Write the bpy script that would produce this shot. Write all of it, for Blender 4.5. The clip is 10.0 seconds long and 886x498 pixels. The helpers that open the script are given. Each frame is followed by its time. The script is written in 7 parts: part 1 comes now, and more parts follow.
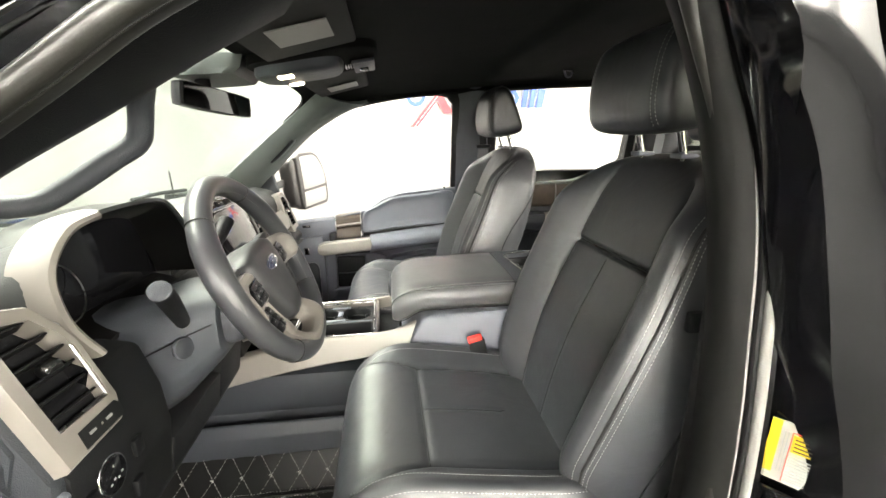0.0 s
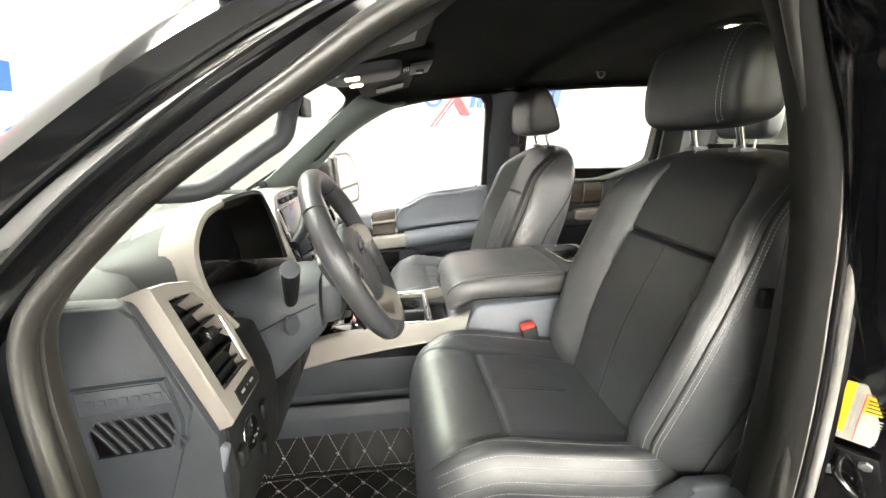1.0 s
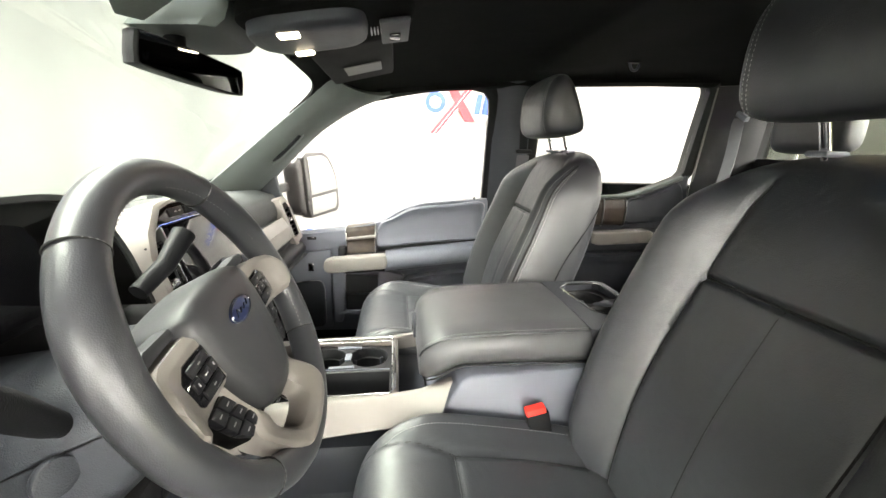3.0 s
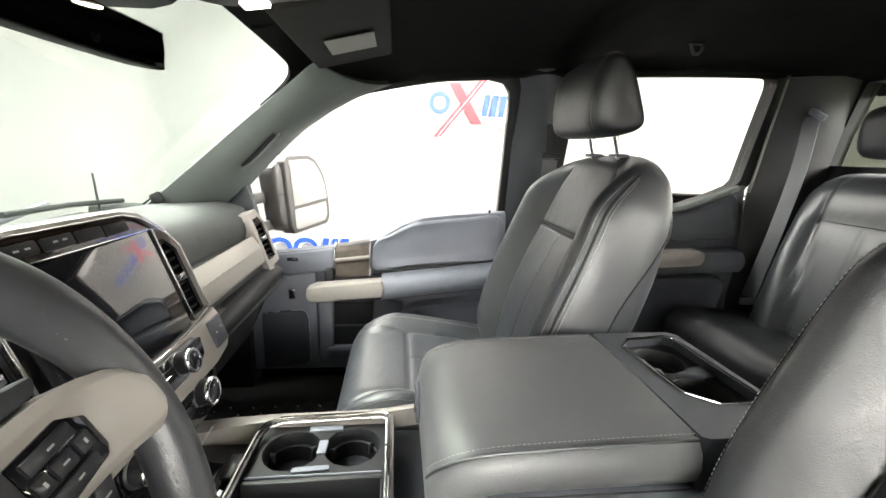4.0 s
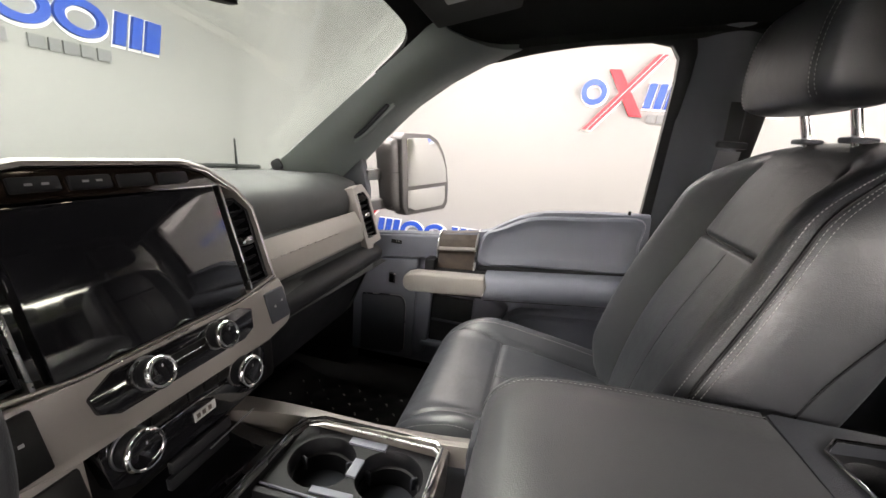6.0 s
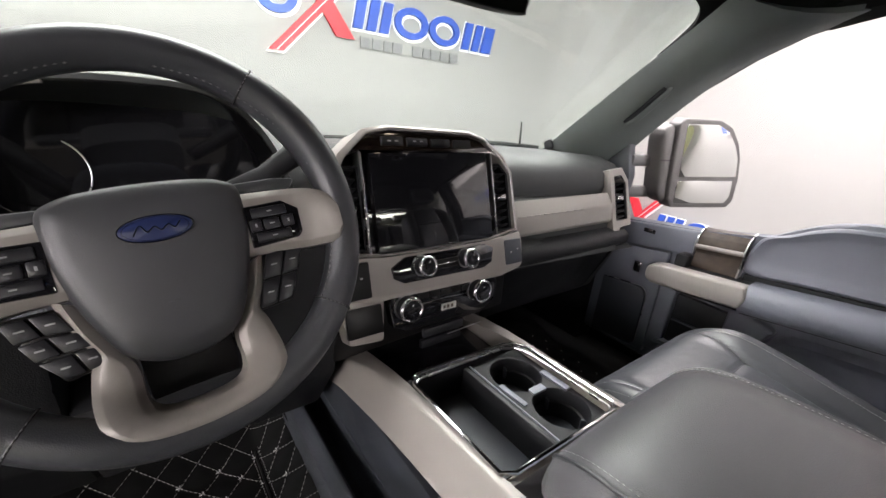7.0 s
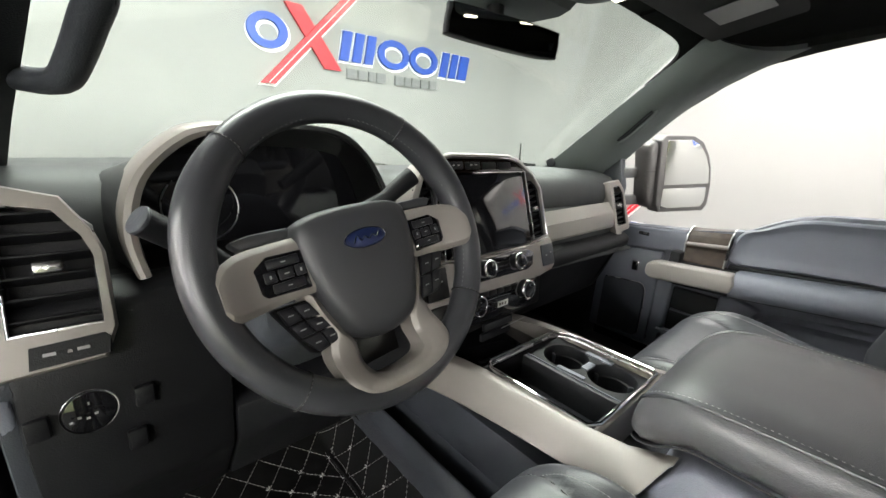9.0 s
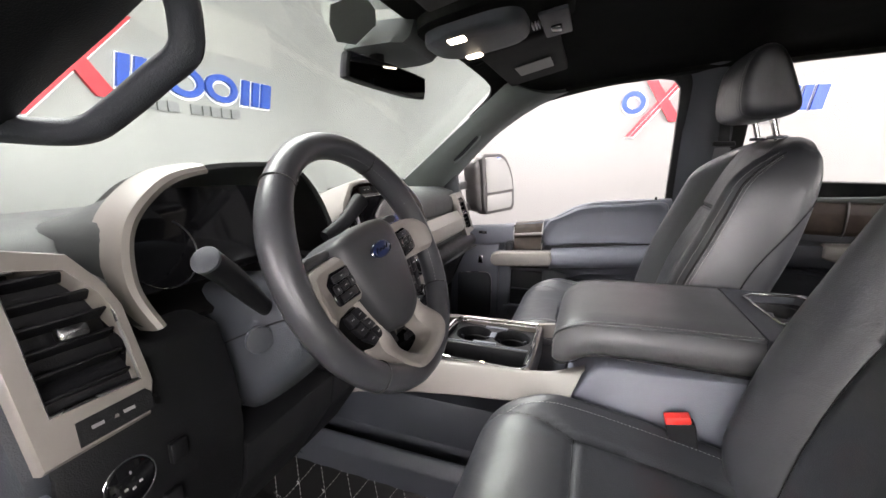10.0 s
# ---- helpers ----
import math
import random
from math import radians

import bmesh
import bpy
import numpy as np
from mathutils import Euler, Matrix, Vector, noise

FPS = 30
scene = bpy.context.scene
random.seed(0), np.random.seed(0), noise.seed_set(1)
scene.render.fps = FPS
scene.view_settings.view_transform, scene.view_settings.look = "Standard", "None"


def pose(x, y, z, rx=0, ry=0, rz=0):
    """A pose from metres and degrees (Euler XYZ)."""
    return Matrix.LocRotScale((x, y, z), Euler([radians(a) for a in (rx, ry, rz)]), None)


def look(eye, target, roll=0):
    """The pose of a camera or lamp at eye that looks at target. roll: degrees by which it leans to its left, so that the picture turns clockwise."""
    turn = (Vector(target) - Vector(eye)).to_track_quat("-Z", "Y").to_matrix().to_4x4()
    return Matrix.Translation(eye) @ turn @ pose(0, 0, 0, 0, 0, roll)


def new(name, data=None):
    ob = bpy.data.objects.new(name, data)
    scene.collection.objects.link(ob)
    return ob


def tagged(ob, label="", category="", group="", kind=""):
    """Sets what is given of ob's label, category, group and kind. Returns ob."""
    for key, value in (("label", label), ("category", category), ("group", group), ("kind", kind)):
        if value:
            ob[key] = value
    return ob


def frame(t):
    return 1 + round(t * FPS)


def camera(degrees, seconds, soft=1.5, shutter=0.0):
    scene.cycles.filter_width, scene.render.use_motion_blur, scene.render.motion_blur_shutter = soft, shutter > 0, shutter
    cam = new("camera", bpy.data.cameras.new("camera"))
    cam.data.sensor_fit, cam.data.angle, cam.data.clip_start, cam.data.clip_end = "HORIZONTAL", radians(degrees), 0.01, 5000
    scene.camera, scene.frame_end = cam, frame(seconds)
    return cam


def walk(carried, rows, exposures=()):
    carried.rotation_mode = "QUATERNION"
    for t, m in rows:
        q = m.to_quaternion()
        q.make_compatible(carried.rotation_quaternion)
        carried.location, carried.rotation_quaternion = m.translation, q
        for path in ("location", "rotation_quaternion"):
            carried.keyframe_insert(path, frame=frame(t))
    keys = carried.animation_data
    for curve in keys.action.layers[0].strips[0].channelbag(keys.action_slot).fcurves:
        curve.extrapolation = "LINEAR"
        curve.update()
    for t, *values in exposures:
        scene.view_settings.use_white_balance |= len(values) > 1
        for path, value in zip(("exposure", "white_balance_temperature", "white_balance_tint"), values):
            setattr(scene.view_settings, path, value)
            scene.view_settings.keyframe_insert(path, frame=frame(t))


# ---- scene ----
cam = camera(95.2, 10.0)
PATH = [
    (0, (-0.097, -1.072, 1.705), (0.173, 0.838, 1.174), 0.0),
    (0.5, (-0.185, -1.102, 1.701), (0.052, 0.81, 1.166), -0.5),
    (1, (-0.231, -1.116, 1.696), (0.013, 0.799, 1.173), -0.3),
    (1.5, (-0.237, -1.114, 1.695), (0.011, 0.801, 1.176), -0.1),
    (2, (-0.217, -1.067, 1.691), (0.023, 0.852, 1.183), 0.5),
    (2.5, (-0.173, -0.938, 1.673), (0.062, 0.987, 1.182), 1.2),
    (2.7, (-0.155, -0.877, 1.667), (0.081, 1.05, 1.185), 1.6),
    (3.8, (-0.127, -0.56, 1.662), (0.105, 1.371, 1.195), 2.2),
    (4, (-0.129, -0.506, 1.66), (0.098, 1.428, 1.204), 2.2),
    (4.5, (-0.126, -0.403, 1.654), (0.075, 1.533, 1.196), 2.5),
    (5, (-0.121, -0.344, 1.65), (0.017, 1.596, 1.183), 3.0),
    (5.2, (-0.118, -0.333, 1.648), (-0.022, 1.608, 1.176), 3.3),
    (6.3, (-0.016, -0.356, 1.616), (-0.804, 1.392, 1.046), 6.4),
    (6.5, (0.019, -0.373, 1.619), (-1.034, 1.206, 0.987), 7.0),
    (7, (0.07, -0.406, 1.617), (-1.4, 0.765, 0.934), 5.6),
    (7.5, (0.087, -0.434, 1.624), (-1.524, 0.542, 0.952), 4.4),
    (8, (0.088, -0.469, 1.624), (-1.525, 0.514, 0.968), 3.9),
    (8.5, (0.079, -0.521, 1.621), (-1.475, 0.565, 0.985), 3.7),
    (9, (0.057, -0.609, 1.62), (-1.347, 0.692, 1.041), 3.5),
    (9.5, (0.004, -0.711, 1.622), (-1.081, 0.894, 1.126), 2.4),
    (10, (-0.047, -0.834, 1.619), (-0.713, 1.0, 1.179), 0.4),
]
EXPOSURES = [(0, 1.92, 7100, 8), (2.7, 1.96, 7000, 8), (4.0, 1.90, 6800, 8), (4.6, 1.86, 6800, 8), (4.9, 1.20, 7300, 4), (5.2, 1.12, 7300, 5), (6.3, 1.04, 6780, 18), (7.0, 1.10, 6600, 18), (8.2, 1.08, 6720, 17), (9, 1.08, 6600, 9), (9.6, 1.08, 6640, 10), (10, 1.10, 6600, 18)]
walk(cam, [(t, look(eye, target, roll)) for t, eye, target, roll in PATH], EXPOSURES)

# ---- world and large lights ----
world = bpy.data.worlds.new("world")
scene.world = world
world.use_nodes = True
world.node_tree.nodes["Background"].inputs["Color"].default_value = (0.9, 0.95, 1.0, 1)
world.node_tree.nodes["Background"].inputs["Strength"].default_value = 0.05


def area_lamp(name, place, target, sx, sy, watts, colour=(1, 1, 1)):
    data = bpy.data.lights.new(name, "AREA")
    data.shape, data.size, data.size_y, data.energy, data.color = "RECTANGLE", sx, sy, watts, colour
    ob = new(name, data)
    ob.matrix_world = look(place, target)
    return ob


# unseen area lamps added under the booth's ceiling, round the truck, to balance the brightness
area_lamp("added_booth_light", (-0.1, 2.95, 3.05), (-0.1, 0.2, 1.3), 4.4, 0.6, 8, (1.0, 0.985, 0.975))
# turned to the near wall, which bounces soft fill onto seats and jamb
area_lamp("added_booth_light", (-0.7, -4.0, 3.05), (-0.7, -6.4, 1.3), 3.2, 1.0, 2600, (1.0, 0.99, 0.98))
area_lamp("added_booth_light", (-1.5, -4.6, 3.05), (0.1, -0.5, 1.5), 1.8, 0.7, 45, (1.0, 0.99, 0.98))
area_lamp("added_booth_light", (3.2, -4.6, 3.05), (2.8, -4.5, 0.0), 2.4, 1.2, 200, (1.0, 0.985, 0.97))
area_lamp("added_booth_light", (-1.20, 0.8, 3.05), (-0.4, 0.7, 1.2), 3.6, 0.9, 150, (0.98, 1.0, 0.99))
# added to even out the front wall's brightness
area_lamp("added_booth_light", (0.2, 0.6, 3.05), (-2.72, 2.0, 1.25), 3.8, 0.8, 70, (0.98, 1.0, 0.995))
area_lamp("added_booth_light", (4.2, 0.2, 3.05), (0.0, 0.0, 1.5), 4.4, 1.2, 600, (1.0, 0.99, 0.98))

# ---- materials ----
MATS = {}


def mat(name, colour, rough=0.5, metal=0.0, grain=0.0, grain_scale=300.0, var=0.12, var_scale=6.0, coat=0.0, spec=0.5, rvar=0.08, detail=4.0, kind="noise", sheen=0.0, crease=0.0):
    """A surface with fine relief (grain) and slow variation of colour and gloss (var)."""
    if name in MATS:
        return MATS[name]
    m = bpy.data.materials.new(name)
    m.use_nodes = True
    nt = m.node_tree
    b = nt.nodes["Principled BSDF"]
    b.inputs["Metallic"].default_value = metal
    b.inputs["Specular IOR Level"].default_value = spec
    b.inputs["Coat Weight"].default_value = coat
    b.inputs["Coat Roughness"].default_value = 0.04
    if sheen:
        b.inputs["Sheen Weight"].default_value = sheen
    tc = nt.nodes.new("ShaderNodeTexCoord")
    n = nt.nodes.new("ShaderNodeTexNoise")
    n.inputs["Scale"].default_value = var_scale
    n.inputs["Detail"].default_value = 6
    nt.links.new(tc.outputs["Object"], n.inputs["Vector"])
    ramp = nt.nodes.new("ShaderNodeMix")
    ramp.data_type = "RGBA"
    c = Vector(colour)
    ramp.inputs[6].default_value = (*(c * (1 - var)), 1)
    ramp.inputs[7].default_value = (*(c * (1 + var)), 1)
    nt.links.new(n.outputs["Fac"], ramp.inputs[0])
    nt.links.new(ramp.outputs[2], b.inputs["Base Color"])
    mr = nt.nodes.new("ShaderNodeMapRange")
    mr.inputs["To Min"].default_value = max(0.02, rough - rvar)
    mr.inputs["To Max"].default_value = min(1, rough + rvar)
    n2 = nt.nodes.new("ShaderNodeTexNoise")
    n2.inputs["Scale"].default_value = var_scale * 3.1
    n2.inputs["Detail"].default_value = 5
    nt.links.new(tc.outputs["Object"], n2.inputs["Vector"])
    nt.links.new(n2.outputs["Fac"], mr.inputs["Value"])
    nt.links.new(mr.outputs["Result"], b.inputs["Roughness"])
    if grain:
        bump = nt.nodes.new("ShaderNodeBump")
        bump.inputs["Strength"].default_value = grain
        bump.inputs["Distance"].default_value = 0.001
        if kind == "voronoi":
            g = nt.nodes.new("ShaderNodeTexVoronoi")
            g.inputs["Scale"].default_value = grain_scale
            nt.links.new(g.outputs["Distance"], bump.inputs["Height"])
        else:
            g = nt.nodes.new("ShaderNodeTexNoise")
            g.inputs["Scale"].default_value = grain_scale
            g.inputs["Detail"].default_value = detail
            nt.links.new(g.outputs["Fac"], bump.inputs["Height"])
        nt.links.new(tc.outputs["Object"], g.inputs["Vector"])
        nt.links.new(bump.outputs["Normal"], b.inputs["Normal"])
        if crease:
            # soft folds and pulls of stretched hide
            c2 = nt.nodes.new("ShaderNodeTexNoise")
            c2.inputs["Scale"].default_value = 16
            c2.inputs["Detail"].default_value = 3
            c2.inputs["Distortion"].default_value = 1.2
            nt.links.new(tc.outputs["Object"], c2.inputs["Vector"])
            fold = nt.nodes.new("ShaderNodeBump")
            fold.inputs["Strength"].default_value = crease
            fold.inputs["Distance"].default_value = 0.012
            nt.links.new(c2.outputs["Fac"], fold.inputs["Height"])
            nt.links.new(fold.outputs["Normal"], bump.inputs["Normal"])
    MATS[name] = m
    return m


LEATHER = mat("black_leather", (0.025, 0.0272, 0.031), 0.42, spec=0.78, grain=0.16, grain_scale=650, kind="voronoi", var=0.25, var_scale=7, rvar=0.10, crease=0.11)
LID_LEATHER = mat("lid_leather", (0.072, 0.073, 0.076), 0.37, spec=0.45, grain=0.2, grain_scale=700, kind="voronoi", var=0.15, var_scale=5)
WHEEL_LEATHER = mat("wheel_leather", (0.031, 0.032, 0.036), 0.36, grain=0.10, grain_scale=900, kind="voronoi", rvar=0.05)
QUILT_THREAD = mat("white_thread", (0.6, 0.6, 0.57), 0.7)
MIRROR_GREY = mat("mirror_plastic", (0.05, 0.05, 0.05), 0.5, grain=0.2, grain_scale=700)
THREAD = mat("pale_thread", (0.40, 0.40, 0.39), 0.8)
MAT_THREAD = mat("mat_thread", (0.34, 0.335, 0.32), 0.8)
PLASTIC = mat("charcoal_plastic", (0.037, 0.0405, 0.048), 0.5, spec=0.35, grain=0.3, grain_scale=700, kind="voronoi")
PLASTIC_BLUE = mat("blue_black_plastic", (0.024, 0.027, 0.033), 0.5, spec=0.35, grain=0.3, grain_scale=700, kind="voronoi")
PLASTIC_GREY = mat("slate_plastic", (0.122, 0.130, 0.155), 0.5, grain=0.3, grain_scale=700, kind="voronoi")
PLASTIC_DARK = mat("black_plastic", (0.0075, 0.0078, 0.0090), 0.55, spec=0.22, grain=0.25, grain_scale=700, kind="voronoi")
PLASTIC_WHEEL = mat("airbag_plastic", (0.025, 0.0255, 0.028), 0.45, grain=0.12, grain_scale=1300, kind="voronoi")
DASH_PAD = mat("dash_pad", (0.030, 0.032, 0.0315), 0.55, spec=0.3, grain=0.22, grain_scale=950, kind="voronoi")
GLOSS = mat("piano_black", (0.006, 0.006, 0.007), 0.07, var=0.3, rvar=0.02, coat=0.5)
CHAMPAGNE = mat("champagne_paint", (0.198, 0.181, 0.166), 0.42, metal=0.15, grain=0.08, grain_scale=1500, var=0.04, rvar=0.04)
CHAMPAGNE_BRUSHED = mat("champagne_grained", (0.235, 0.218, 0.20), 0.48, metal=0.15, grain=0.25, grain_scale=900, var=0.06)
CHROME = mat("chrome", (0.78, 0.78, 0.78), 0.08, metal=1.0, var=0.03, rvar=0.03)
RUBBER = mat("seal_rubber", (0.007, 0.007, 0.007), 0.42, spec=0.25, grain=0.2, grain_scale=400, var=0.2)
SEAL_GREY = mat("seal_flock", (0.17, 0.166, 0.155), 0.5, spec=0.3, grain=0.3, grain_scale=900, var=0.2)
BODY_BLACK = mat("black_car_paint", (0.003, 0.003, 0.0035), 0.10, coat=0.0, spec=0.6, var=0.2, rvar=0.03)
HEADLINER = mat("headliner_cloth", (0.010, 0.010, 0.0093), 0.95, spec=0.08, grain=0.5, grain_scale=900, var=0.3, var_scale=12)
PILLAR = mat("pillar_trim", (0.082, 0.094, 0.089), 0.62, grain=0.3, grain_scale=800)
CARPET = mat("carpet", (0.012, 0.012, 0.013), 1.0, grain=1.0, grain_scale=700, var=0.35, var_scale=60)
MAT_LEATHER = mat("mat_leatherette", (0.007, 0.007, 0.007), 0.45, spec=0.15, grain=0.12, grain_scale=500, kind="voronoi")
WOOD = mat("dark_wood", (0.040, 0.028, 0.020), 0.42, grain=0.1, grain_scale=200, var=0.7, var_scale=45, spec=0.35)
WHITE_WALL = mat("booth_white", (0.272, 0.272, 0.268), 0.75, var=0.02, var_scale=0.8, grain=0.05, grain_scale=60)
GREY_WALL = mat("grey_wall", (0.70, 0.70, 0.69), 0.8, var=0.1, var_scale=1.0)
BOOTH_FLOOR = mat("booth_floor", (0.025, 0.025, 0.025), 0.7, spec=0.2, var=0.06, var_scale=3)
REAR_WALL = mat("olive_wall", (0.42, 0.45, 0.25), 0.7, var=0.08, var_scale=2)
SIGN_BLUE = mat("sign_blue", (0.012, 0.062, 0.38), 0.45, var=0.1)
SIGN_RED = mat("sign_red", (0.52, 0.016, 0.03), 0.45, var=0.1)
SIGN_GREY = mat("sign_grey", (0.17, 0.175, 0.18), 0.5)
SIGN_WHITE = mat("sign_white", (0.82, 0.82, 0.82), 0.5)
PAPER = mat("paper_label", (0.30, 0.30, 0.28), 0.6, var=0.04)
YELLOW = mat("label_yellow", (0.42, 0.30, 0.01), 0.5)
RED = mat("buckle_red", (0.70, 0.03, 0.02), 0.4)
BELT_BLACK = mat("black_webbing", (0.012, 0.012, 0.013), 0.7, grain=0.6, grain_scale=900)
BELT = mat("belt_webbing", (0.09, 0.092, 0.097), 0.7, grain=0.6, grain_scale=900)
SATIN_CHROME = mat("satin_chrome", (0.32, 0.32, 0.32), 0.28, metal=1.0, var=0.05)
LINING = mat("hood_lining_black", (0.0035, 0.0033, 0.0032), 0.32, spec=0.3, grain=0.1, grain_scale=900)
STEEL = mat("bare_steel", (0.45, 0.45, 0.46), 0.35, metal=0.9)
OVAL_BLUE = mat("emblem_blue", (0.006, 0.013, 0.055), 0.3, coat=0.3)
ICON = mat("icon_grey", (0.26, 0.26, 0.26), 0.6)
VISOR_CLOTH = mat("visor_cloth", (0.018, 0.018, 0.017), 0.9, grain=0.5, grain_scale=900)
MIRROR_GLASS = mat("mirror_glass", (0.86, 0.88, 0.88), 0.02, metal=1.0, var=0.01, rvar=0.01)


def glass(name, colour, gloss=0.6):
    m = bpy.data.materials.new(name)
    m.use_nodes = True
    nt = m.node_tree
    nt.nodes.remove(nt.nodes["Principled BSDF"])
    tr = nt.nodes.new("ShaderNodeBsdfTransparent")
    tr.inputs["Color"].default_value = (*colour, 1)
    gl = nt.nodes.new("ShaderNodeBsdfGlossy")
    gl.inputs["Roughness"].default_value = 0.02
    mix = nt.nodes.new("ShaderNodeMixShader")
    fr = nt.nodes.new("ShaderNodeFresnel")
    fr.inputs["IOR"].default_value = 1.45
    sc = nt.nodes.new("ShaderNodeMath")
    sc.operation = "MULTIPLY"
    sc.inputs[1].default_value = gloss
    nt.links.new(fr.outputs["Fac"], sc.inputs[0])
    nt.links.new(sc.outputs[0], mix.inputs["Fac"])
    nt.links.new(tr.outputs["BSDF"], mix.inputs[1])
    nt.links.new(gl.outputs["BSDF"], mix.inputs[2])
    nt.links.new(mix.outputs["Shader"], nt.nodes["Material Output"].inputs["Surface"])
    return m


WINDSHIELD_GLASS = glass("windshield_glass", (0.87, 0.905, 0.87), 0.22)
SIDE_GLASS = glass("side_glass", (0.97, 0.95, 0.94))
REAR_DOOR_GLASS = glass("rear_door_glass", (0.95, 0.94, 0.93), 0.15)
TINT_GLASS = glass("privacy_glass", (0.62, 0.64, 0.60))


def glow(name, colour, strength):
    m = bpy.data.materials.new(name)
    m.use_nodes = True
    b = m.node_tree.nodes["Principled BSDF"]
    b.inputs["Emission Color"].default_value = (*colour, 1)
    b.inputs["Emission Strength"].default_value = strength
    return m


TRIM_DARK = mat("dark_trim", (0.020, 0.0205, 0.022), 0.55, spec=0.35, grain=0.3, grain_scale=700, kind="voronoi")
BULB = mat("seal_bulb", (0.014, 0.0135, 0.012), 0.34, spec=0.45, grain=0.1, grain_scale=400, var=0.2)
FLAP = mat("seal_flap", (0.006, 0.006, 0.0056), 0.6, spec=0.14, grain=0.15, grain_scale=700)
UMBER = mat("dark_brown_gloss", (0.012, 0.008, 0.006), 0.12, var=0.3, rvar=0.03, coat=0.3)
PLASTIC_KEY = mat("key_plastic", (0.010, 0.010, 0.012), 0.32, spec=0.4, grain=0.1, grain_scale=1500)
SEAM = mat("dark_seam", (0.008, 0.008, 0.008), 0.7)
RIM_THREAD = mat("grey_thread", (0.13, 0.13, 0.13), 0.8)
DIM_MIRROR = mat("dim_mirror_glass", (0.20, 0.21, 0.22), 0.03, metal=1.0, var=0.01, rvar=0.01)
FRIT = mat("dotted_glass_band", (0.21, 0.23, 0.21), 0.5, grain=0.4, grain_scale=420, kind="voronoi", var=0.2, var_scale=300)
LAMP_GLOW = glow("map_lamp_glow", (1.0, 0.86, 0.62), 8)

# ---- building tools ----


def finish(ob, bm, material, sharp=38):
    me = ob.data
    bmesh.ops.recalc_face_normals(bm, faces=bm.faces)
    for f in bm.faces:
        f.smooth = True
    bm.to_mesh(me)
    bm.free()
    me.materials.append(material)
    me.set_sharp_from_angle(angle=radians(sharp))
    return ob


def part(name, bm, material, parent=None, label="", sharp=38):
    """Links a bmesh as one mesh object, under a thing or a part."""
    ob = new(name, bpy.data.meshes.new(name))
    finish(ob, bm, material, sharp)
    if parent:
        ob.parent = parent
    if label:
        tagged(ob, label)
    return ob


def thing(name, label, category, group="", kind=""):
    return tagged(new(name), label, category, group, kind)


def solid(name, bm, material, label, category, group="", kind="", sharp=38):
    return tagged(part(name, bm, material, None, "", sharp), label, category, group, kind)


def box(c, s, bevel=0.0, seg=2, m=None, bm=None):
    """A box of size s round c, its edges rounded."""
    own = bmesh.new()
    bmesh.ops.create_cube(own, size=1)
    bmesh.ops.scale(own, vec=s, verts=own.verts)
    if bevel:
        bmesh.ops.bevel(own, geom=own.edges[:], offset=bevel, segments=seg, affect="EDGES", profile=0.5)
    bmesh.ops.transform(own, matrix=(m or Matrix.Identity(4)), verts=own.verts)
    bmesh.ops.translate(own, vec=c, verts=own.verts)
    return merge(bm, own)


def merge(bm, own):
    if bm is None:
        return own
    me = bpy.data.meshes.new("tmp")
    own.to_mesh(me)
    own.free()
    bm.from_mesh(me)
    bpy.data.meshes.remove(me)
    return bm


def prism(points, a, b, axis="y", bevel=0.0, seg=2, bm=None):
    """A polygon of two-coordinate points swept from a to b along an axis. y: points are (x, z); x: (y, z); z: (x, y)."""
    own = bmesh.new()

    def place(p, v):
        return {"y": (p[0], v, p[1]), "x": (v, p[0], p[1]), "z": (p[0], p[1], v)}[axis]
    va = [own.verts.new(place(p, a)) for p in points]
    vb = [own.verts.new(place(p, b)) for p in points]
    n = len(points)
    own.faces.new(va)
    own.faces.new(vb[::-1])
    for i in range(n):
        own.faces.new((va[i], vb[i], vb[(i + 1) % n], va[(i + 1) % n]))
    if bevel:
        bmesh.ops.bevel(own, geom=own.edges[:], offset=bevel, segments=seg, affect="EDGES", profile=0.5)
    return merge(bm, own)


def loft(loops, closed=True, caps=True, bm=None):
    """Skin between loops of equal point count."""
    own = bmesh.new()
    vs = [[own.verts.new(p) for p in loop] for loop in loops]
    n = len(loops[0])
    for a, b in zip(vs, vs[1:]):
        for i in range(n if closed else n - 1):
            own.faces.new((a[i], a[(i + 1) % n], b[(i + 1) % n], b[i]))
    if caps and closed:
        own.faces.new(vs[0][::-1])
        own.faces.new(vs[-1])
    return merge(bm, own)


def smooth_path(points, per=8, closed=False):
    """A Catmull-Rom curve through the points."""
    p = [Vector(q) for q in points]
    n = len(p)
    out = []
    for i in range(n if closed else n - 1):
        if closed:
            a, b, c, d = p[i - 1], p[i], p[(i + 1) % n], p[(i + 2) % n]
        else:
            a, b, c, d = p[max(i - 1, 0)], p[i], p[i + 1], p[min(i + 2, n - 1)]
        for k in range(per):
            t = k / per
            out.append(0.5 * ((2 * b) + (c - a) * t + (2 * a - 5 * b + 4 * c - d) * t * t + (3 * b - a - 3 * c + d) * t ** 3))
    if not closed:
        out.append(p[-1])
    return out


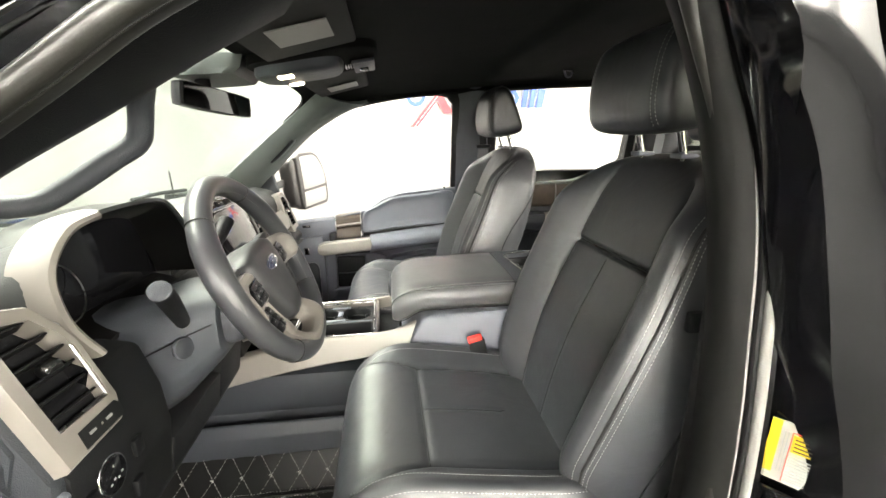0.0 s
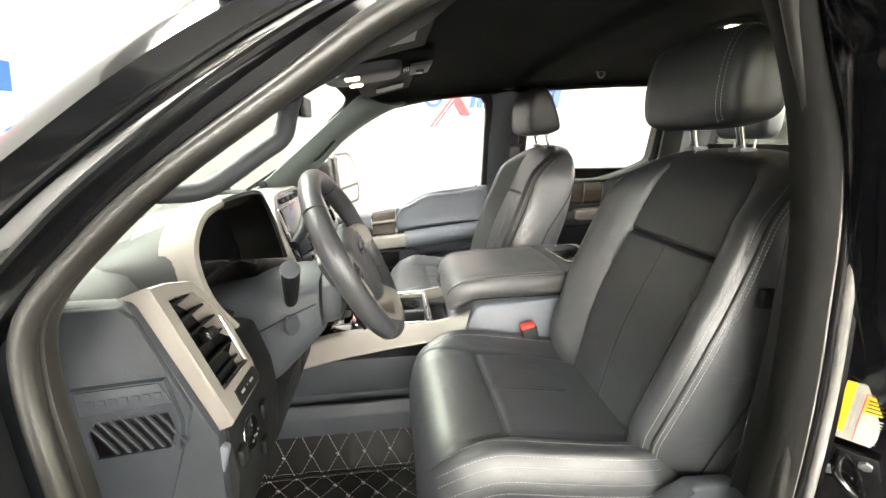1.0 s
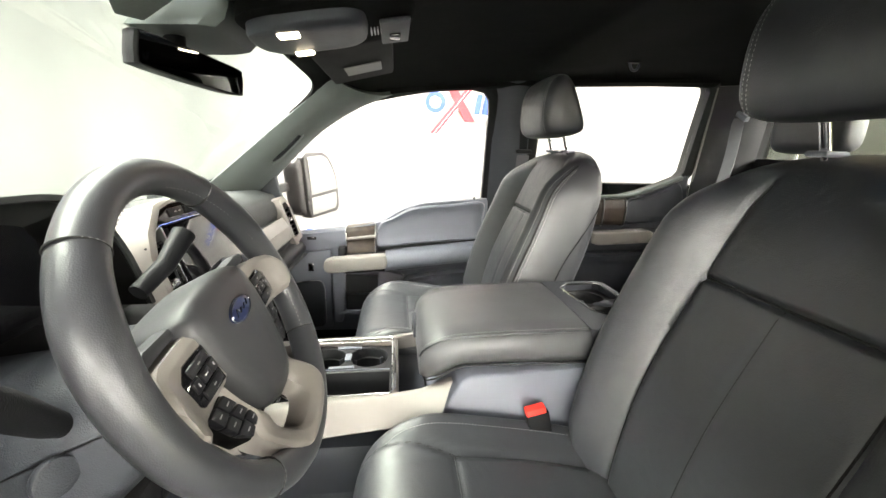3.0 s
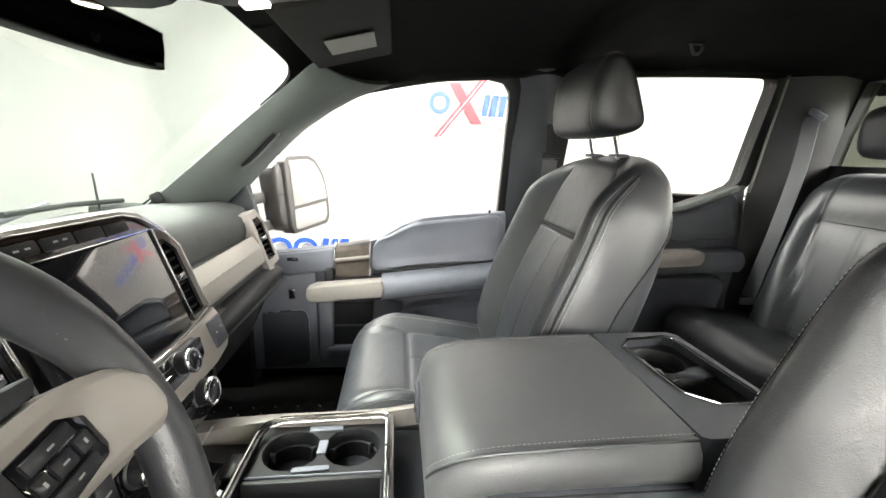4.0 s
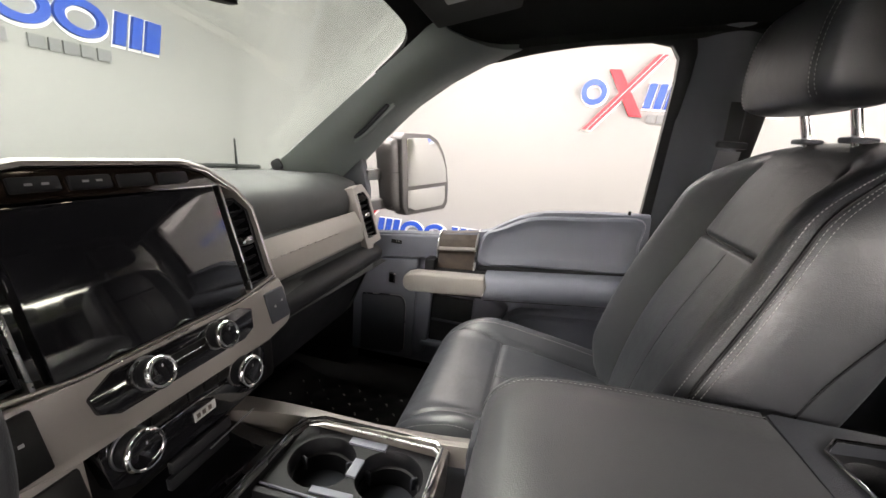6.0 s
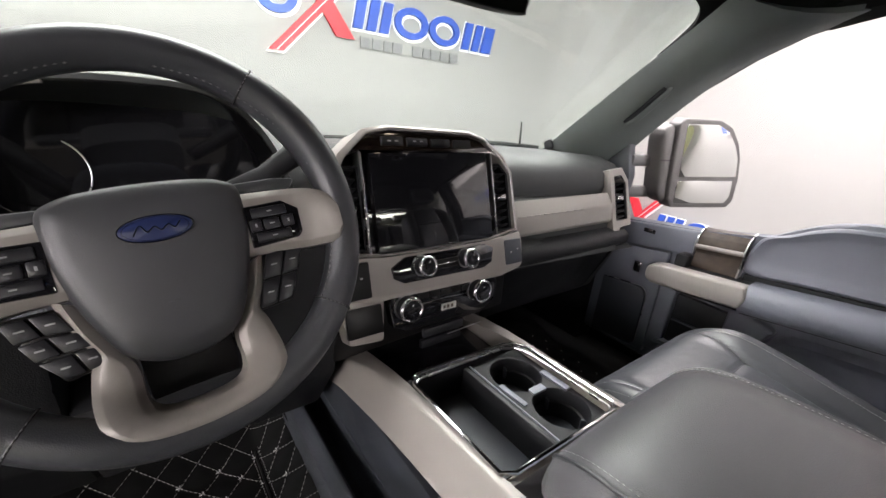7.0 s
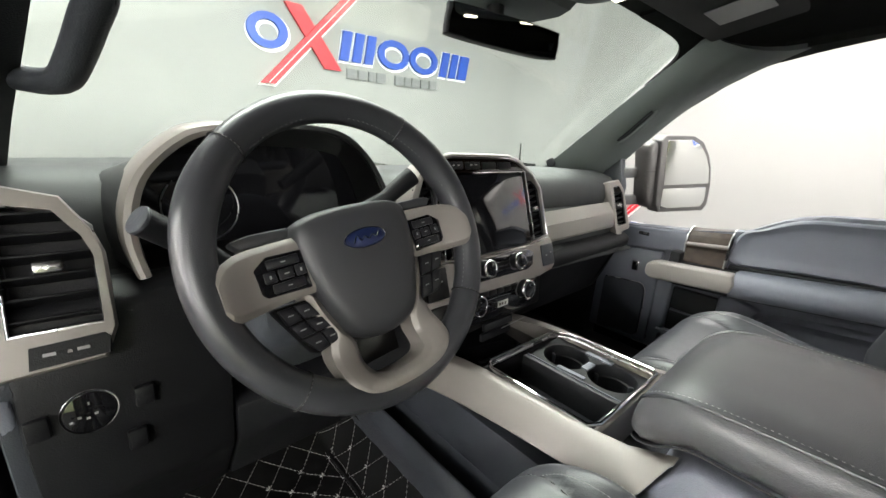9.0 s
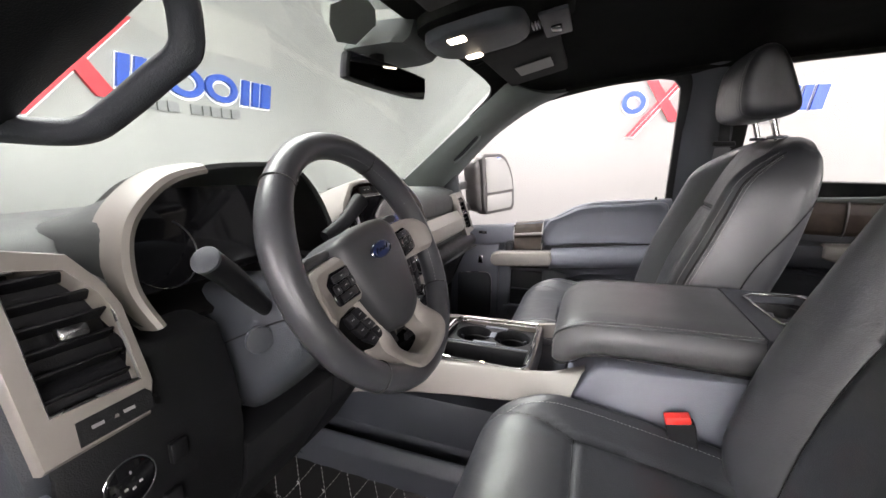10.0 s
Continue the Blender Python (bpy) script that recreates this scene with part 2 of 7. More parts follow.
def tube(path, radius, sides=10, closed=False, flat=1.0, up=(0, 0, 1), bm=None):
    """A round or flattened tube along a path; radius may be a list."""
    path = [Vector(q) for q in path]
    n = len(path)
    loops = []
    up = Vector(up)
    for i, p in enumerate(path):
        if closed:
            d = path[(i + 1) % n] - path[i - 1]
        else:
            d = path[min(i + 1, n - 1)] - path[max(i - 1, 0)]
        d.normalize()
        a = d.cross(up)
        if a.length < 1e-4:
            a = d.cross(Vector((1, 0, 0)))
        a.normalize()
        b = a.cross(d)
        r = radius[i] if isinstance(radius, (list, tuple)) else radius
        loops.append([p + a * (r * math.cos(t)) + b * (r * flat * math.sin(t)) for t in [2 * math.pi * k / sides for k in range(sides)]])
    if closed:
        loops.append(loops[0])
    return loft(loops, True, not closed, bm) if not closed else weld(loft(loops, True, False), bm)


def weld(own, bm=None):
    bmesh.ops.remove_doubles(own, verts=own.verts, dist=1e-6)
    return merge(bm, own)


def disc(c, axis, r, depth, bevel=0.0, sides=28, bm=None, r2=None):
    """A round plate or knob from c along axis."""
    own = bmesh.new()
    bmesh.ops.create_cone(own, cap_ends=True, segments=sides, radius1=r, radius2=r if r2 is None else r2, depth=depth)
    bmesh.ops.translate(own, vec=(0, 0, depth / 2), verts=own.verts)
    if bevel:
        rim = [e for e in own.edges if abs(e.verts[0].co.z - e.verts[1].co.z) < 1e-6]
        bmesh.ops.bevel(own, geom=rim, offset=bevel, segments=2, affect="EDGES", profile=0.5)
    q = Vector(axis).to_track_quat("Z", "Y").to_matrix().to_4x4()
    bmesh.ops.transform(own, matrix=Matrix.Translation(c) @ q, verts=own.verts)
    return merge(bm, own)


def ring(c, axis, r, thick, sides=40, bm=None, around=8, flat=1.0):
    q = Vector(axis).to_track_quat("Z", "Y").to_matrix()
    path = [Vector(c) + q @ Vector((r * math.cos(t), r * math.sin(t), 0)) for t in [2 * math.pi * k / sides for k in range(sides)]]
    return tube(path, thick, around, True, flat, Vector(axis), bm)


def surface_sheet(grid, thick, bm=None):
    """A sheet given as rows of points, thickened along -normal."""
    own = bmesh.new()
    vs = [[own.verts.new(p) for p in row] for row in grid]
    for a, b in zip(vs, vs[1:]):
        for i in range(len(a) - 1):
            own.faces.new((a[i], a[i + 1], b[i + 1], b[i]))
    own.normal_update()
    bmesh.ops.solidify(own, geom=own.faces[:], thickness=thick)
    return merge(bm, own)


def stitch(path, normal_of=None, length=0.0048, gap=0.0011, thick=0.0007, bm=None):
    """Rows of small stitches along a path of points."""
    own = bmesh.new() if bm is None else bm
    path = [Vector(p) for p in path]
    run, nxt = 0.0, 0.0
    for a, b in zip(path, path[1:]):
        seg = (b - a).length
        if seg < 1e-6:
            continue
        d = (b - a) / seg
        q = d.to_track_quat("X", "Z").to_matrix().to_4x4()
        while nxt <= run + seg:
            c = a + d * (nxt - run)
            r = [Matrix.Translation(c) @ q @ Vector((sx * length / 2, sy * thick, sz * thick)) for sx, sy, sz in ((-1, 0, 0), (0, 1, 0), (0, 0, 1), (0, -1, 0), (0, 0, -1), (1, 0, 0))]
            v = [own.verts.new(p) for p in r]
            for i, j, k in ((0, 1, 2), (0, 2, 3), (0, 3, 4), (0, 4, 1), (5, 2, 1), (5, 3, 2), (5, 4, 3), (5, 1, 4)):
                own.faces.new((v[i], v[j], v[k]))
            nxt += length + gap
        run += seg
    return own


def spow(v, p):
    return math.copysign(abs(v) ** p, v)


def lerp_table(table, t):
    """A smooth curve through rows of (t, values...)."""
    if t <= table[0][0]:
        return table[0][1:]
    if t >= table[-1][0]:
        return table[-1][1:]
    n = len(table)
    i = max(k for k in range(n - 1) if table[k][0] <= t)
    a, b = table[i], table[i + 1]
    h = b[0] - a[0]
    k = (t - a[0]) / h

    def slope(j, c):
        lo, hi = table[max(j - 1, 0)], table[min(j + 1, n - 1)]
        return (hi[c] - lo[c]) / (hi[0] - lo[0])
    out = []
    for c in range(1, len(a)):
        m0, m1 = slope(i, c) * h, slope(i + 1, c) * h
        out.append((2 * k ** 3 - 3 * k * k + 1) * a[c] + (k ** 3 - 2 * k * k + k) * m0 + (3 * k * k - 2 * k ** 3) * b[c] + (k ** 3 - k * k) * m1)
    return tuple(out)


def ease(k):
    k = max(0.0, min(1.0, k))
    return k * k * (3 - 2 * k)


def groove(d, width=0.006, depth=0.004):
    return -depth * math.exp(-(d / width) ** 2)

# ---- the photo booth ----
FRONT_X, SIDE_Y, REAR_X, NEAR_Y, TOP_Z = -2.72, 3.43, 5.6, -6.5, 3.15
solid("floor", box(((FRONT_X + REAR_X) / 2, (SIDE_Y + NEAR_Y) / 2, -0.05), (REAR_X - FRONT_X + 0.4, SIDE_Y - NEAR_Y + 0.4, 0.1)), BOOTH_FLOOR, "dark grey smooth booth floor under the truck", "floor", kind="structure")
solid("wall_front", box((FRONT_X - 0.1, (SIDE_Y + NEAR_Y) / 2, TOP_Z / 2), (0.2, SIDE_Y - NEAR_Y + 0.4, TOP_Z)), WHITE_WALL, "plain white painted booth wall behind a large sign", "wall", kind="structure")
solid("wall_side", box(((FRONT_X + REAR_X) / 2, SIDE_Y + 0.1, TOP_Z / 2), (REAR_X - FRONT_X, 0.2, TOP_Z)), WHITE_WALL, "plain white painted booth wall with two signs", "wall", kind="structure")
cove = [(FRONT_X, SIDE_Y)] + [(FRONT_X + 0.62 - 0.62 * math.cos(math.pi / 2 * k / 20), SIDE_Y - 0.62 + 0.62 * math.sin(math.pi / 2 * k / 20)) for k in range(21)]
solid("wall_corner", prism(cove, 0.0, TOP_Z, "z"), WHITE_WALL, "rounded white corner between the booth walls", "wall", kind="structure")
solid("wall_rear", box((REAR_X + 0.1, (SIDE_Y + NEAR_Y) / 2, TOP_Z / 2), (0.2, SIDE_Y - NEAR_Y + 0.4, TOP_Z)), REAR_WALL, "olive green wall behind the truck", "wall", kind="structure")
solid("wall_near", box(((FRONT_X + REAR_X) / 2, NEAR_Y - 0.1, TOP_Z / 2), (REAR_X - FRONT_X, 0.2, TOP_Z)), GREY_WALL, "plain grey wall beyond the open truck door", "wall", kind="structure")
for x in (0.3, -3.4):
    solid("trim", box((x, NEAR_Y + 0.06, TOP_Z / 2), (0.7, 0.12, TOP_Z)), WHITE_WALL, "white painted pier on the grey wall", "wall pier", kind="structure")
# unseen band, added to darken low reflections in the jamb and light on the cushion
solid("trim", box(((FRONT_X + REAR_X) / 2, NEAR_Y + 0.07, 0.55), (REAR_X - FRONT_X - 0.02, 0.16, 1.1)), BOOTH_FLOOR, "unseen dark grey band added along the near wall's foot", "wall boarding", kind="structure")
solid("ceiling", box(((FRONT_X + REAR_X) / 2, (SIDE_Y + NEAR_Y) / 2, TOP_Z + 0.05), (REAR_X - FRONT_X + 0.4, SIDE_Y - NEAR_Y + 0.4, 0.1)), WHITE_WALL, "plain white booth ceiling", "ceiling", kind="structure")


def wall_sign(m, label):
    """A dealer's sign of raised plain shapes: rings and blocks in blue, a red cross, a grey bar line. Local x along the wall, y up, z off the wall."""
    sign = thing("wall_sign", label, "sign", "booth signs")
    sign.matrix_world = m

    def shape(name, bm, material):
        return part(name, bm, material, sign)

    def ellipse_ring(cx, cy, rx, ry, w, z0, z1):
        n = 36
        loops = []
        for r, z in ((0, z0), (0, z1), (w, z1), (w, z0), (0, z0)):
            loops.append([(cx + (rx - r) * math.cos(2 * math.pi * k / n), cy + (ry - r) * math.sin(2 * math.pi * k / n), z) for k in range(n)])
        return weld(loft(loops, True, False))
    for cx, cy, rx, ry in ((0.10, 0.30, 0.10, 0.10), (0.86, 0.295, 0.115, 0.10), (1.10, 0.295, 0.115, 0.10)):
        shape("ring", ellipse_ring(cx, cy, rx, ry, 0.042, 0.0, 0.025), SIGN_BLUE)
        shape("backing", ellipse_ring(cx + 0.008, cy - 0.008, rx + 0.012, ry + 0.012, 0.066, -0.004, 0.002), SIGN_WHITE)
    blocks = [[(x, 0.2), (x + 0.028, 0.39), (x + 0.083, 0.39), (x + 0.055, 0.2)] for x in (0.49, 0.57, 0.65)]
    blocks += [[(x, 0.2), (x + 0.028, 0.39), (x + w + 0.028, 0.39), (x + w, 0.2)] for x, w in ((1.24, 0.055), (1.325, 0.055), (1.405, 0.080))]
    for pts in blocks:
        shape("block", prism(pts, 0.0, 0.025, "z"), SIGN_BLUE)
        shape("backing", prism([(x + (0.012 if x > sum(p[0] for p in pts) / len(pts) else -0.004), y + (0.006 if y > 0.3 else -0.016)) for x, y in pts], -0.004, 0.002, "z"), SIGN_WHITE)
    shape("slash", prism([(0.05, 0.0), (0.12, 0.0), (0.60, 0.60), (0.53, 0.60)], 0.012, 0.036, "z"), SIGN_RED)
    shape("stripe", prism([(0.083, 0.0), (0.088, 0.0), (0.568, 0.60), (0.563, 0.60)], 0.036, 0.038, "z"), SIGN_WHITE)
    shape("slash", prism([(0.19, 0.48), (0.28, 0.48), (0.50, 0.13), (0.40, 0.13)], 0.0, 0.024, "z"), SIGN_RED)
    shape("backing", prism([(0.04, -0.014), (0.13, -0.014), (0.61, 0.59), (0.54, 0.60)], -0.004, 0.003, "z"), SIGN_WHITE)
    x = 0.54
    for w in (0.062, 0.06, 0.045, 0.062, -0.05, 0.064, 0.045, 0.062, 0.062, 0.064):
        if w > 0:
            shape("bar", prism([(x, 0.09), (x + w, 0.09), (x + w, 0.155), (x, 0.155)], 0.0, 0.012, "z"), SIGN_GREY)
        x += abs(w) + 0.012
    return sign


SIGN_TURN_FRONT = Matrix(((0, 0, 1, FRONT_X + 0.005), (1.22, 0, 0, 0.27), (0, 1.0, 0, 1.815), (0, 0, 0, 1)))
wall_sign(SIGN_TURN_FRONT, "raised blue, red and grey sign shapes on the front wall")
SIGN_TURN_SIDE = Matrix(((1, 0, 0, 0.15), (0, 0, -1, SIDE_Y - 0.005), (0, 1, 0, 1.82), (0, 0, 0, 1)))
wall_sign(SIGN_TURN_SIDE, "raised blue, red and grey sign shapes high on the wall")
wall_sign(Matrix(((1, 0, 0, -2.10), (0, 0, -1, SIDE_Y - 0.005), (0, 1, 0, 0.44), (0, 0, 0, 1))), "raised blue, red and grey sign shapes low on the wall")

# ---- the truck's shell ----
truck = thing("pickup_truck", "black pickup truck body with its front door open", "truck")


def side_y(z):
    """How far out the side glass stands at a height."""
    return 0.82 - 0.23 * (z - 1.478)


def headliner_z(x, y):
    zc = lerp_table([(-0.42, 1.885), (-0.25, 1.905), (-0.05, 1.93), (0.25, 1.965), (0.7, 1.975), (1.2, 1.965), (1.45, 1.92)], x)[0]
    ze = lerp_table([(-0.42, 1.845), (-0.25, 1.848), (-0.05, 1.868), (0.2, 1.89), (0.6, 1.925), (1.0, 1.945), (1.45, 1.90)], x)[0]
    k = abs(y) / 0.73
    bow = 0.017 * ease((x - 0.29) / 0.05) * (1 - ease((x - 0.42) / 0.22)) * ease((0.66 - abs(y)) / 0.12)
    return zc + (ze - zc) * k ** 3.2 - bow


xs = [-0.42 + 1.87 * i / 120 for i in range(121)]
ys = [-0.745 + 1.49 * i / 36 for i in range(37)]
# the headliner stops at the windshield's curved upper edge
grid = []
for x in xs:
    row = []
    for y in ys:
        k = (abs(y) / 0.60) ** 3
        xx = x + 0.02 * min(k, 1.5) * max(0.0, min(1.0, (-0.30 - x) / 0.12))
        row.append((xx, y, headliner_z(x, y)))
    grid.append(row)
solid("ceiling_headliner", surface_sheet(grid, 0.012), HEADLINER, "black woven cloth headliner of the cab", "headliner", kind="structure")
roof = []
for x in [-0.40 + 1.95 * i / 20 for i in range(21)]:
    roof.append([(x, y, headliner_z(x, y) + 0.045 - 0.012 * (abs(y) / 0.78) ** 4) for y in [-0.78 + 1.56 * j / 20 for j in range(21)]])
part("roof", surface_sheet(roof, -0.01), BODY_BLACK, truck)


def band(a, b, bulge, thick, n=16, m=6):
    """A strip between two curves, bulging by the vector."""
    pa, pb = smooth_path(a, n // (len(a) - 1)), smooth_path(b, n // (len(b) - 1))
    rows = []
    bulge = Vector(bulge)
    for p, q in zip(pa, pb):
        rows.append([p.lerp(q, j / m) + bulge * (1 - (2 * j / m - 1) ** 2) for j in range(m + 1)])
    return surface_sheet(rows, thick)


# A pillars: the trim inside and the painted skin outside
for s in (1, -1):
    w = [(-0.82, s * 0.625, 1.468), (-0.66, s * 0.605, 1.597), (-0.525, s * 0.597, 1.711), (-0.39, s * 0.592, 1.823), (-0.335, s * 0.585, 1.870)]
    d = [(-0.612, s * 0.812, 1.51), (-0.492, s * 0.790, 1.633), (-0.378, s * 0.772, 1.733), (-0.25, s * 0.755, 1.808), (-0.12, s * 0.742, 1.858)]
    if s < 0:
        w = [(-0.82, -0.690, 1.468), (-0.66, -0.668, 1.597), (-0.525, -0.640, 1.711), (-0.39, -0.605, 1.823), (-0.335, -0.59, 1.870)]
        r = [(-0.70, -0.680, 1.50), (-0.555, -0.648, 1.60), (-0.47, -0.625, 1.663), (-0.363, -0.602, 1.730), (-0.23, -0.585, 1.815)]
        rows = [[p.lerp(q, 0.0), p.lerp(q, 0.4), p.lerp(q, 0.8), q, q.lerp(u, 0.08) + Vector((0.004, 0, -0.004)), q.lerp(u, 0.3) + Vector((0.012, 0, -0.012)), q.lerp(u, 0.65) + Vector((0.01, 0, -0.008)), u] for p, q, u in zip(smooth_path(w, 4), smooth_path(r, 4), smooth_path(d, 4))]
        # the near trim's backlit shade is put into a darker colour than the far one's
        solid("trim", surface_sheet(rows, -0.006), PLASTIC_DARK, "grained windshield pillar trim, coloured dark for its shade", "pillar trim", kind="structure")
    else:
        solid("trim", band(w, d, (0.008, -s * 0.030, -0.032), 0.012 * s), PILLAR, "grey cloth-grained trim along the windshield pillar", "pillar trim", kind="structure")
    o = [(-0.86, s * 0.745, 1.49), (-0.68, s * 0.72, 1.60), (-0.566, s * 0.70, 1.674), (-0.44, s * 0.685, 1.757), (-0.30, s * 0.675, 1.85)]
    e = [(-0.60, s * 0.82, 1.47), (-0.512, s * 0.808, 1.575), (-0.408, s * 0.802, 1.68), (-0.24, s * 0.792, 1.796), (-0.08, s * 0.775, 1.868)]
    if s > 0:
        e = [(x - 0.012, y + 0.014, z + 0.004) for x, y, z in d]
        part("pillar", band(o, e, (-0.015, s * 0.03, 0.02), -0.012 * s), BODY_BLACK, truck, "glossy black painted windshield pillar")
    else:
        m = [(-0.78, -0.815, 1.50), (-0.60, -0.806, 1.604), (-0.50, -0.80, 1.678), (-0.372, -0.797, 1.764), (-0.17, -0.782, 1.872)]
        o = [(-0.90, -0.735, 1.51), (-0.66, -0.712, 1.643), (-0.56, -0.70, 1.705), (-0.434, -0.70, 1.781), (-0.25, -0.69, 1.89)]
        part("pillar", band(m, e, (0.006, 0.012, -0.006), -0.012 * s, 24), BODY_BLACK, truck, "glossy black painted windshield pillar")
        part("pillar_edge", band(o, m, (-0.004, s * 0.006, 0.004), -0.010 * s, 24), BODY_BLACK, truck, "glossy black painted pillar edge beside the windshield")
        for f, r in ((0.30, 0.0035), (0.62, 0.0045)):
            part("pillar_rib", tube(smooth_path([Vector(p).lerp(Vector(q), f) + Vector((0.004, 0.008, -0.004)) for p, q in zip(m, e)], 6), r, 8), BODY_BLACK, truck)

# rounded upper corners of the windshield opening
for s in (1, -1):
    a = [(-0.47, s * 0.602, 1.757), (-0.425, s * 0.598, 1.795), (-0.396, s * 0.588, 1.826), (-0.390, s * 0.560, 1.850), (-0.40, s * 0.50, 1.866), (-0.405, s * 0.36, 1.873)]
    b = [(-0.455, s * 0.625, 1.765), (-0.375, s * 0.64, 1.828), (-0.325, s * 0.65, 1.862), (-0.30, s * 0.60, 1.885), (-0.31, s * 0.50, 1.898), (-0.32, s * 0.36, 1.905)]
    solid("trim", band(a, b, (0, 0, -0.006), 0.01, 30, 3), HEADLINER, "black cloth corner above the windshield pillar", "pillar trim", kind="structure")

# windshield
rows = []
for i in range(13):
    t = 1.1 * i / 12
    row = []
    for j in range(25):
        u = 2 * j / 24 - 1
        half = 0.70 + (0.62 - 0.70) * t
        bow = 0.09 * (1 - u * u)
        row.append((-0.82 + 0.42 * t - bow, u * half, 1.475 + 0.375 * t + 0.03 * (1 - u * u) * t))
    rows.append(row)
ws = solid("window_1", surface_sheet(rows, 0.005), WINDSHIELD_GLASS, "clear windshield with a green tint", "windshield", kind="structure")
ws.visible_shadow = False

# side glass and door frames on the passenger side
FRONT_WINDOW = [(-0.60, 1.545), (-0.53, 1.615), (-0.455, 1.681), (-0.323, 1.771), (-0.241, 1.815), (-0.154, 1.845), (-0.009, 1.866), (0.135, 1.877), (0.178, 1.87), (0.197, 1.845), (0.201, 1.80), (0.206, 1.48), (0.195, 1.42), (0.0, 1.39), (-0.3, 1.31), (-0.58, 1.31)]
REAR_WINDOW = [(0.405, 1.60), (0.405, 1.80), (0.407, 1.88), (0.425, 1.900), (0.56, 1.911), (0.80, 1.924), (1.018, 1.936), (1.038, 1.928), (1.046, 1.906), (1.046, 1.75), (1.048, 1.61), (1.034, 1.588), (0.96, 1.553), (0.88, 1.522), (0.80, 1.502), (0.42, 1.478)]


def frame_ring(name, outline, grow, off, thick, s, material, label, category):
    cx = sum(p[0] for p in outline) / len(outline)
    cz = sum(p[1] for p in outline) / len(outline)
    inner = [Vector((p[0], 0, p[1])) for p in outline]
    n = len(inner)
    outer = []
    for i in range(n):
        a, b = inner[i - 1], inner[(i + 1) % n]
        t = (b - a).normalized()
        nrm = Vector((-t.z, 0, t.x))
        if nrm.dot(inner[i] - Vector((cx, 0, cz))) < 0:
            nrm.negate()
        outer.append(inner[i] + nrm * grow)

    def at(p, k):
        return Vector((p.x, s * (side_y(p.z) + off + k), p.z))
    loops = [[at(p, 0) for p in inner], [at(p.lerp(q, 0.5), -0.008) for p, q in zip(inner, outer)], [at(q, 0) for q in outer], [at(q, thick) for q in outer], [at(p, thick) for p in inner], [at(p, 0) for p in inner]]
    return solid(name, weld(loft(loops, True, False)), material, label, category, kind="structure", sharp=60)


def pane(name, outline, s, off, material, label):
    bm = bmesh.new()
    vs = [bm.verts.new((x, s * (side_y(z) + off), z)) for x, z in outline]
    f = bm.faces.new(vs)
    bmesh.ops.triangulate(bm, faces=[f])
    bmesh.ops.solidify(bm, geom=bm.faces[:], thickness=0.004)
    ob = solid(name, bm, material, label, "car window", kind="structure")
    ob.visible_shadow = False
    return ob


frame_ring("window_frame_front", FRONT_WINDOW, 0.045, 0.0, 0.022, 1, RUBBER, "black rubber seal round the front door window", "window frame")
frame_ring("window_frame_rear", REAR_WINDOW, 0.045, 0.0, 0.05, 1, RUBBER, "black rubber seal round the rear door window", "window frame")
pane("window_2", FRONT_WINDOW, 1, 0.012, SIDE_GLASS, "clear front door window, closed")
pane("window_3", REAR_WINDOW, 1, 0.025, REAR_DOOR_GLASS, "clear rear door window, closed")
frame_ring("window_frame_rear", REAR_WINDOW, 0.045, 0.0, 0.05, -1, RUBBER, "black rubber seal round the rear door window", "window frame")
pane("window_4", REAR_WINDOW, -1, 0.025, SIDE_GLASS, "clear rear door window, closed")

# B pillars, C pillars, rear wall of the cab
for s in (1, -1):
    k, fwd = (0.0, 0.0) if s > 0 else (0.085, 0.045)
    a = [(0.218 + fwd, s * (0.795 - k), 1.05), (0.222 + fwd, s * (0.79 - k), 1.45), (0.220 + fwd / 2, s * (0.735 - k / 2), 1.86), (0.21, s * 0.70, 1.935)]
    b = [(0.40, s * (0.795 - k), 1.05), (0.375, s * (0.79 - k), 1.45), (0.36, s * (0.735 - k / 2), 1.86), (0.36, s * 0.70, 1.94)]
    # the near pillar gets a darker plastic to stand for its shade
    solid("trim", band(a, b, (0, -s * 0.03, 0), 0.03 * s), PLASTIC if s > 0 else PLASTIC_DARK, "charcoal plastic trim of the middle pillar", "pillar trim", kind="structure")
    a = [(1.092, s * 0.80, 1.05), (1.085, s * 0.79, 1.55), (1.070, s * 0.72, 1.93)]
    b = [(1.285, s * 0.72, 1.05), (1.285, s * 0.72, 1.55), (1.285, s * 0.67, 1.94)]
    solid("trim", band(a, b, (0, -s * 0.02, 0), 0.03 * s), TRIM_DARK, "dark plastic trim of the rear pillar", "pillar trim", kind="structure")
    part("quarter_panel", box((1.1, s * 0.93, 1.1), (0.95, 0.05, 0.9), 0.02), BODY_BLACK, truck)
rear = bmesh.new()
box((1.31, 0, 1.25), (0.05, 1.5, 0.84), bm=rear)
box((1.31, 0, 1.955), (0.05, 1.5, 0.07), bm=rear)
for s in (1, -1):
    prism([(s * 0.715, 1.66), (s * 0.78, 1.66), (s * 0.78, 1.93), (s * 0.655, 1.93), (s * 0.70, 1.76)], 1.285, 1.335, "x", bm=rear)
solid("wall_cab_rear", rear, PLASTIC_DARK, "dark trimmed rear wall of the cab", "cab wall", kind="structure")
rg = solid("window_5", box((1.32, 0, 1.79), (0.006, 1.44, 0.30)), TINT_GLASS, "tinted rear cab window", "car window", kind="structure")
rg.visible_shadow = False
for s in (1, -1):
    solid("trim", box((-0.80, s * 0.79, 1.15), (0.42, 0.09, 0.66), 0.01), PLASTIC_DARK, "black kick panel beside the footwell", "kick panel", kind="structure")
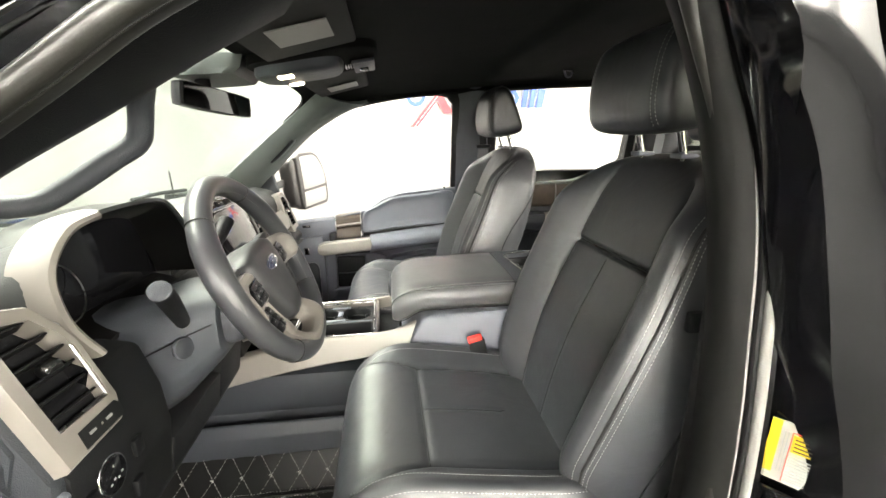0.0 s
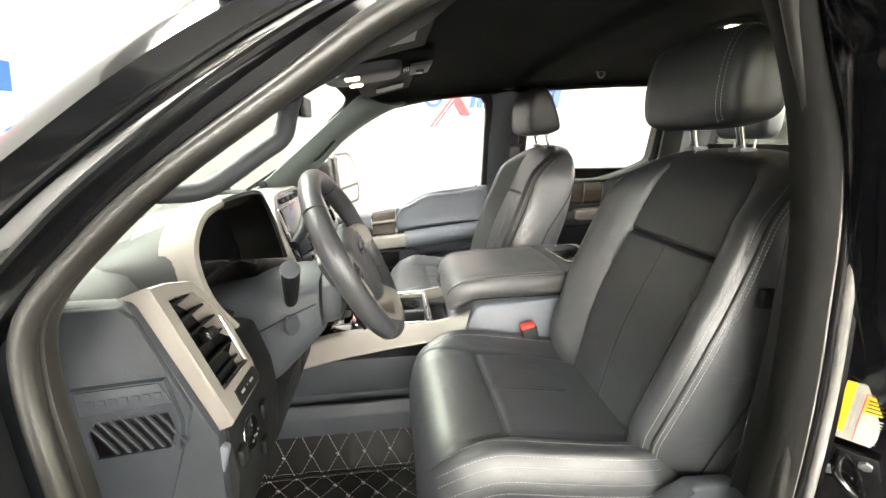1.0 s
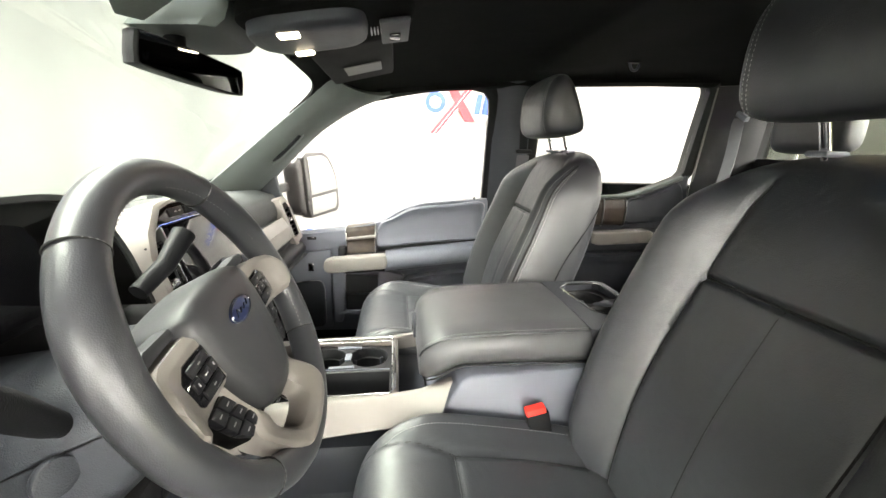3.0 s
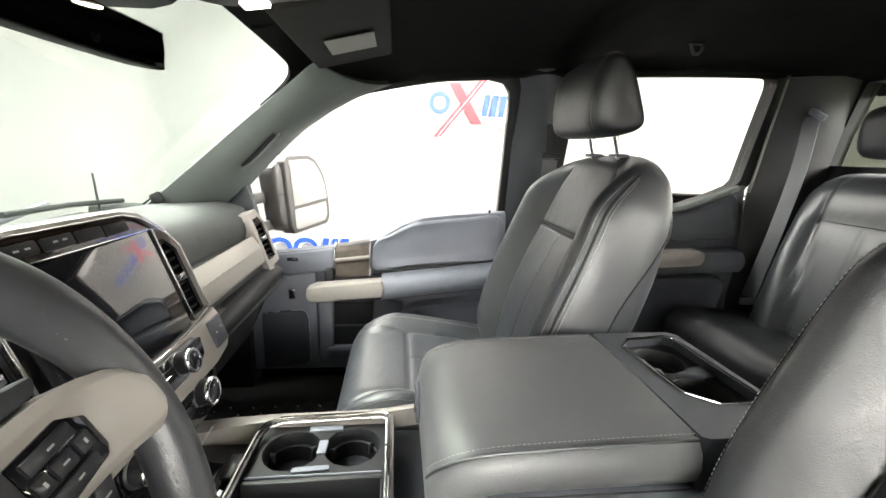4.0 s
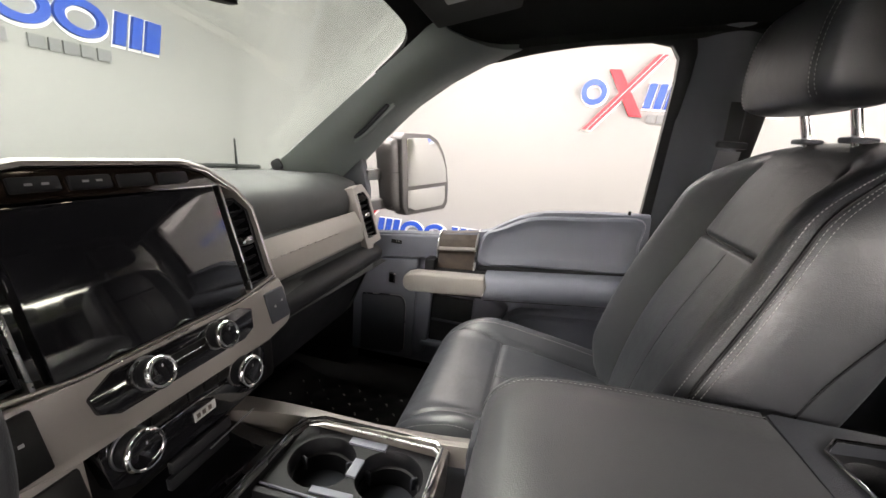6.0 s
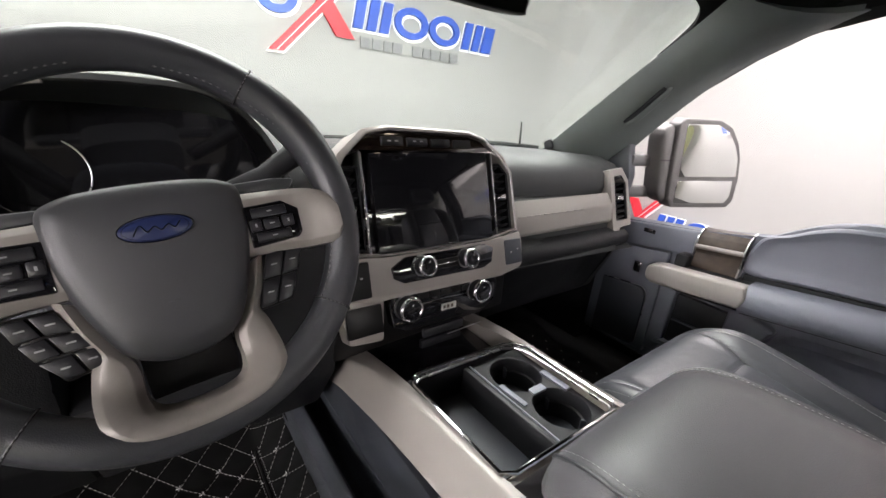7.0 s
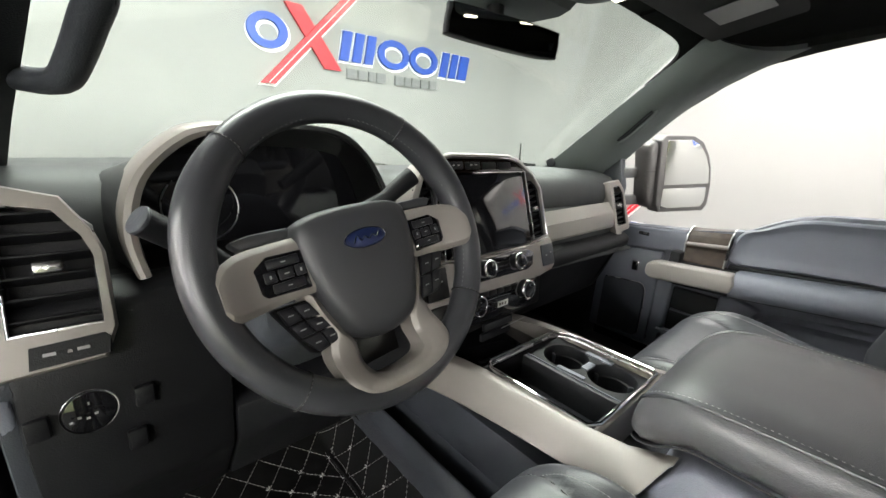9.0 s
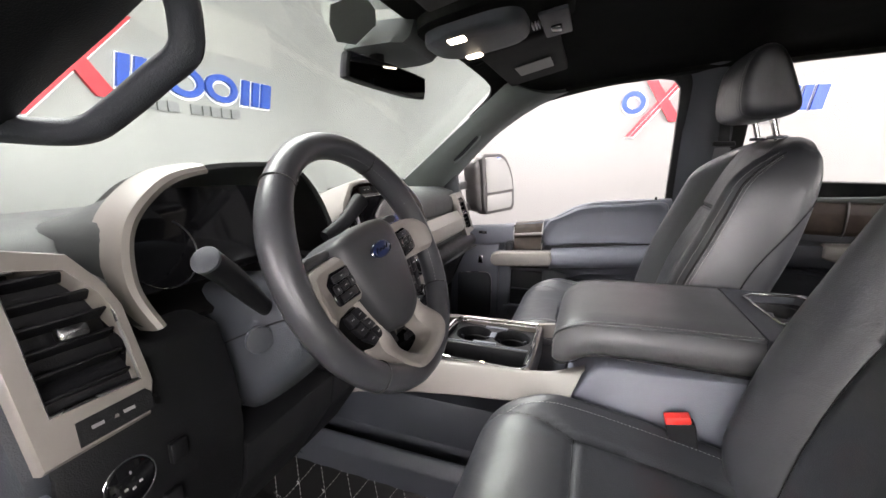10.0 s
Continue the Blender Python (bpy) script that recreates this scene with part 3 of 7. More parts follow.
rail_in = [(-0.20, 0.70, 1.858), (0.0, 0.70, 1.885), (0.30, 0.70, 1.915), (0.70, 0.70, 1.943), (1.05, 0.69, 1.955)]
rail_out = [(-0.22, 0.775, 1.845), (0.0, 0.765, 1.893), (0.30, 0.755, 1.915), (0.70, 0.745, 1.94), (1.05, 0.74, 1.95)]
solid("trim", band(rail_in, rail_out, (0, 0, -0.006), -0.02, 24, 3), HEADLINER, "black cloth edge of the headliner above the passenger doors", "roof trim", kind="structure")
solid("floor_cab", box((0.25, 0, 0.86), (2.4, 1.62, 0.06)), CARPET, "black carpeted cab floor", "cab floor", kind="structure")
solid("wall_firewall", box((-1.0, 0, 1.15), (0.06, 1.5, 0.62)), CARPET, "black carpeted bulkhead under the dashboard", "bulkhead", kind="structure")
part("sill", box((0.0, -0.83, 0.86), (2.2, 0.16, 0.12), 0.03), BODY_BLACK, truck)
part("sill", box((0.0, 0.88, 0.86), (2.2, 0.10, 0.12), 0.03), BODY_BLACK, truck)
hood = []
for i in range(13):
    x = -1.02 - 1.45 * i / 12
    hood.append([(x, y, 1.43 - 0.10 * (i / 12) ** 1.6 - 0.07 * (abs(y) / 0.85) ** 3 - (0.08 if i == 12 else 0)) for y in [-0.85 + 1.7 * j / 16 for j in range(17)]])
part("hood", surface_sheet(hood, 0.02), BODY_BLACK, truck)
part("cowl", box((-0.93, 0, 1.44), (0.26, 1.5, 0.03), 0.01), PLASTIC_DARK, truck)
for s in (1, -1):
    part("fender", box((-1.62, s * 0.93, 1.05), (1.75, 0.1, 0.62), 0.05), BODY_BLACK, truck)
part("grille", box((-2.5, 0, 1.05), (0.08, 1.7, 0.6), 0.04), BODY_BLACK, truck)

# lower body, bed and wheels
part("frame_rail", box((0.55, 0.42, 0.70), (5.2, 0.09, 0.20), 0.01), PLASTIC_DARK, truck)
part("frame_rail", box((0.55, -0.42, 0.70), (5.2, 0.09, 0.20), 0.01), PLASTIC_DARK, truck)
part("front_bumper", box((-2.52, 0, 0.72), (0.10, 1.86, 0.26), 0.05, 3), BODY_BLACK, truck)
part("bed_floor", box((2.35, 0, 0.90), (1.72, 1.70, 0.06), 0.01), BODY_BLACK, truck)
for s in (1, -1):
    part("bed_side", prism([(1.48, 0.72), (1.48, 1.36), (3.22, 1.36), (3.22, 0.72), (2.82, 0.72), (2.72, 0.98), (2.50, 1.06), (2.26, 0.98), (2.16, 0.72)], s * 0.86, s * 0.95, "y", 0.012), BODY_BLACK, truck)
    part("rocker", box((0.2, s * 0.90, 0.74), (2.0, 0.08, 0.16), 0.03), BODY_BLACK, truck)
part("tailgate", box((3.22, 0, 1.06), (0.07, 1.80, 0.60), 0.02), BODY_BLACK, truck)
for x in (-1.68, 2.50):
    part("axle", tube([(x, -0.80, 0.41), (x, 0.80, 0.41)], 0.06, 10), PLASTIC_DARK, truck)
    part("axle_mount", box((x, 0, 0.52), (0.20, 1.0, 0.22), 0.02), PLASTIC_DARK, truck)
    for s in (1, -1):
        prof = [(0.22, -0.10), (0.36, -0.125), (0.40, -0.11), (0.41, -0.06), (0.41, 0.06), (0.40, 0.11), (0.36, 0.125), (0.22, 0.10)]
        loops = [[(x + r * math.cos(a), s * 0.82 + w, 0.41 + r * math.sin(a)) for r, w in prof] for a in [2 * math.pi * k / 40 for k in range(41)]]
        wh = part("wheel", weld(loft(loops, True, False)), RUBBER, truck, "black tyre on a dark rim")
        part("rim", disc((x, s * 0.80, 0.41), (0, s, 0), 0.225, 0.09, 0.02, 32), PLASTIC, wh)

# ---- the open doorway on the driver's side ----
DOORWAY = [(-0.48, -0.835, 1.25), (-0.495, -0.825, 1.42), (-0.508, -0.812, 1.51), (-0.50, -0.805, 1.568), (-0.452, -0.80, 1.622), (-0.397, -0.80, 1.668), (-0.30, -0.795, 1.735), (-0.23, -0.79, 1.784), (-0.14, -0.78, 1.83), (-0.05, -0.77, 1.858), (0.03, -0.755, 1.878), (0.085, -0.745, 1.878), (0.130, -0.732, 1.856), (0.170, -0.722, 1.802), (0.217, -0.720, 1.705), (0.246, -0.720, 1.605), (0.262, -0.720, 1.51), (0.272, -0.720, 1.42), (0.278, -0.725, 1.32), (0.272, -0.74, 1.20), (0.24, -0.775, 1.06), (0.14, -0.82, 0.965), (0.0, -0.835, 0.93), (-0.28, -0.835, 0.93), (-0.38, -0.835, 0.96), (-0.45, -0.835, 1.08)]
path = smooth_path(DOORWAY, 6, True)
seal = thing("door_seal", "grey rubber weatherstrip round the open doorway", "weatherstrip")
part("bulb", tube(path, 0.009, 12, True, 0.9, (0, 1, 0)), BULB, seal, "glossy grey bulb of the weatherstrip")
inner_path = [p + Vector((0, 0.020, 0)) for p in path]
part("lip", tube(inner_path[132:] + inner_path[:67], 0.0065, 8, False, 1.5, (0, 1, 0)), BULB, seal)
REAR_IN = [(0.130, -0.703, 1.868), (0.175, -0.700, 1.80), (0.215, -0.700, 1.71), (0.243, -0.700, 1.61), (0.258, -0.700, 1.52), (0.266, -0.700, 1.43), (0.271, -0.700, 1.33), (0.268, -0.705, 1.20), (0.245, -0.72, 1.05)]
REAR_OUT = [(0.148, -0.735, 1.872), (0.192, -0.735, 1.79), (0.232, -0.735, 1.70), (0.258, -0.735, 1.60), (0.272, -0.735, 1.50), (0.283, -0.735, 1.41), (0.290, -0.735, 1.31), (0.288, -0.738, 1.18), (0.265, -0.75, 1.05)]
part("flap", band(REAR_IN, REAR_OUT, (-0.010, -0.004, 0), 0.006, 64, 8), FLAP, seal, "broad dark grey flap of the weatherstrip")
part("flap_edge", tube(smooth_path(REAR_IN, 6), 0.004, 8), FLAP, seal)
part("flange", tube(smooth_path(REAR_OUT, 6), 0.0048, 10, False, 1.0, (0, 1, 0)), SEAL_GREY, seal, "pale grey flange")
part("flange_gap", tube([p + Vector((0.007, -0.006, 0)) for p in smooth_path(REAR_OUT, 6)], 0.0042, 8), RUBBER, seal)
part("flange", tube([p + Vector((0.013, -0.012, 0)) for p in smooth_path(REAR_OUT, 6)], 0.0056, 10, False, 1.0, (0, 1, 0)), SEAL_GREY, seal, "pale grey flange")
# painted jamb behind the doorway: a hollow beside the weatherstrip, a face that carries the sticker, and a rolled outer edge
JAMB = [(1.93, 0.150, 0.150, 0.152), (1.87, 0.160, 0.158, 0.166), (1.79, 0.202, 0.198, 0.186), (1.70, 0.243, 0.241, 0.238), (1.60, 0.269, 0.272, 0.279), (1.50, 0.284, 0.300, 0.318), (1.41, 0.295, 0.328, 0.355), (1.31, 0.302, 0.345, 0.384), (1.15, 0.300, 0.350, 0.395), (0.95, 0.285, 0.350, 0.395)]
ja = [(xa, -0.745, z) for z, xa, xc, xb in JAMB]
jc = [(xc, -0.738 + 0.022 * ease((1.58 - z) / 0.18), z) for z, xa, xc, xb in JAMB]
jb = [(xb + 0.010 * ease((z - 1.52) / 0.15), -0.782, z) for z, xa, xc, xb in JAMB]
jd = [(xb + 0.044, -0.797, z) for z, xa, xc, xb in JAMB]
rows = [[p, p.lerp(q, 0.5) + Vector((-0.005, -0.003, 0)), q, q.lerp(r, 0.08), q.lerp(r, 0.35) + Vector((-0.004, 0, 0)) * ease((q.z - 1.45) / 0.1), q.lerp(r, 0.7) + Vector((-0.003, 0, 0)) * ease((q.z - 1.45) / 0.1), r, r.lerp(u, 0.1), r.lerp(u, 0.5) + Vector((0.0, -0.004, 0)), u, u + Vector((0.012, 0.012, 0)), u + Vector((0.016, 0.05, 0))] for p, q, r, u in zip(smooth_path(ja, 5), smooth_path(jc, 5), smooth_path(jb, 5), smooth_path(jd, 5))]
part("jamb", surface_sheet(rows, 0.012), BODY_BLACK, truck, "glossy black door jamb")
for line, r in ((jb, 0.0045), (jd, 0.009), ([Vector(p).lerp(Vector(q), 0.55) + Vector((0, -0.004, 0)) for p, q in zip(ja, jc)], 0.005)):
    part("jamb_ridge", tube(smooth_path(line, 6), r, 14, False, 1.0, (0, 1, 0)), BODY_BLACK, truck, "rolled edge of the jamb")
a = [(0.35, -0.79, 1.93), (0.39, -0.795, 1.80), (0.45, -0.80, 1.60), (0.50, -0.797, 1.40), (0.52, -0.785, 1.2), (0.53, -0.775, 0.95)]
b = [(0.60, -0.80, 1.95), (0.62, -0.82, 1.80), (0.66, -0.85, 1.60), (0.68, -0.855, 1.40), (0.70, -0.845, 1.2), (0.70, -0.835, 0.95)]
part("door_edge", band(a, b, (0, -0.01, 0), 0.02, 20), BODY_BLACK, truck)
part("door_edge_roll", tube(smooth_path(a, 5), 0.012, 12, False, 1.0, (0, 1, 0)), BODY_BLACK, truck)

# ---- dashboard ----
dash = thing("dashboard", "charcoal dashboard with champagne trim panels", "dashboard")


def dash_profile(y):
    """The dashboard's outline at a distance across the cab: points of (x, z)."""
    k = max(0.0, min(1.0, (-0.12 - y) / 0.12))            # 0 passenger side, 1 driver side
    top = 1.525 + 0.02 * k
    p = [(-0.97, 1.06), (-0.97, 1.47), (-0.88, 1.50), (-0.75, top), (-0.62, top + 0.003), (-0.565, top - 0.012), (-0.535, 1.492), (-0.527, 1.46), (-0.53, 1.437),
         (-0.515, 1.434), (-0.495, 1.40), (-0.49, 1.356), (-0.495, 1.345), (-0.475, 1.342), (-0.455, 1.325), (-0.455, 1.30), (-0.50, 1.27), (-0.56, 1.12), (-0.70, 1.02)]
    if y > 0.60:
        p = [(min(x, -0.55), z) if z > 1.30 else (x, z) for x, z in p]
    if -0.570 < y < -0.236:
        p = [(min(x, -0.585), z) if 1.425 < z < 1.53 else (x, z) for x, z in p]
        p = [(min(x, -0.60), z) if z > 1.48 else (x, z) for x, z in p]
    return p


loops = []
stops = [-0.675 + 0.026 * i for i in range(5)] + [-0.5705, -0.5695] + [-0.55 + 0.03 * i for i in range(11)] + [-0.2365, -0.2355] + [-0.22 + 0.0305 * i for i in range(27)] + [0.5995, 0.6005, 0.64, 0.695]
for y in stops:
    drop = 0.02 * max(0, (y - 0.2) / 0.5)
    loops.append([(x, y, z - (drop if z > 1.28 else 0)) for x, z in dash_profile(y)])
part("body", loft(loops), DASH_PAD, dash, sharp=50)
# passenger trim panel
part("trim_panel", prism([(-0.512, 1.431), (-0.490, 1.40), (-0.482, 1.362), (-0.49, 1.352), (-0.51, 1.36), (-0.52, 1.42)], 0.20, 0.60, "y", 0.004), CHAMPAGNE_BRUSHED, dash, "grained champagne trim panel")
part("glove_box", prism([(-0.452, 1.30), (-0.452, 1.325), (-0.475, 1.339), (-0.60, 1.339), (-0.60, 1.10), (-0.555, 1.12), (-0.50, 1.27)], 0.22, 0.66, "y", 0.01), PLASTIC_DARK, dash)
# end cap with its grille, seen in the open doorway
part("end_cap", prism([(-0.50, 1.537), (-0.435, 1.37), (-0.44, 1.22), (-0.50, 1.05), (-0.80, 1.0), (-0.86, 1.47), (-0.74, 1.535)], -0.70, -0.672, "y", 0.008), PLASTIC_BLUE, dash)


def vent(name, m, w, h, slats, parent, taper=0.0, tab=True, rim_of=None):
    """An air vent in local x (across), y (up), z (towards the cab): a chrome rim, a dark well, slats and a tab."""
    v = new(name)
    v.parent = parent
    v.matrix_world = m
    o = [(-w / 2, -h / 2), (w / 2, -h / 2), (w / 2, h / 2 - taper), (w / 2 - taper, h / 2), (-w / 2, h / 2)]
    part("well", prism(o, -0.03, -0.026, "z"), PLASTIC_DARK, v)
    rim = [(x, y, 0) for x, y in o]
    path = []
    for a, b in zip(rim, rim[1:] + rim[:1]):
        path += [Vector(a).lerp(Vector(b), k / 6) for k in range(6)]
    part("rim", tube(path, 0.0022, 6, True, 1, (0, 0, 1)), rim_of or PLASTIC_DARK, v)
    wall = [[(x * f, y * f, z) for x, y in o] for f, z in ((1.0, 0.0), (0.97, -0.03))]
    part("wall", loft([[Vector(p) for p in lp] for lp in wall], True, False), GLOSS, v)
    for i in range(slats):
        y = -h / 2 + h * (i + 0.5) / slats
        right = w / 2 - max(0, y - (h / 2 - taper)) - 0.002
        part("slat", box(((right - w / 2) / 2, y, -0.012), (right + w / 2 - 0.002, 0.003, 0.02), 0.001, 1, Matrix.Rotation(radians(-18), 4, "X")), PLASTIC_DARK, v)
    if tab:
        part("tab", box((0, 0, 0.0), (0.022, 0.012, 0.012), 0.003), SATIN_CHROME, v)
    return v


def face(origin, right, up):
    """A matrix whose x runs along right, y along up and z out of the face."""
    x = Vector(right).normalized()
    z = x.cross(Vector(up)).normalized()
    y = z.cross(x)
    return Matrix(((x.x, y.x, z.x, origin[0]), (x.y, y.y, z.y, origin[1]), (x.z, y.z, z.z, origin[2]), (0, 0, 0, 1)))


# driver's outer vent in its champagne bezel
LV = face((-0.453, -0.645, 1.467), (0.07, 1, 0), (-0.38, 0, 1))
bez = [(-0.045, -0.094), (0.036, -0.090), (0.0475, -0.062), (0.0465, 0.016), (0.040, 0.038), (0.020, 0.072), (-0.02, 0.084), (-0.047, 0.088)]
hole = [(-0.030, -0.056), (0.038, -0.056), (0.039, -0.02), (0.038, 0.012), (0.031, 0.032), (0.013, 0.058), (-0.015, 0.064), (-0.030, 0.066)]


def plate_with_hole(outer, inner, z0, z1, m):
    loops = [[(x, y, z) for x, y in pts] for pts, z in ((inner, z0), (outer, z0), (outer, z1 - 0.004), ([(x * 0.96, y * 0.97) for x, y in outer], z1), (inner, z1), (inner, z0))]
    bm = weld(loft([[Vector(p) for p in lp] for lp in loops], True, False))
    bmesh.ops.transform(bm, matrix=m, verts=bm.verts)
    return bm


part("vent_bezel", plate_with_hole(bez, hole, -0.03, 0.004, LV), CHAMPAGNE, dash, "champagne vent surround")
vent("air_vent", LV @ pose(0.0045, 0.005, 0), 0.069, 0.120, 6, dash, 0.024, True, SATIN_CHROME)
# passenger's outer vent
RV = face((-0.497, 0.634, 1.413), (0.1, 1, 0), (-0.34, 0, 1))
part("vent_bezel", plate_with_hole([(-0.036, -0.072), (-0.030, -0.118), (-0.012, -0.118), (-0.004, -0.078), (0.044, -0.072), (0.040, 0.052), (0.016, 0.085), (-0.036, 0.077)], [(-0.020, -0.055), (-0.018, -0.058), (-0.008, -0.058), (0.0, -0.058), (0.030, -0.055), (0.030, 0.042), (0.012, 0.064), (-0.020, 0.060)], -0.05, 0.004, RV), CHAMPAGNE, dash, "champagne vent surround")
vent("air_vent", RV @ pose(0.005, 0.003, 0), 0.048, 0.120, 8, dash, 0.016)

# instrument hood and cluster
hood_path = [(-0.452, -0.567, 1.446), (-0.478, -0.572, 1.49), (-0.497, -0.555, 1.545), (-0.50, -0.515, 1.585), (-0.49, -0.475, 1.601), (-0.478, -0.40, 1.606), (-0.472, -0.33, 1.600), (-0.474, -0.285, 1.57), (-0.470, -0.255, 1.52), (-0.462, -0.235, 1.45)]
hp = smooth_path(hood_path, 6)
rows = []
for p in hp:
    back = Vector((-0.66, -0.402 + (p.y + 0.402) * 1.25, 1.53 if p.z > 1.53 else p.z))
    rows.append([p + Vector((0, 0, 0)), p.lerp(back, 0.15) + Vector((0, 0, 0.004)), p.lerp(back, 0.45) + Vector((0, 0, 0.004)), back])
part("instrument_hood", surface_sheet(rows, 0.006), DASH_PAD, dash)
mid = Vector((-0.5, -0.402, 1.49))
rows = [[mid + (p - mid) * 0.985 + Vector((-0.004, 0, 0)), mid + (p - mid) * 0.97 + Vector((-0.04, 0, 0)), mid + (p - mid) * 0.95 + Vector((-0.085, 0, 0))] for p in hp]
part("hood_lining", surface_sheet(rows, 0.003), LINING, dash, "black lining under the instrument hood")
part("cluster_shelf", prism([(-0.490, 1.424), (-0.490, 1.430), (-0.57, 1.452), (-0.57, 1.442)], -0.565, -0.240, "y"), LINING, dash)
rows = []
for i, p in enumerate(hp[:26]):
    o = Vector((0, p.y - mid.y, p.z - mid.z)).normalized()
    k = 0.30 + 0.70 * math.sin(math.pi * min(1, (i + 3) / 29)) ** 0.8
    w = 0.55 + 0.45 * min(1, i / 8) * min(1, (26 - i) / 6)
    rows.append([p + o * a * w + Vector((b * k, 0, 0)) for a, b in ((-0.003, -0.004), (-0.002, 0.002), (0.002, 0.0040), (0.0055, 0.002), (0.0080, -0.006), (0.0095, -0.022), (0.010, -0.036), (0.006, -0.038))])
part("hood_trim", surface_sheet(rows, 0.003), CHAMPAGNE, dash, "champagne trim curving round the instruments")
cl = prism([(-0.57, 1.44), (-0.235, 1.44), (-0.25, 1.52), (-0.285, 1.575), (-0.33, 1.596), (-0.48, 1.596), (-0.545, 1.56), (-0.565, 1.50)], -0.565, -0.555, "x")
part("instrument_panel", cl, GLOSS, dash)
part("gauge_ring", ring((-0.545, -0.49, 1.50), (1, 0, 0.3), 0.045, 0.0010), SATIN_CHROME, dash)
# lower driver's panel
for y0, y1 in ((-0.685, -0.500), (-0.310, -0.19)):
    part("knee_panel", prism([(-0.43, 1.362), (-0.425, 1.30), (-0.44, 1.20), (-0.52, 1.08), (-0.62, 1.06), (-0.60, 1.40), (-0.50, 1.44), (-0.45, 1.43)], y0, y1, "y", 0.010), PLASTIC_DARK, dash)
part("knee_panel", prism([(-0.430, 1.262), (-0.44, 1.20), (-0.52, 1.08), (-0.62, 1.06), (-0.60, 1.268), (-0.48, 1.268)], -0.499, -0.311, "y", 0.008), PLASTIC_DARK, dash)

# centre stack: a leaning champagne frame round the screen
CS = face((-0.470, 0.0, 1.452), (0, 1, 0), (-0.33, 0, 1))


def stack_part(name, bm, material, label="", m=None, parent=None):
    bmesh.ops.transform(bm, matrix=m or CS, verts=bm.verts)
    return part(name, bm, material, parent or dash, label)


outer = [(0.190, -0.066), (0.187, 0.048), (0.164, 0.082), (0.120, 0.114), (0.085, 0.1245), (-0.085, 0.1285), (-0.125, 0.121), (-0.168, 0.084), (-0.187, 0.048), (-0.190, -0.066), (-0.10, -0.076), (0.10, -0.076)]
inner = [(0.1805, -0.060), (0.178, 0.045), (0.157, 0.0755), (0.116, 0.1055), (0.083, 0.1155), (-0.083, 0.1195), (-0.121, 0.1125), (-0.160, 0.078), (-0.178, 0.045), (-0.1805, -0.060), (-0.10, -0.0725), (0.10, -0.0725)]
part("stack_frame", plate_with_hole(outer, inner, -0.07, 0.006, CS), CHAMPAGNE, dash, "champagne surround of the screen")
stack_part("stack_panel", prism(inner, -0.06, -0.038, "z"), LINING)
stack_part("screen_bezel", prism([(-0.130, -0.070), (0.130, -0.070), (0.130, 0.088), (-0.130, 0.090)], -0.036, -0.008, "z", 0.002), GLOSS)
screen = stack_part("touch_screen", box((0.001, 0.0075, -0.003), (0.240, 0.157, 0.014), 0.002), GLOSS, "switched-off glossy black touch screen")
bank = stack_part("switch_bank", prism([(-0.150, 0.090), (0.138, 0.086), (0.112, 0.106), (0.082, 0.1145), (-0.082, 0.1185), (-0.118, 0.112)], -0.016, 0.002, "z", 0.002), UMBER, "dark brown glossy switch strip")
for k in range(4):
    key = stack_part("switch_key", box((-0.076 + 0.047 * k, 0.1035 - 0.001 * k, 0.0035), (0.040, 0.0145, 0.005), 0.002), PLASTIC_DARK, "", None, bank)
    if k < 2:
        for dx in (-0.006, 0.007):
            stack_part("icon", box((-0.076 + 0.047 * k + dx, 0.1035, 0.0062), (0.006, 0.0022, 0.0005)), ICON, "", None, bank)
for x in (-0.1335, 0.1335):
    stack_part("chrome_strip", prism([(x - 0.0022, -0.074), (x + 0.0022, -0.074), (x + 0.0022, 0.086), (x - 0.0022, 0.088)], -0.02, 0.0035, "z", 0.001), SATIN_CHROME, "satin chrome strip beside the screen")
stack_part("chrome_strip", tube([(-0.133, -0.0745, 0.004), (0.0, -0.0775, 0.006), (0.133, -0.0745, 0.004), (0.182, -0.062, 0.005)], 0.0014, 6), CHROME, "bright line under the screen")
stack_part("chrome_strip", tube([(-0.165, 0.078, 0.002), (-0.135, 0.0895, 0.003), (0.135, 0.0865, 0.003), (0.160, 0.074, 0.002)], 0.0010, 6), CHROME, "bright line over the screen")
stack_part("chrome_strip", tube([(x, y, 0.0055) for x, y in inner[:6]], 0.0009, 6), CHROME, "bright inner edge of the surround")
vent("air_vent", CS @ pose(0.1575, 0.002, -0.004), 0.040, 0.126, 9, dash, 0.02)
vent("air_vent", CS @ pose(-0.1575, 0.002, -0.004), 0.040, 0.126, 9, dash, 0.0)
# audio and climate panels
LOW = face((-0.425, 0.0, 1.30), (0, 1, 0), (-0.12, 0, 1))
stack_part("audio_surround", prism([(-0.190, -0.0665), (-0.10, -0.0765), (0.10, -0.0765), (0.190, -0.0665), (0.196, -0.084), (0.192, -0.132), (0.180, -0.140), (0.13, -0.148), (-0.13, -0.142), (-0.186, -0.134), (-0.196, -0.084)], -0.05, 0.007, "z", 0.004), CHAMPAGNE, "champagne surround")
stack_part("audio_panel", prism([(-0.105, -0.094), (-0.078, -0.080), (0.092, -0.081), (0.113, -0.090), (0.106, -0.116), (0.086, -0.124), (-0.084, -0.122), (-0.102, -0.112)], -0.02, 0.011, "z", 0.002), GLOSS, "glossy black audio panel")
stack_part("trim_line", tube([(-0.034, -0.1015, 0.0145), (0.026, -0.1020, 0.0145)], 0.0009, 6), CHROME)
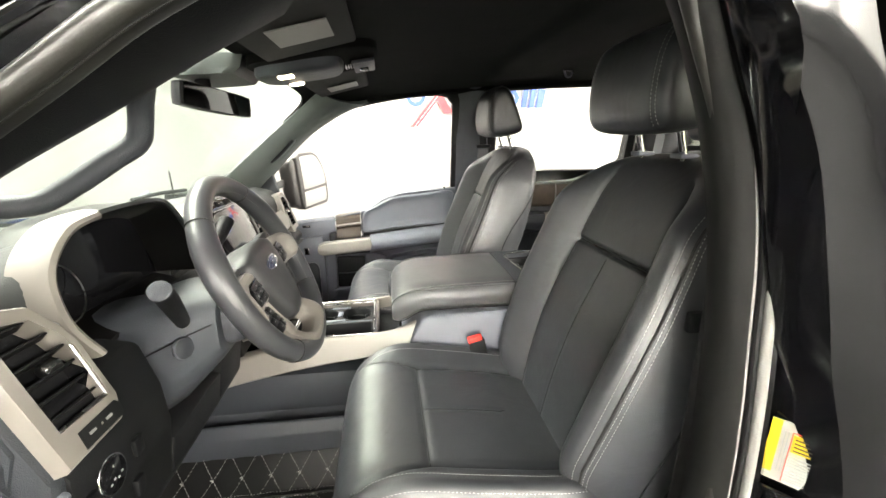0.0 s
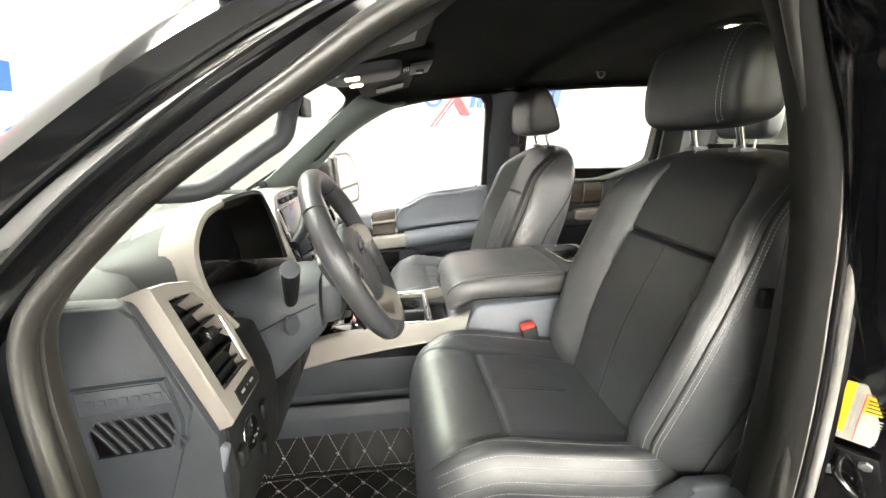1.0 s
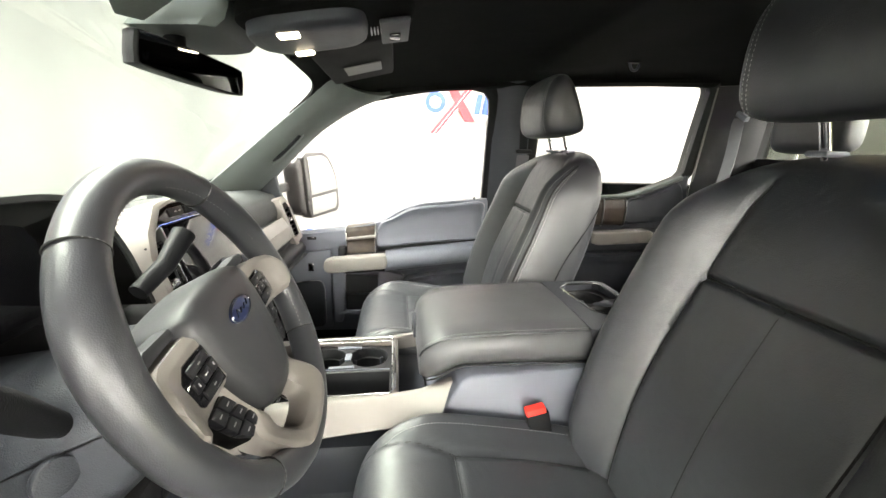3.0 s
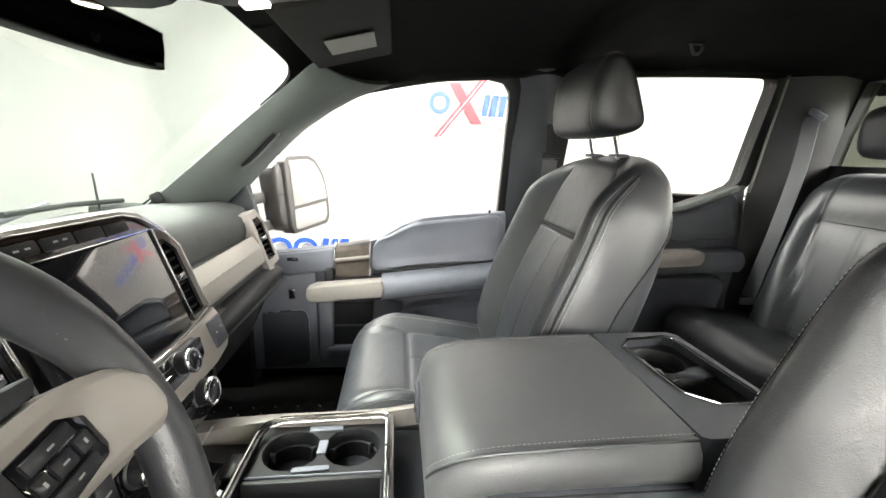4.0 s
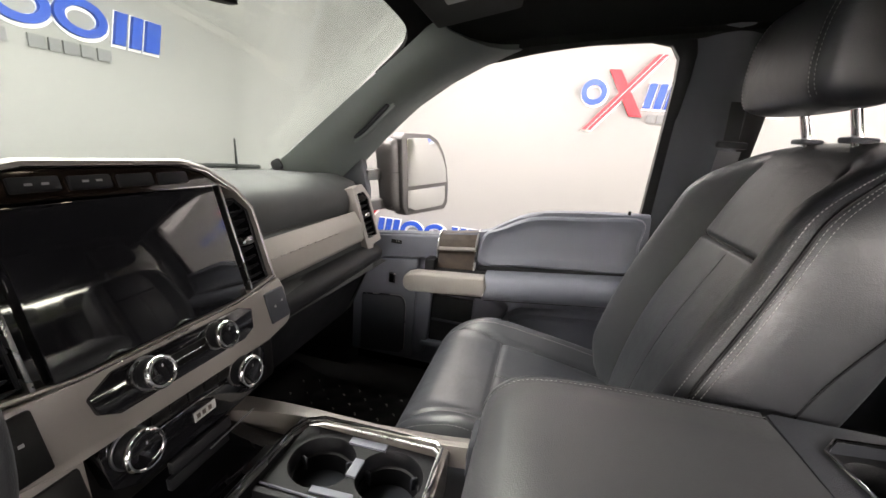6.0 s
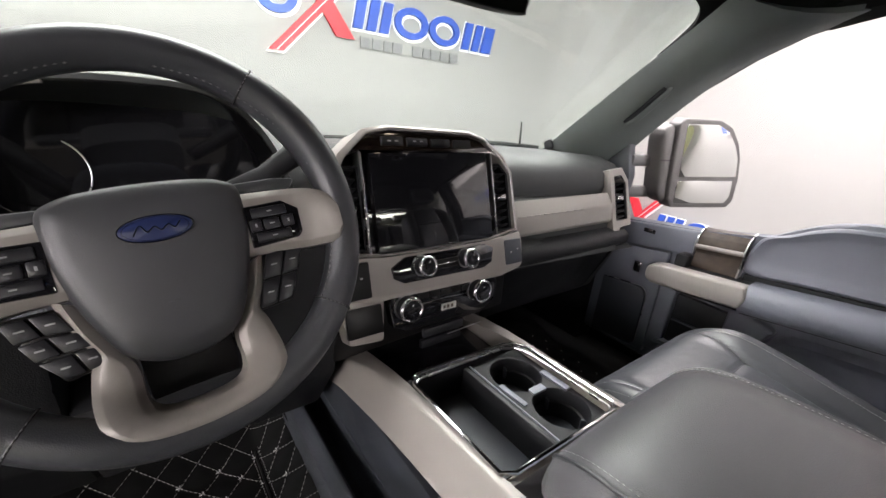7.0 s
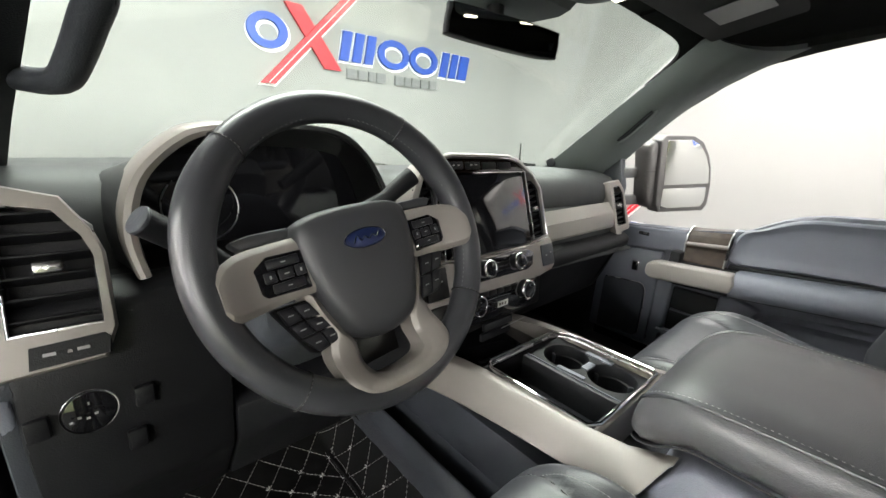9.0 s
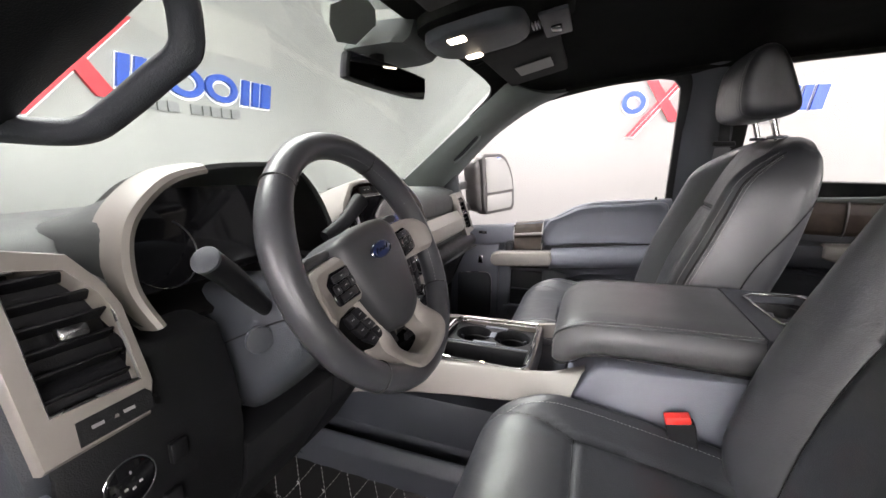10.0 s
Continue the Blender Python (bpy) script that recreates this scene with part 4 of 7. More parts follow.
stack_part("audio_bar", box((-0.003, -0.1015, 0.0125), (0.062, 0.016, 0.003), 0.001), LINING)
for s_ in (-1, 1):
    plate = stack_part("switch_plate", box((s_ * 0.167, -0.105, 0.006), (0.044, 0.048, 0.009) if s_ > 0 else (0.050, 0.056, 0.009), 0.003), PLASTIC if s_ > 0 else LINING)
    for dx, dy in ((-0.008, 0.0), (0.010, 0.004)):
        stack_part("icon", box((s_ * 0.167 + dx, -0.105 + dy, 0.0108), (0.004, 0.003, 0.0005)), ICON, "", None, plate)
stack_part("side_switch", box((-0.158, -0.167, 0.004), (0.060, 0.046, 0.010), 0.003), LINING)
stack_part("stack_cheek", prism([(-0.200, -0.130), (-0.12, -0.138), (-0.128, -0.205), (-0.185, -0.200)], -0.06, 0.006, "z", 0.006), CHAMPAGNE, "champagne cheek beside the climate panel")
stack_part("lower_panel", prism([(-0.200, -0.075), (0.16, -0.06), (0.165, 0.01), (0.15, 0.05), (-0.20, 0.09)], -0.10, -0.012, "z", 0.006), LINING, "", LOW)
stack_part("climate_panel", prism([(-0.112, 0.010), (-0.086, 0.034), (0.108, 0.026), (0.126, 0.004), (0.120, -0.035), (0.095, -0.046), (-0.080, -0.048), (-0.104, -0.034)], -0.03, 0.004, "z", 0.003), GLOSS, "glossy black climate panel", LOW)
for k in range(5):
    stack_part("climate_key", box((-0.046 + 0.023 * k, 0.010 - 0.001 * k, 0.0050), (0.021, 0.011, 0.003), 0.001), LINING, "", LOW)
stack_part("trim_line", tube([(-0.060, -0.004, 0.0048), (0.0, -0.003, 0.0052), (0.052, -0.006, 0.0048)], 0.0010, 6), CHROME, "", LOW)
label = stack_part("climate_label", box((0.008, -0.021, 0.005), (0.032, 0.012, 0.001)), PAPER, "small white printed label", LOW)
for dx in (-0.010, -0.002, 0.007):
    stack_part("print_bar", box((0.008 + dx, -0.021, 0.0057), (0.005, 0.006, 0.0004)), WOOD, "", LOW, label)
for y0 in (-0.066, -0.090):
    stack_part("port_cover", box((0.005, y0, -0.006 + (y0 + 0.066) * 0.3), (0.090, 0.016, 0.008), 0.002), PLASTIC_DARK, "", LOW)
stack_part("trim_line", tube([(0.01, -0.078, 0.0), (0.09, -0.075, 0.0)], 0.0010, 6), STEEL, "", LOW)


def knob(c, r, axis=(1, 0, 0.3), depth=0.024, band=0.0032):
    """A black dial in a thick bright ring."""
    q = Vector(axis).normalized()
    k = part("knob", disc(c, axis, r - 0.001, depth, 0.002, 36), PLASTIC_DARK, dash)
    part("knob_ring", ring(Vector(c) + q * (depth - 0.002), axis, r - band * 0.6, band, 40, None, 10, 1.2), CHROME, k, "chrome ring")
    part("knob_skirt", disc(c, axis, r + 0.001, 0.006, 0.001, 36), SATIN_CHROME, k)
    part("knob_face", disc(Vector(c) + q * (depth - 0.001), axis, r - band * 1.4, 0.0022, 0.0006, 32), GLOSS, k)
    part("icon", box(Vector(c) + q * (depth + 0.0014) + Vector((0, 0, r * 0.45)), (0.0006, 0.0014, 0.0030)), ICON, k)
    return k


knob((-0.431, -0.050, 1.362), 0.0165)
knob((-0.431, 0.042, 1.361), 0.0165)
knob((-0.424, -0.081, 1.298), 0.0205, (1, 0, 0.12))
knob((-0.424, 0.071, 1.298), 0.0205, (1, 0, 0.12))
knob((-0.440, -0.633, 1.322), 0.0235, (1, 0, 0.1), 0.014, 0.0018)

# ---- steering column and wheel ----
TILT_W = radians(26)
WN = Vector((math.cos(TILT_W), 0, math.sin(TILT_W)))
WU = Vector((-math.sin(TILT_W), 0, math.cos(TILT_W)))
WC = Vector((-0.298, -0.3975, 1.497))
WHEEL = Matrix(((0, WU.x, WN.x, WC.x), (1, WU.y, WN.y, WC.y), (0, WU.z, WN.z, WC.z), (0, 0, 0, 1))) @ Matrix.Rotation(radians(6.0), 4, "Z")
wheel = thing("steering_wheel", "black leather steering wheel with champagne spokes", "steering wheel")


def wpart(name, bm, material, label="", parent=None):
    bmesh.ops.transform(bm, matrix=WHEEL, verts=bm.verts)
    return part(name, bm, material, parent or wheel, label)


def mirrored(half):
    """A closed outline from its right half, listed from the top centre to the bottom centre."""
    return half + [(-x, y) for x, y in half[::-1] if abs(x) > 1e-6]


RIM_R = 0.1503


def rim_thick(deg):
    """The rim swells where the thumbs rest beside the upper spokes."""
    return 0.0162 + 0.0016 * sum(math.exp(-((deg - a) / 16) ** 2) for a in (28, 152)) + 0.0008 * math.exp(-((deg - 270) / 30) ** 2)


rim_deg = [360 * k / 96 for k in range(96)]
rim_line = [(RIM_R * math.cos(radians(a)), RIM_R * math.sin(radians(a)), 0) for a in rim_deg]
wpart("rim", tube(rim_line, [rim_thick(a) for a in rim_deg] , 16, True, 1.1, (0, 0, 1)), WHEEL_LEATHER, "black leather rim")
hub = mirrored([(0.0, 0.045), (0.036, 0.0435), (0.056, 0.039), (0.0665, 0.030), (0.0675, 0.004), (0.064, -0.020), (0.057, -0.045), (0.047, -0.070), (0.036, -0.086), (0.018, -0.095), (0.0, -0.097)])
hub = [tuple(p)[:2] for p in smooth_path([(x, y, 0) for x, y in hub], 4, True)]
loops = [[(x * f, (y + 0.02) * f - 0.02, z) for x, y in hub] for f, z in ((0.97, -0.05), (1.0, -0.014), (0.992, -0.004), (0.965, 0.003), (0.90, 0.0085), (0.75, 0.0115), (0.4, 0.013), (0.05, 0.0135))]
wpart("airbag_cover", loft([[Vector(p) for p in lp] for lp in loops]), PLASTIC_WHEEL, "black grained airbag cover")
def over_rim(x, y, low, high):
    """The height of a spoke's face, which climbs over the rim at its end."""
    return low + (high - low) * ease((math.hypot(x, y) - 0.112) / 0.032)


def spoke_bar(stations, low, high, chamfer, drop):
    """A chamfered bar through pairs of edge points, its face climbing over the rim."""
    loops = []
    for p, q in stations:
        p, q = Vector(p), Vector(q)
        n = (q - p).normalized()
        lp = []
        for e, d in ((p, -0.030), (p, -drop - 0.001), (p + n * 0.0012, -drop), (p + n * chamfer, -0.0008), (p + n * (chamfer + 0.0015), 0.0), (p.lerp(q, 0.5), 0.0006), (q - n * (chamfer + 0.0015), 0.0), (q - n * chamfer, -0.0008), (q - n * 0.0012, -drop), (q, -drop - 0.001), (q, -0.030)):
            lp.append(Vector((e.x, e.y, over_rim(e.x, e.y, low, high) + d)))
        loops.append(lp)
    return loft(loops)


for s in (-1, 1):
    edge = [(0.058, 0.0245, -0.0315), (0.085, 0.0240, -0.0318), (0.108, 0.0230, -0.0342), (0.122, 0.0205, -0.0352), (0.132, 0.0158, -0.0358), (0.1385, 0.0100, -0.0340), (0.1422, 0.0040, -0.0295), (0.1428, 0.0030, -0.0285)]
    bm = spoke_bar([((s * x, a), (s * x, b)) for x, a, b in edge], 0.003, 0.0195, 0.0055, 0.0045)
    sp = wpart("spoke", bm, CHAMPAGNE, "champagne spoke")
    wpart("spoke_cap", prism([(s * x, y) for x, y in ((0.060, 0.026), (0.112, 0.024), (0.120, 0.034), (0.100, 0.037), (0.062, 0.036))], -0.026, -0.008, "z", 0.004, 2), PLASTIC_WHEEL, "", sp)
    pad = wpart("button_pad", prism([(s * x, y) for x, y in ((0.064, 0.0115), (0.097, 0.0125), (0.1105, 0.003), (0.1095, -0.0185), (0.105, -0.0235), (0.064, -0.0255))], -0.004, 0.0045, "z", 0.0015), GLOSS)
    for x, y, w, h in ((0.084, -0.0065, 0.0135, 0.0095), (0.084, 0.0045, 0.030, 0.0085), (0.084, -0.0175, 0.030, 0.0085), (0.0705, -0.0065, 0.0095, 0.0105), (0.0985, -0.0065, 0.0105, 0.0105)):
        b = wpart("button", box((s * x, y, 0.0050), (w, h, 0.003), 0.0012), PLASTIC_KEY, "", pad)
        wpart("icon", box((s * x, y, 0.0067), (0.0042, 0.0011, 0.0004) if h < 0.010 else (0.0016, 0.0030, 0.0004)), ICON, "", b)
    if s < 0:
        quad = [[(-0.099, -0.037), (-0.0855, -0.037), (-0.0795, -0.0515), (-0.0935, -0.053)], [(-0.084, -0.037), (-0.0705, -0.037), (-0.0625, -0.0535), (-0.078, -0.0515)], [(-0.0927, -0.0545), (-0.0788, -0.053), (-0.0728, -0.067), (-0.0865, -0.068)], [(-0.0772, -0.053), (-0.0617, -0.055), (-0.0555, -0.067), (-0.0712, -0.067)], [(-0.0858, -0.0695), (-0.0682, -0.0685), (-0.0630, -0.0835), (-0.0745, -0.085)], [(-0.0666, -0.0685), (-0.0548, -0.0685), (-0.0490, -0.0815), (-0.0612, -0.0835)]]
    else:
        quad = [[(0.0745, -0.032), (0.0905, -0.031), (0.0815, -0.0525), (0.0665, -0.0535)], [(0.092, -0.031), (0.108, -0.030), (0.0975, -0.052), (0.083, -0.0525)], [(0.0659, -0.055), (0.0809, -0.054), (0.0720, -0.0765), (0.0585, -0.0775)], [(0.0824, -0.054), (0.0967, -0.0535), (0.0865, -0.0755), (0.0735, -0.0765)]]
    hull = [(-0.101, -0.035), (-0.069, -0.035), (-0.046, -0.083), (-0.075, -0.088)] if s < 0 else [(0.073, -0.030), (0.1095, -0.0285), (0.0875, -0.078), (0.057, -0.080)]
    keypad = wpart("key_pad", prism(hull, -0.030, -0.0075, "z", 0.003), LINING, "glossy black switch pad")
    for q in quad:
        b = wpart("switch_key", prism(q, -0.012, -0.004, "z", 0.0012), PLASTIC_KEY, "", keypad)
        cx, cy = sum(p[0] for p in q) / 4, sum(p[1] for p in q) / 4
        wpart("icon", box((cx, cy, -0.0038), (0.0055, 0.0012, 0.0004)), ICON, "", keypad)
outer = [(0.0715, -0.030), (0.0655, -0.056), (0.0580, -0.075), (0.0620, -0.087), (0.0652, -0.106), (0.0635, -0.1235), (0.0560, -0.1370), (0.0420, -0.1455), (0.0215, -0.1500), (0.0, -0.1515)]
inner = [(0.0600, -0.036), (0.0520, -0.058), (0.0435, -0.077), (0.0365, -0.089), (0.0350, -0.101), (0.0355, -0.1135), (0.0325, -0.1235), (0.0255, -0.1290), (0.0130, -0.1315), (0.0, -0.1322)]
pairs = list(zip(smooth_path([(x, y, 0) for x, y in outer], 3), smooth_path([(x, y, 0) for x, y in inner], 3)))
pairs = [(p.xy, q.xy) for p, q in pairs]
pairs += [((-p.x, p.y), (-q.x, q.y)) for p, q in pairs[-2::-1]]
wpart("lower_spoke", spoke_bar(pairs, -0.003, 0.0195, 0.0050, 0.0040), CHAMPAGNE, "champagne U-shaped lower spoke")
well = wpart("hub_well", prism([(-0.036, -0.080), (0.036, -0.080), (0.034, -0.128), (-0.034, -0.128)], -0.055, -0.050, "z"), LINING)
for x, y, w in ((-0.003, -0.0395, 0.020), (0.006, -0.0375, 0.010), (-0.002, -0.051, 0.008)):
    wpart("emboss", box((x, y, 0.0125), (w, 0.0014, 0.0012), 0.0004), PLASTIC_WHEEL)
for a in (52, 130, 227, -38):
    c, s_ = math.cos(radians(a)), math.sin(radians(a))
    wpart("rim_seam", ring((RIM_R * c, RIM_R * s_, 0), (-s_, c, 0), rim_thick(a % 360) * 1.05, 0.0010, 26, None, 6), SEAM, "stitched leather joint")
    tagged(wpart("seam_thread", stitch([(RIM_R * c + c * 0.0170 * math.cos(t), RIM_R * s_ + s_ * 0.0170 * math.cos(t), 0.0186 * math.sin(t)) for t in [math.pi * k / 24 for k in range(25)]], None, 0.003, 0.001, 0.0005), RIM_THREAD), kind="stuff")
for a0, a1 in ((18, 78), (100, 128), (135, 166), (-37, -8)):
    line = [((RIM_R - 0.0148) * math.cos(radians(a)), (RIM_R - 0.0148) * math.sin(radians(a)), 0.0088) for a in range(a0, a1 + 1, 2)]
    tagged(wpart("rim_stitching", stitch(line, None, 0.0034, 0.0022, 0.0008), RIM_THREAD), kind="stuff")
oval = [[(0.0245 * f * math.cos(a), 0.0100 * f * math.sin(a) + 0.005, z) for a in [2 * math.pi * k / 36 for k in range(36)]] for f, z in ((1.0, 0.008), (1.0, 0.0142), (0.93, 0.0150), (0.05, 0.0155))]
em = wpart("emblem", loft([[Vector(p) for p in lp] for lp in oval]), OVAL_BLUE, "blue oval emblem")
for f, r in ((0.985, 0.0006), (0.87, 0.0003)):
    wpart("emblem_rim", tube([(0.0245 * f * math.cos(a), 0.0100 * f * math.sin(a) + 0.005, 0.0149) for a in [2 * math.pi * k / 48 for k in range(48)]], r, 6, True), CHROME, "", em)
wpart("emblem_mark", tube(smooth_path([(-0.015, 0.0015, 0.0155), (-0.010, 0.0085, 0.0156), (-0.006, 0.003, 0.0157), (-0.001, 0.0065, 0.0157), (0.003, 0.003, 0.0157), (0.008, 0.0065, 0.0156), (0.012, 0.0035, 0.0156), (0.016, 0.008, 0.0155)], 5), 0.0007, 6), CHROME, "", em)
column = thing("steering_column", "charcoal plastic steering column shroud with two stalks", "steering column")
loops = []
for x, hw, z0, z1 in ((-0.56, 0.074, 1.275, 1.445), (-0.485, 0.079, 1.272, 1.455), (-0.455, 0.082, 1.276, 1.470), (-0.43, 0.083, 1.294, 1.477), (-0.40, 0.082, 1.325, 1.480), (-0.37, 0.079, 1.356, 1.480), (-0.355, 0.074, 1.374, 1.476), (-0.352, 0.066, 1.382, 1.470)):
    lp = []
    for k in range(24):
        a = 2 * math.pi * k / 24
        lp.append((x + 0.0, -0.405 + hw * spow(math.cos(a), 0.6), (z0 + z1) / 2 + (z1 - z0) / 2 * spow(math.sin(a), 0.6)))
    loops.append(lp)
part("shroud", loft(loops), PLASTIC, column)
loops = []
for x, hw, z0, z1 in ((-0.365, 0.062, 1.382, 1.474), (-0.34, 0.062, 1.384, 1.476), (-0.328, 0.060, 1.388, 1.476), (-0.322, 0.054, 1.396, 1.472)):
    loops.append([(x, -0.405 + hw * spow(math.cos(a), 0.7), (z0 + z1) / 2 + (z1 - z0) / 2 * spow(math.sin(a), 0.7)) for a in [2 * math.pi * k / 28 for k in range(28)]])
part("collar", loft(loops), PLASTIC, column)
part("split_line", tube([(-0.50, -0.4845, 1.372), (-0.473, -0.4865, 1.386), (-0.423, -0.4885, 1.411), (-0.39, -0.4865, 1.426), (-0.36, -0.4825, 1.438)], 0.0011, 6), PLASTIC_DARK, column)
stalk = part("turn_stalk", tube(smooth_path([(-0.40, -0.475, 1.44), (-0.392, -0.50, 1.462), (-0.38, -0.54, 1.50), (-0.37, -0.572, 1.526)], 5), [0.009 + 0.004 * min(1, i / 10) for i in range(16)], 16), PLASTIC_DARK, column)
part("stalk_tip", disc((-0.371, -0.5715, 1.5255), (0.25, -0.75, 0.6), 0.0136, 0.005, 0.002), PLASTIC, stalk)
part("shift_stalk", tube([(-0.42, -0.33, 1.50), (-0.41, -0.29, 1.52), (-0.405, -0.25, 1.55)], [0.010, 0.011, 0.014], 14), PLASTIC_DARK, column)
part("lock_button", disc((-0.400, -0.495, 1.41), (0.9, -0.4, 0.1), 0.016, 0.008, 0.002), PLASTIC, column)

# ---- seats ----
BACK_TABLE = [(0.0, 0.20, 0.195, 1.09), (0.10, 0.222, 0.205, 1.17), (0.35, 0.245, 0.247, 1.325), (0.6, 0.245, 0.300, 1.465), (0.82, 0.228, 0.352, 1.595), (0.93, 0.198, 0.385, 1.655), (0.98, 0.182, 0.405, 1.678), (1.0, 0.165, 0.42, 1.684)]
BACK_NORMAL = Vector((-0.935, 0, 0.355))
# half of a backrest's section: share of the half width, forward swell of the bolster, depth behind the front
BACK_SECTION = smooth_path([(0, 0, 0), (0.25, 0, 0), (0.45, 0, 0), (0.54, 0.04, 0), (0.66, 0.62, 0), (0.77, 1.0, 0), (0.87, 0.95, 0.004), (0.945, 0.62, 0.022), (0.985, 0.2, 0.055), (1.0, 0.0, 0.085), (0.985, 0, 0.115), (0.92, 0, 0.138), (0.75, 0, 0.15), (0.4, 0, 0.155), (0, 0, 0.155)], 6)


def back_point(k, side, v):
    """Point k of a backrest's section at height v, in the seat's own space."""
    half, x, z = lerp_table(BACK_TABLE, v)
    q = BACK_SECTION[k]
    bol = 0.052 * ease((1.0 - v) / 0.26) * (0.35 + 0.65 * ease(v / 0.16))
    thin = lerp_table([(0, 0.95), (0.6, 0.85), (0.85, 0.65), (0.95, 0.45), (1.0, 0.2)], v)[0]
    d = q[1] * bol - q[2] * thin
    front = k < 44
    if front:
        d += groove((q[0] - 0.53) * half, 0.0045, 0.0055) * (1 if v < 0.90 else 0)
        if q[0] < 0.53:
            d += groove((v - 0.655) * 0.6, 0.0048, 0.0075)
            if v < 0.655:
                d += groove(q[0] * half, 0.004, 0.003)
            d += 0.006 * math.sin(min(1, v / 0.65) * math.pi)
        d += groove((q[0] - 0.90) * half, 0.004, 0.0035) if 0.05 < v < 0.93 else 0
    d -= 0.022 * max(0, (v - 0.92) / 0.08) ** 2 if front else 0
    crown = 0.035 * q[0] ** 4 * max(0, (v - 0.72) / 0.28) ** 1.5
    return Vector((x, side * q[0] * half, z - crown)) + BACK_NORMAL * d


CUSHION_TABLE = [(0.0, 0.160, 1.075, 1.115), (0.02, 0.190, 1.04, 1.15), (0.06, 0.212, 1.02, 1.178), (0.14, 0.225, 1.01, 1.196), (0.28, 0.232, 1.0, 1.199), (0.5, 0.236, 1.0, 1.184), (0.8, 0.232, 1.0, 1.160), (1.0, 0.21, 1.02, 1.145)]


def cushion_point(u, v):
    """The top of a cushion: u across, v from the front edge to the back."""
    half, z0, z1 = lerp_table(CUSHION_TABLE, v)
    e = abs(u)
    x = -0.205 + 0.47 * v
    y = u * half
    k = max(0, (e - 0.56) / 0.44)
    d = 0.030 * ease(k * 1.3) * ease(v / 0.3)
    if e < 0.62:
        d += groove(x + 0.042, 0.0042, 0.005)
        if x > -0.04:
            d += groove(y, 0.004, 0.003) if x < 0.12 else 0
            d += 0.004 * math.sin(math.pi * min(1, (x + 0.04) / 0.25))
    line = 0.62 if x > -0.04 else 0.62 + 0.25 * ((-0.04 - x) / 0.16)
    d += groove((e - line) * half, 0.006, 0.008) if v > 0.03 else 0
    d += groove((e - 0.945) * half, 0.003, 0.004) if v > 0.03 else 0
    d -= 0.045 * max(0, (e - 0.86) / 0.14) ** 2.2
    return Vector((x, y, z1 + d))


HEAD_SECTION = smooth_path([Vector(p) for p in ((-0.046, 0, -0.002), (-0.056, 0, 0.03), (-0.056, 0, 0.075), (-0.050, 0, 0.112), (-0.036, 0, 0.142), (-0.012, 0, 0.155), (0.014, 0, 0.146), (0.036, 0, 0.112), (0.058, 0, 0.060), (0.072, 0, 0.022), (0.066, 0, 0.004), (0.03, 0, -0.008), (-0.02, 0, -0.012))], 4, True)


def head_point(p, u):
    e = abs(u)
    f = max(1e-5, 1 - e ** 6.5) ** (1 / 6.5)
    f *= 1 - 0.05 * e * e
    f *= 0.985 if abs(e - 0.80) < 0.02 else 1
    cen = Vector((0.0, 0, 0.075))
    taper = 1 - 0.04 * max(0.0, min(1.0, (p.x + 0.02) / 0.09))
    return Vector((0.36, 0.122 * taper * u, 1.722)) + cen + (p - cen) * f


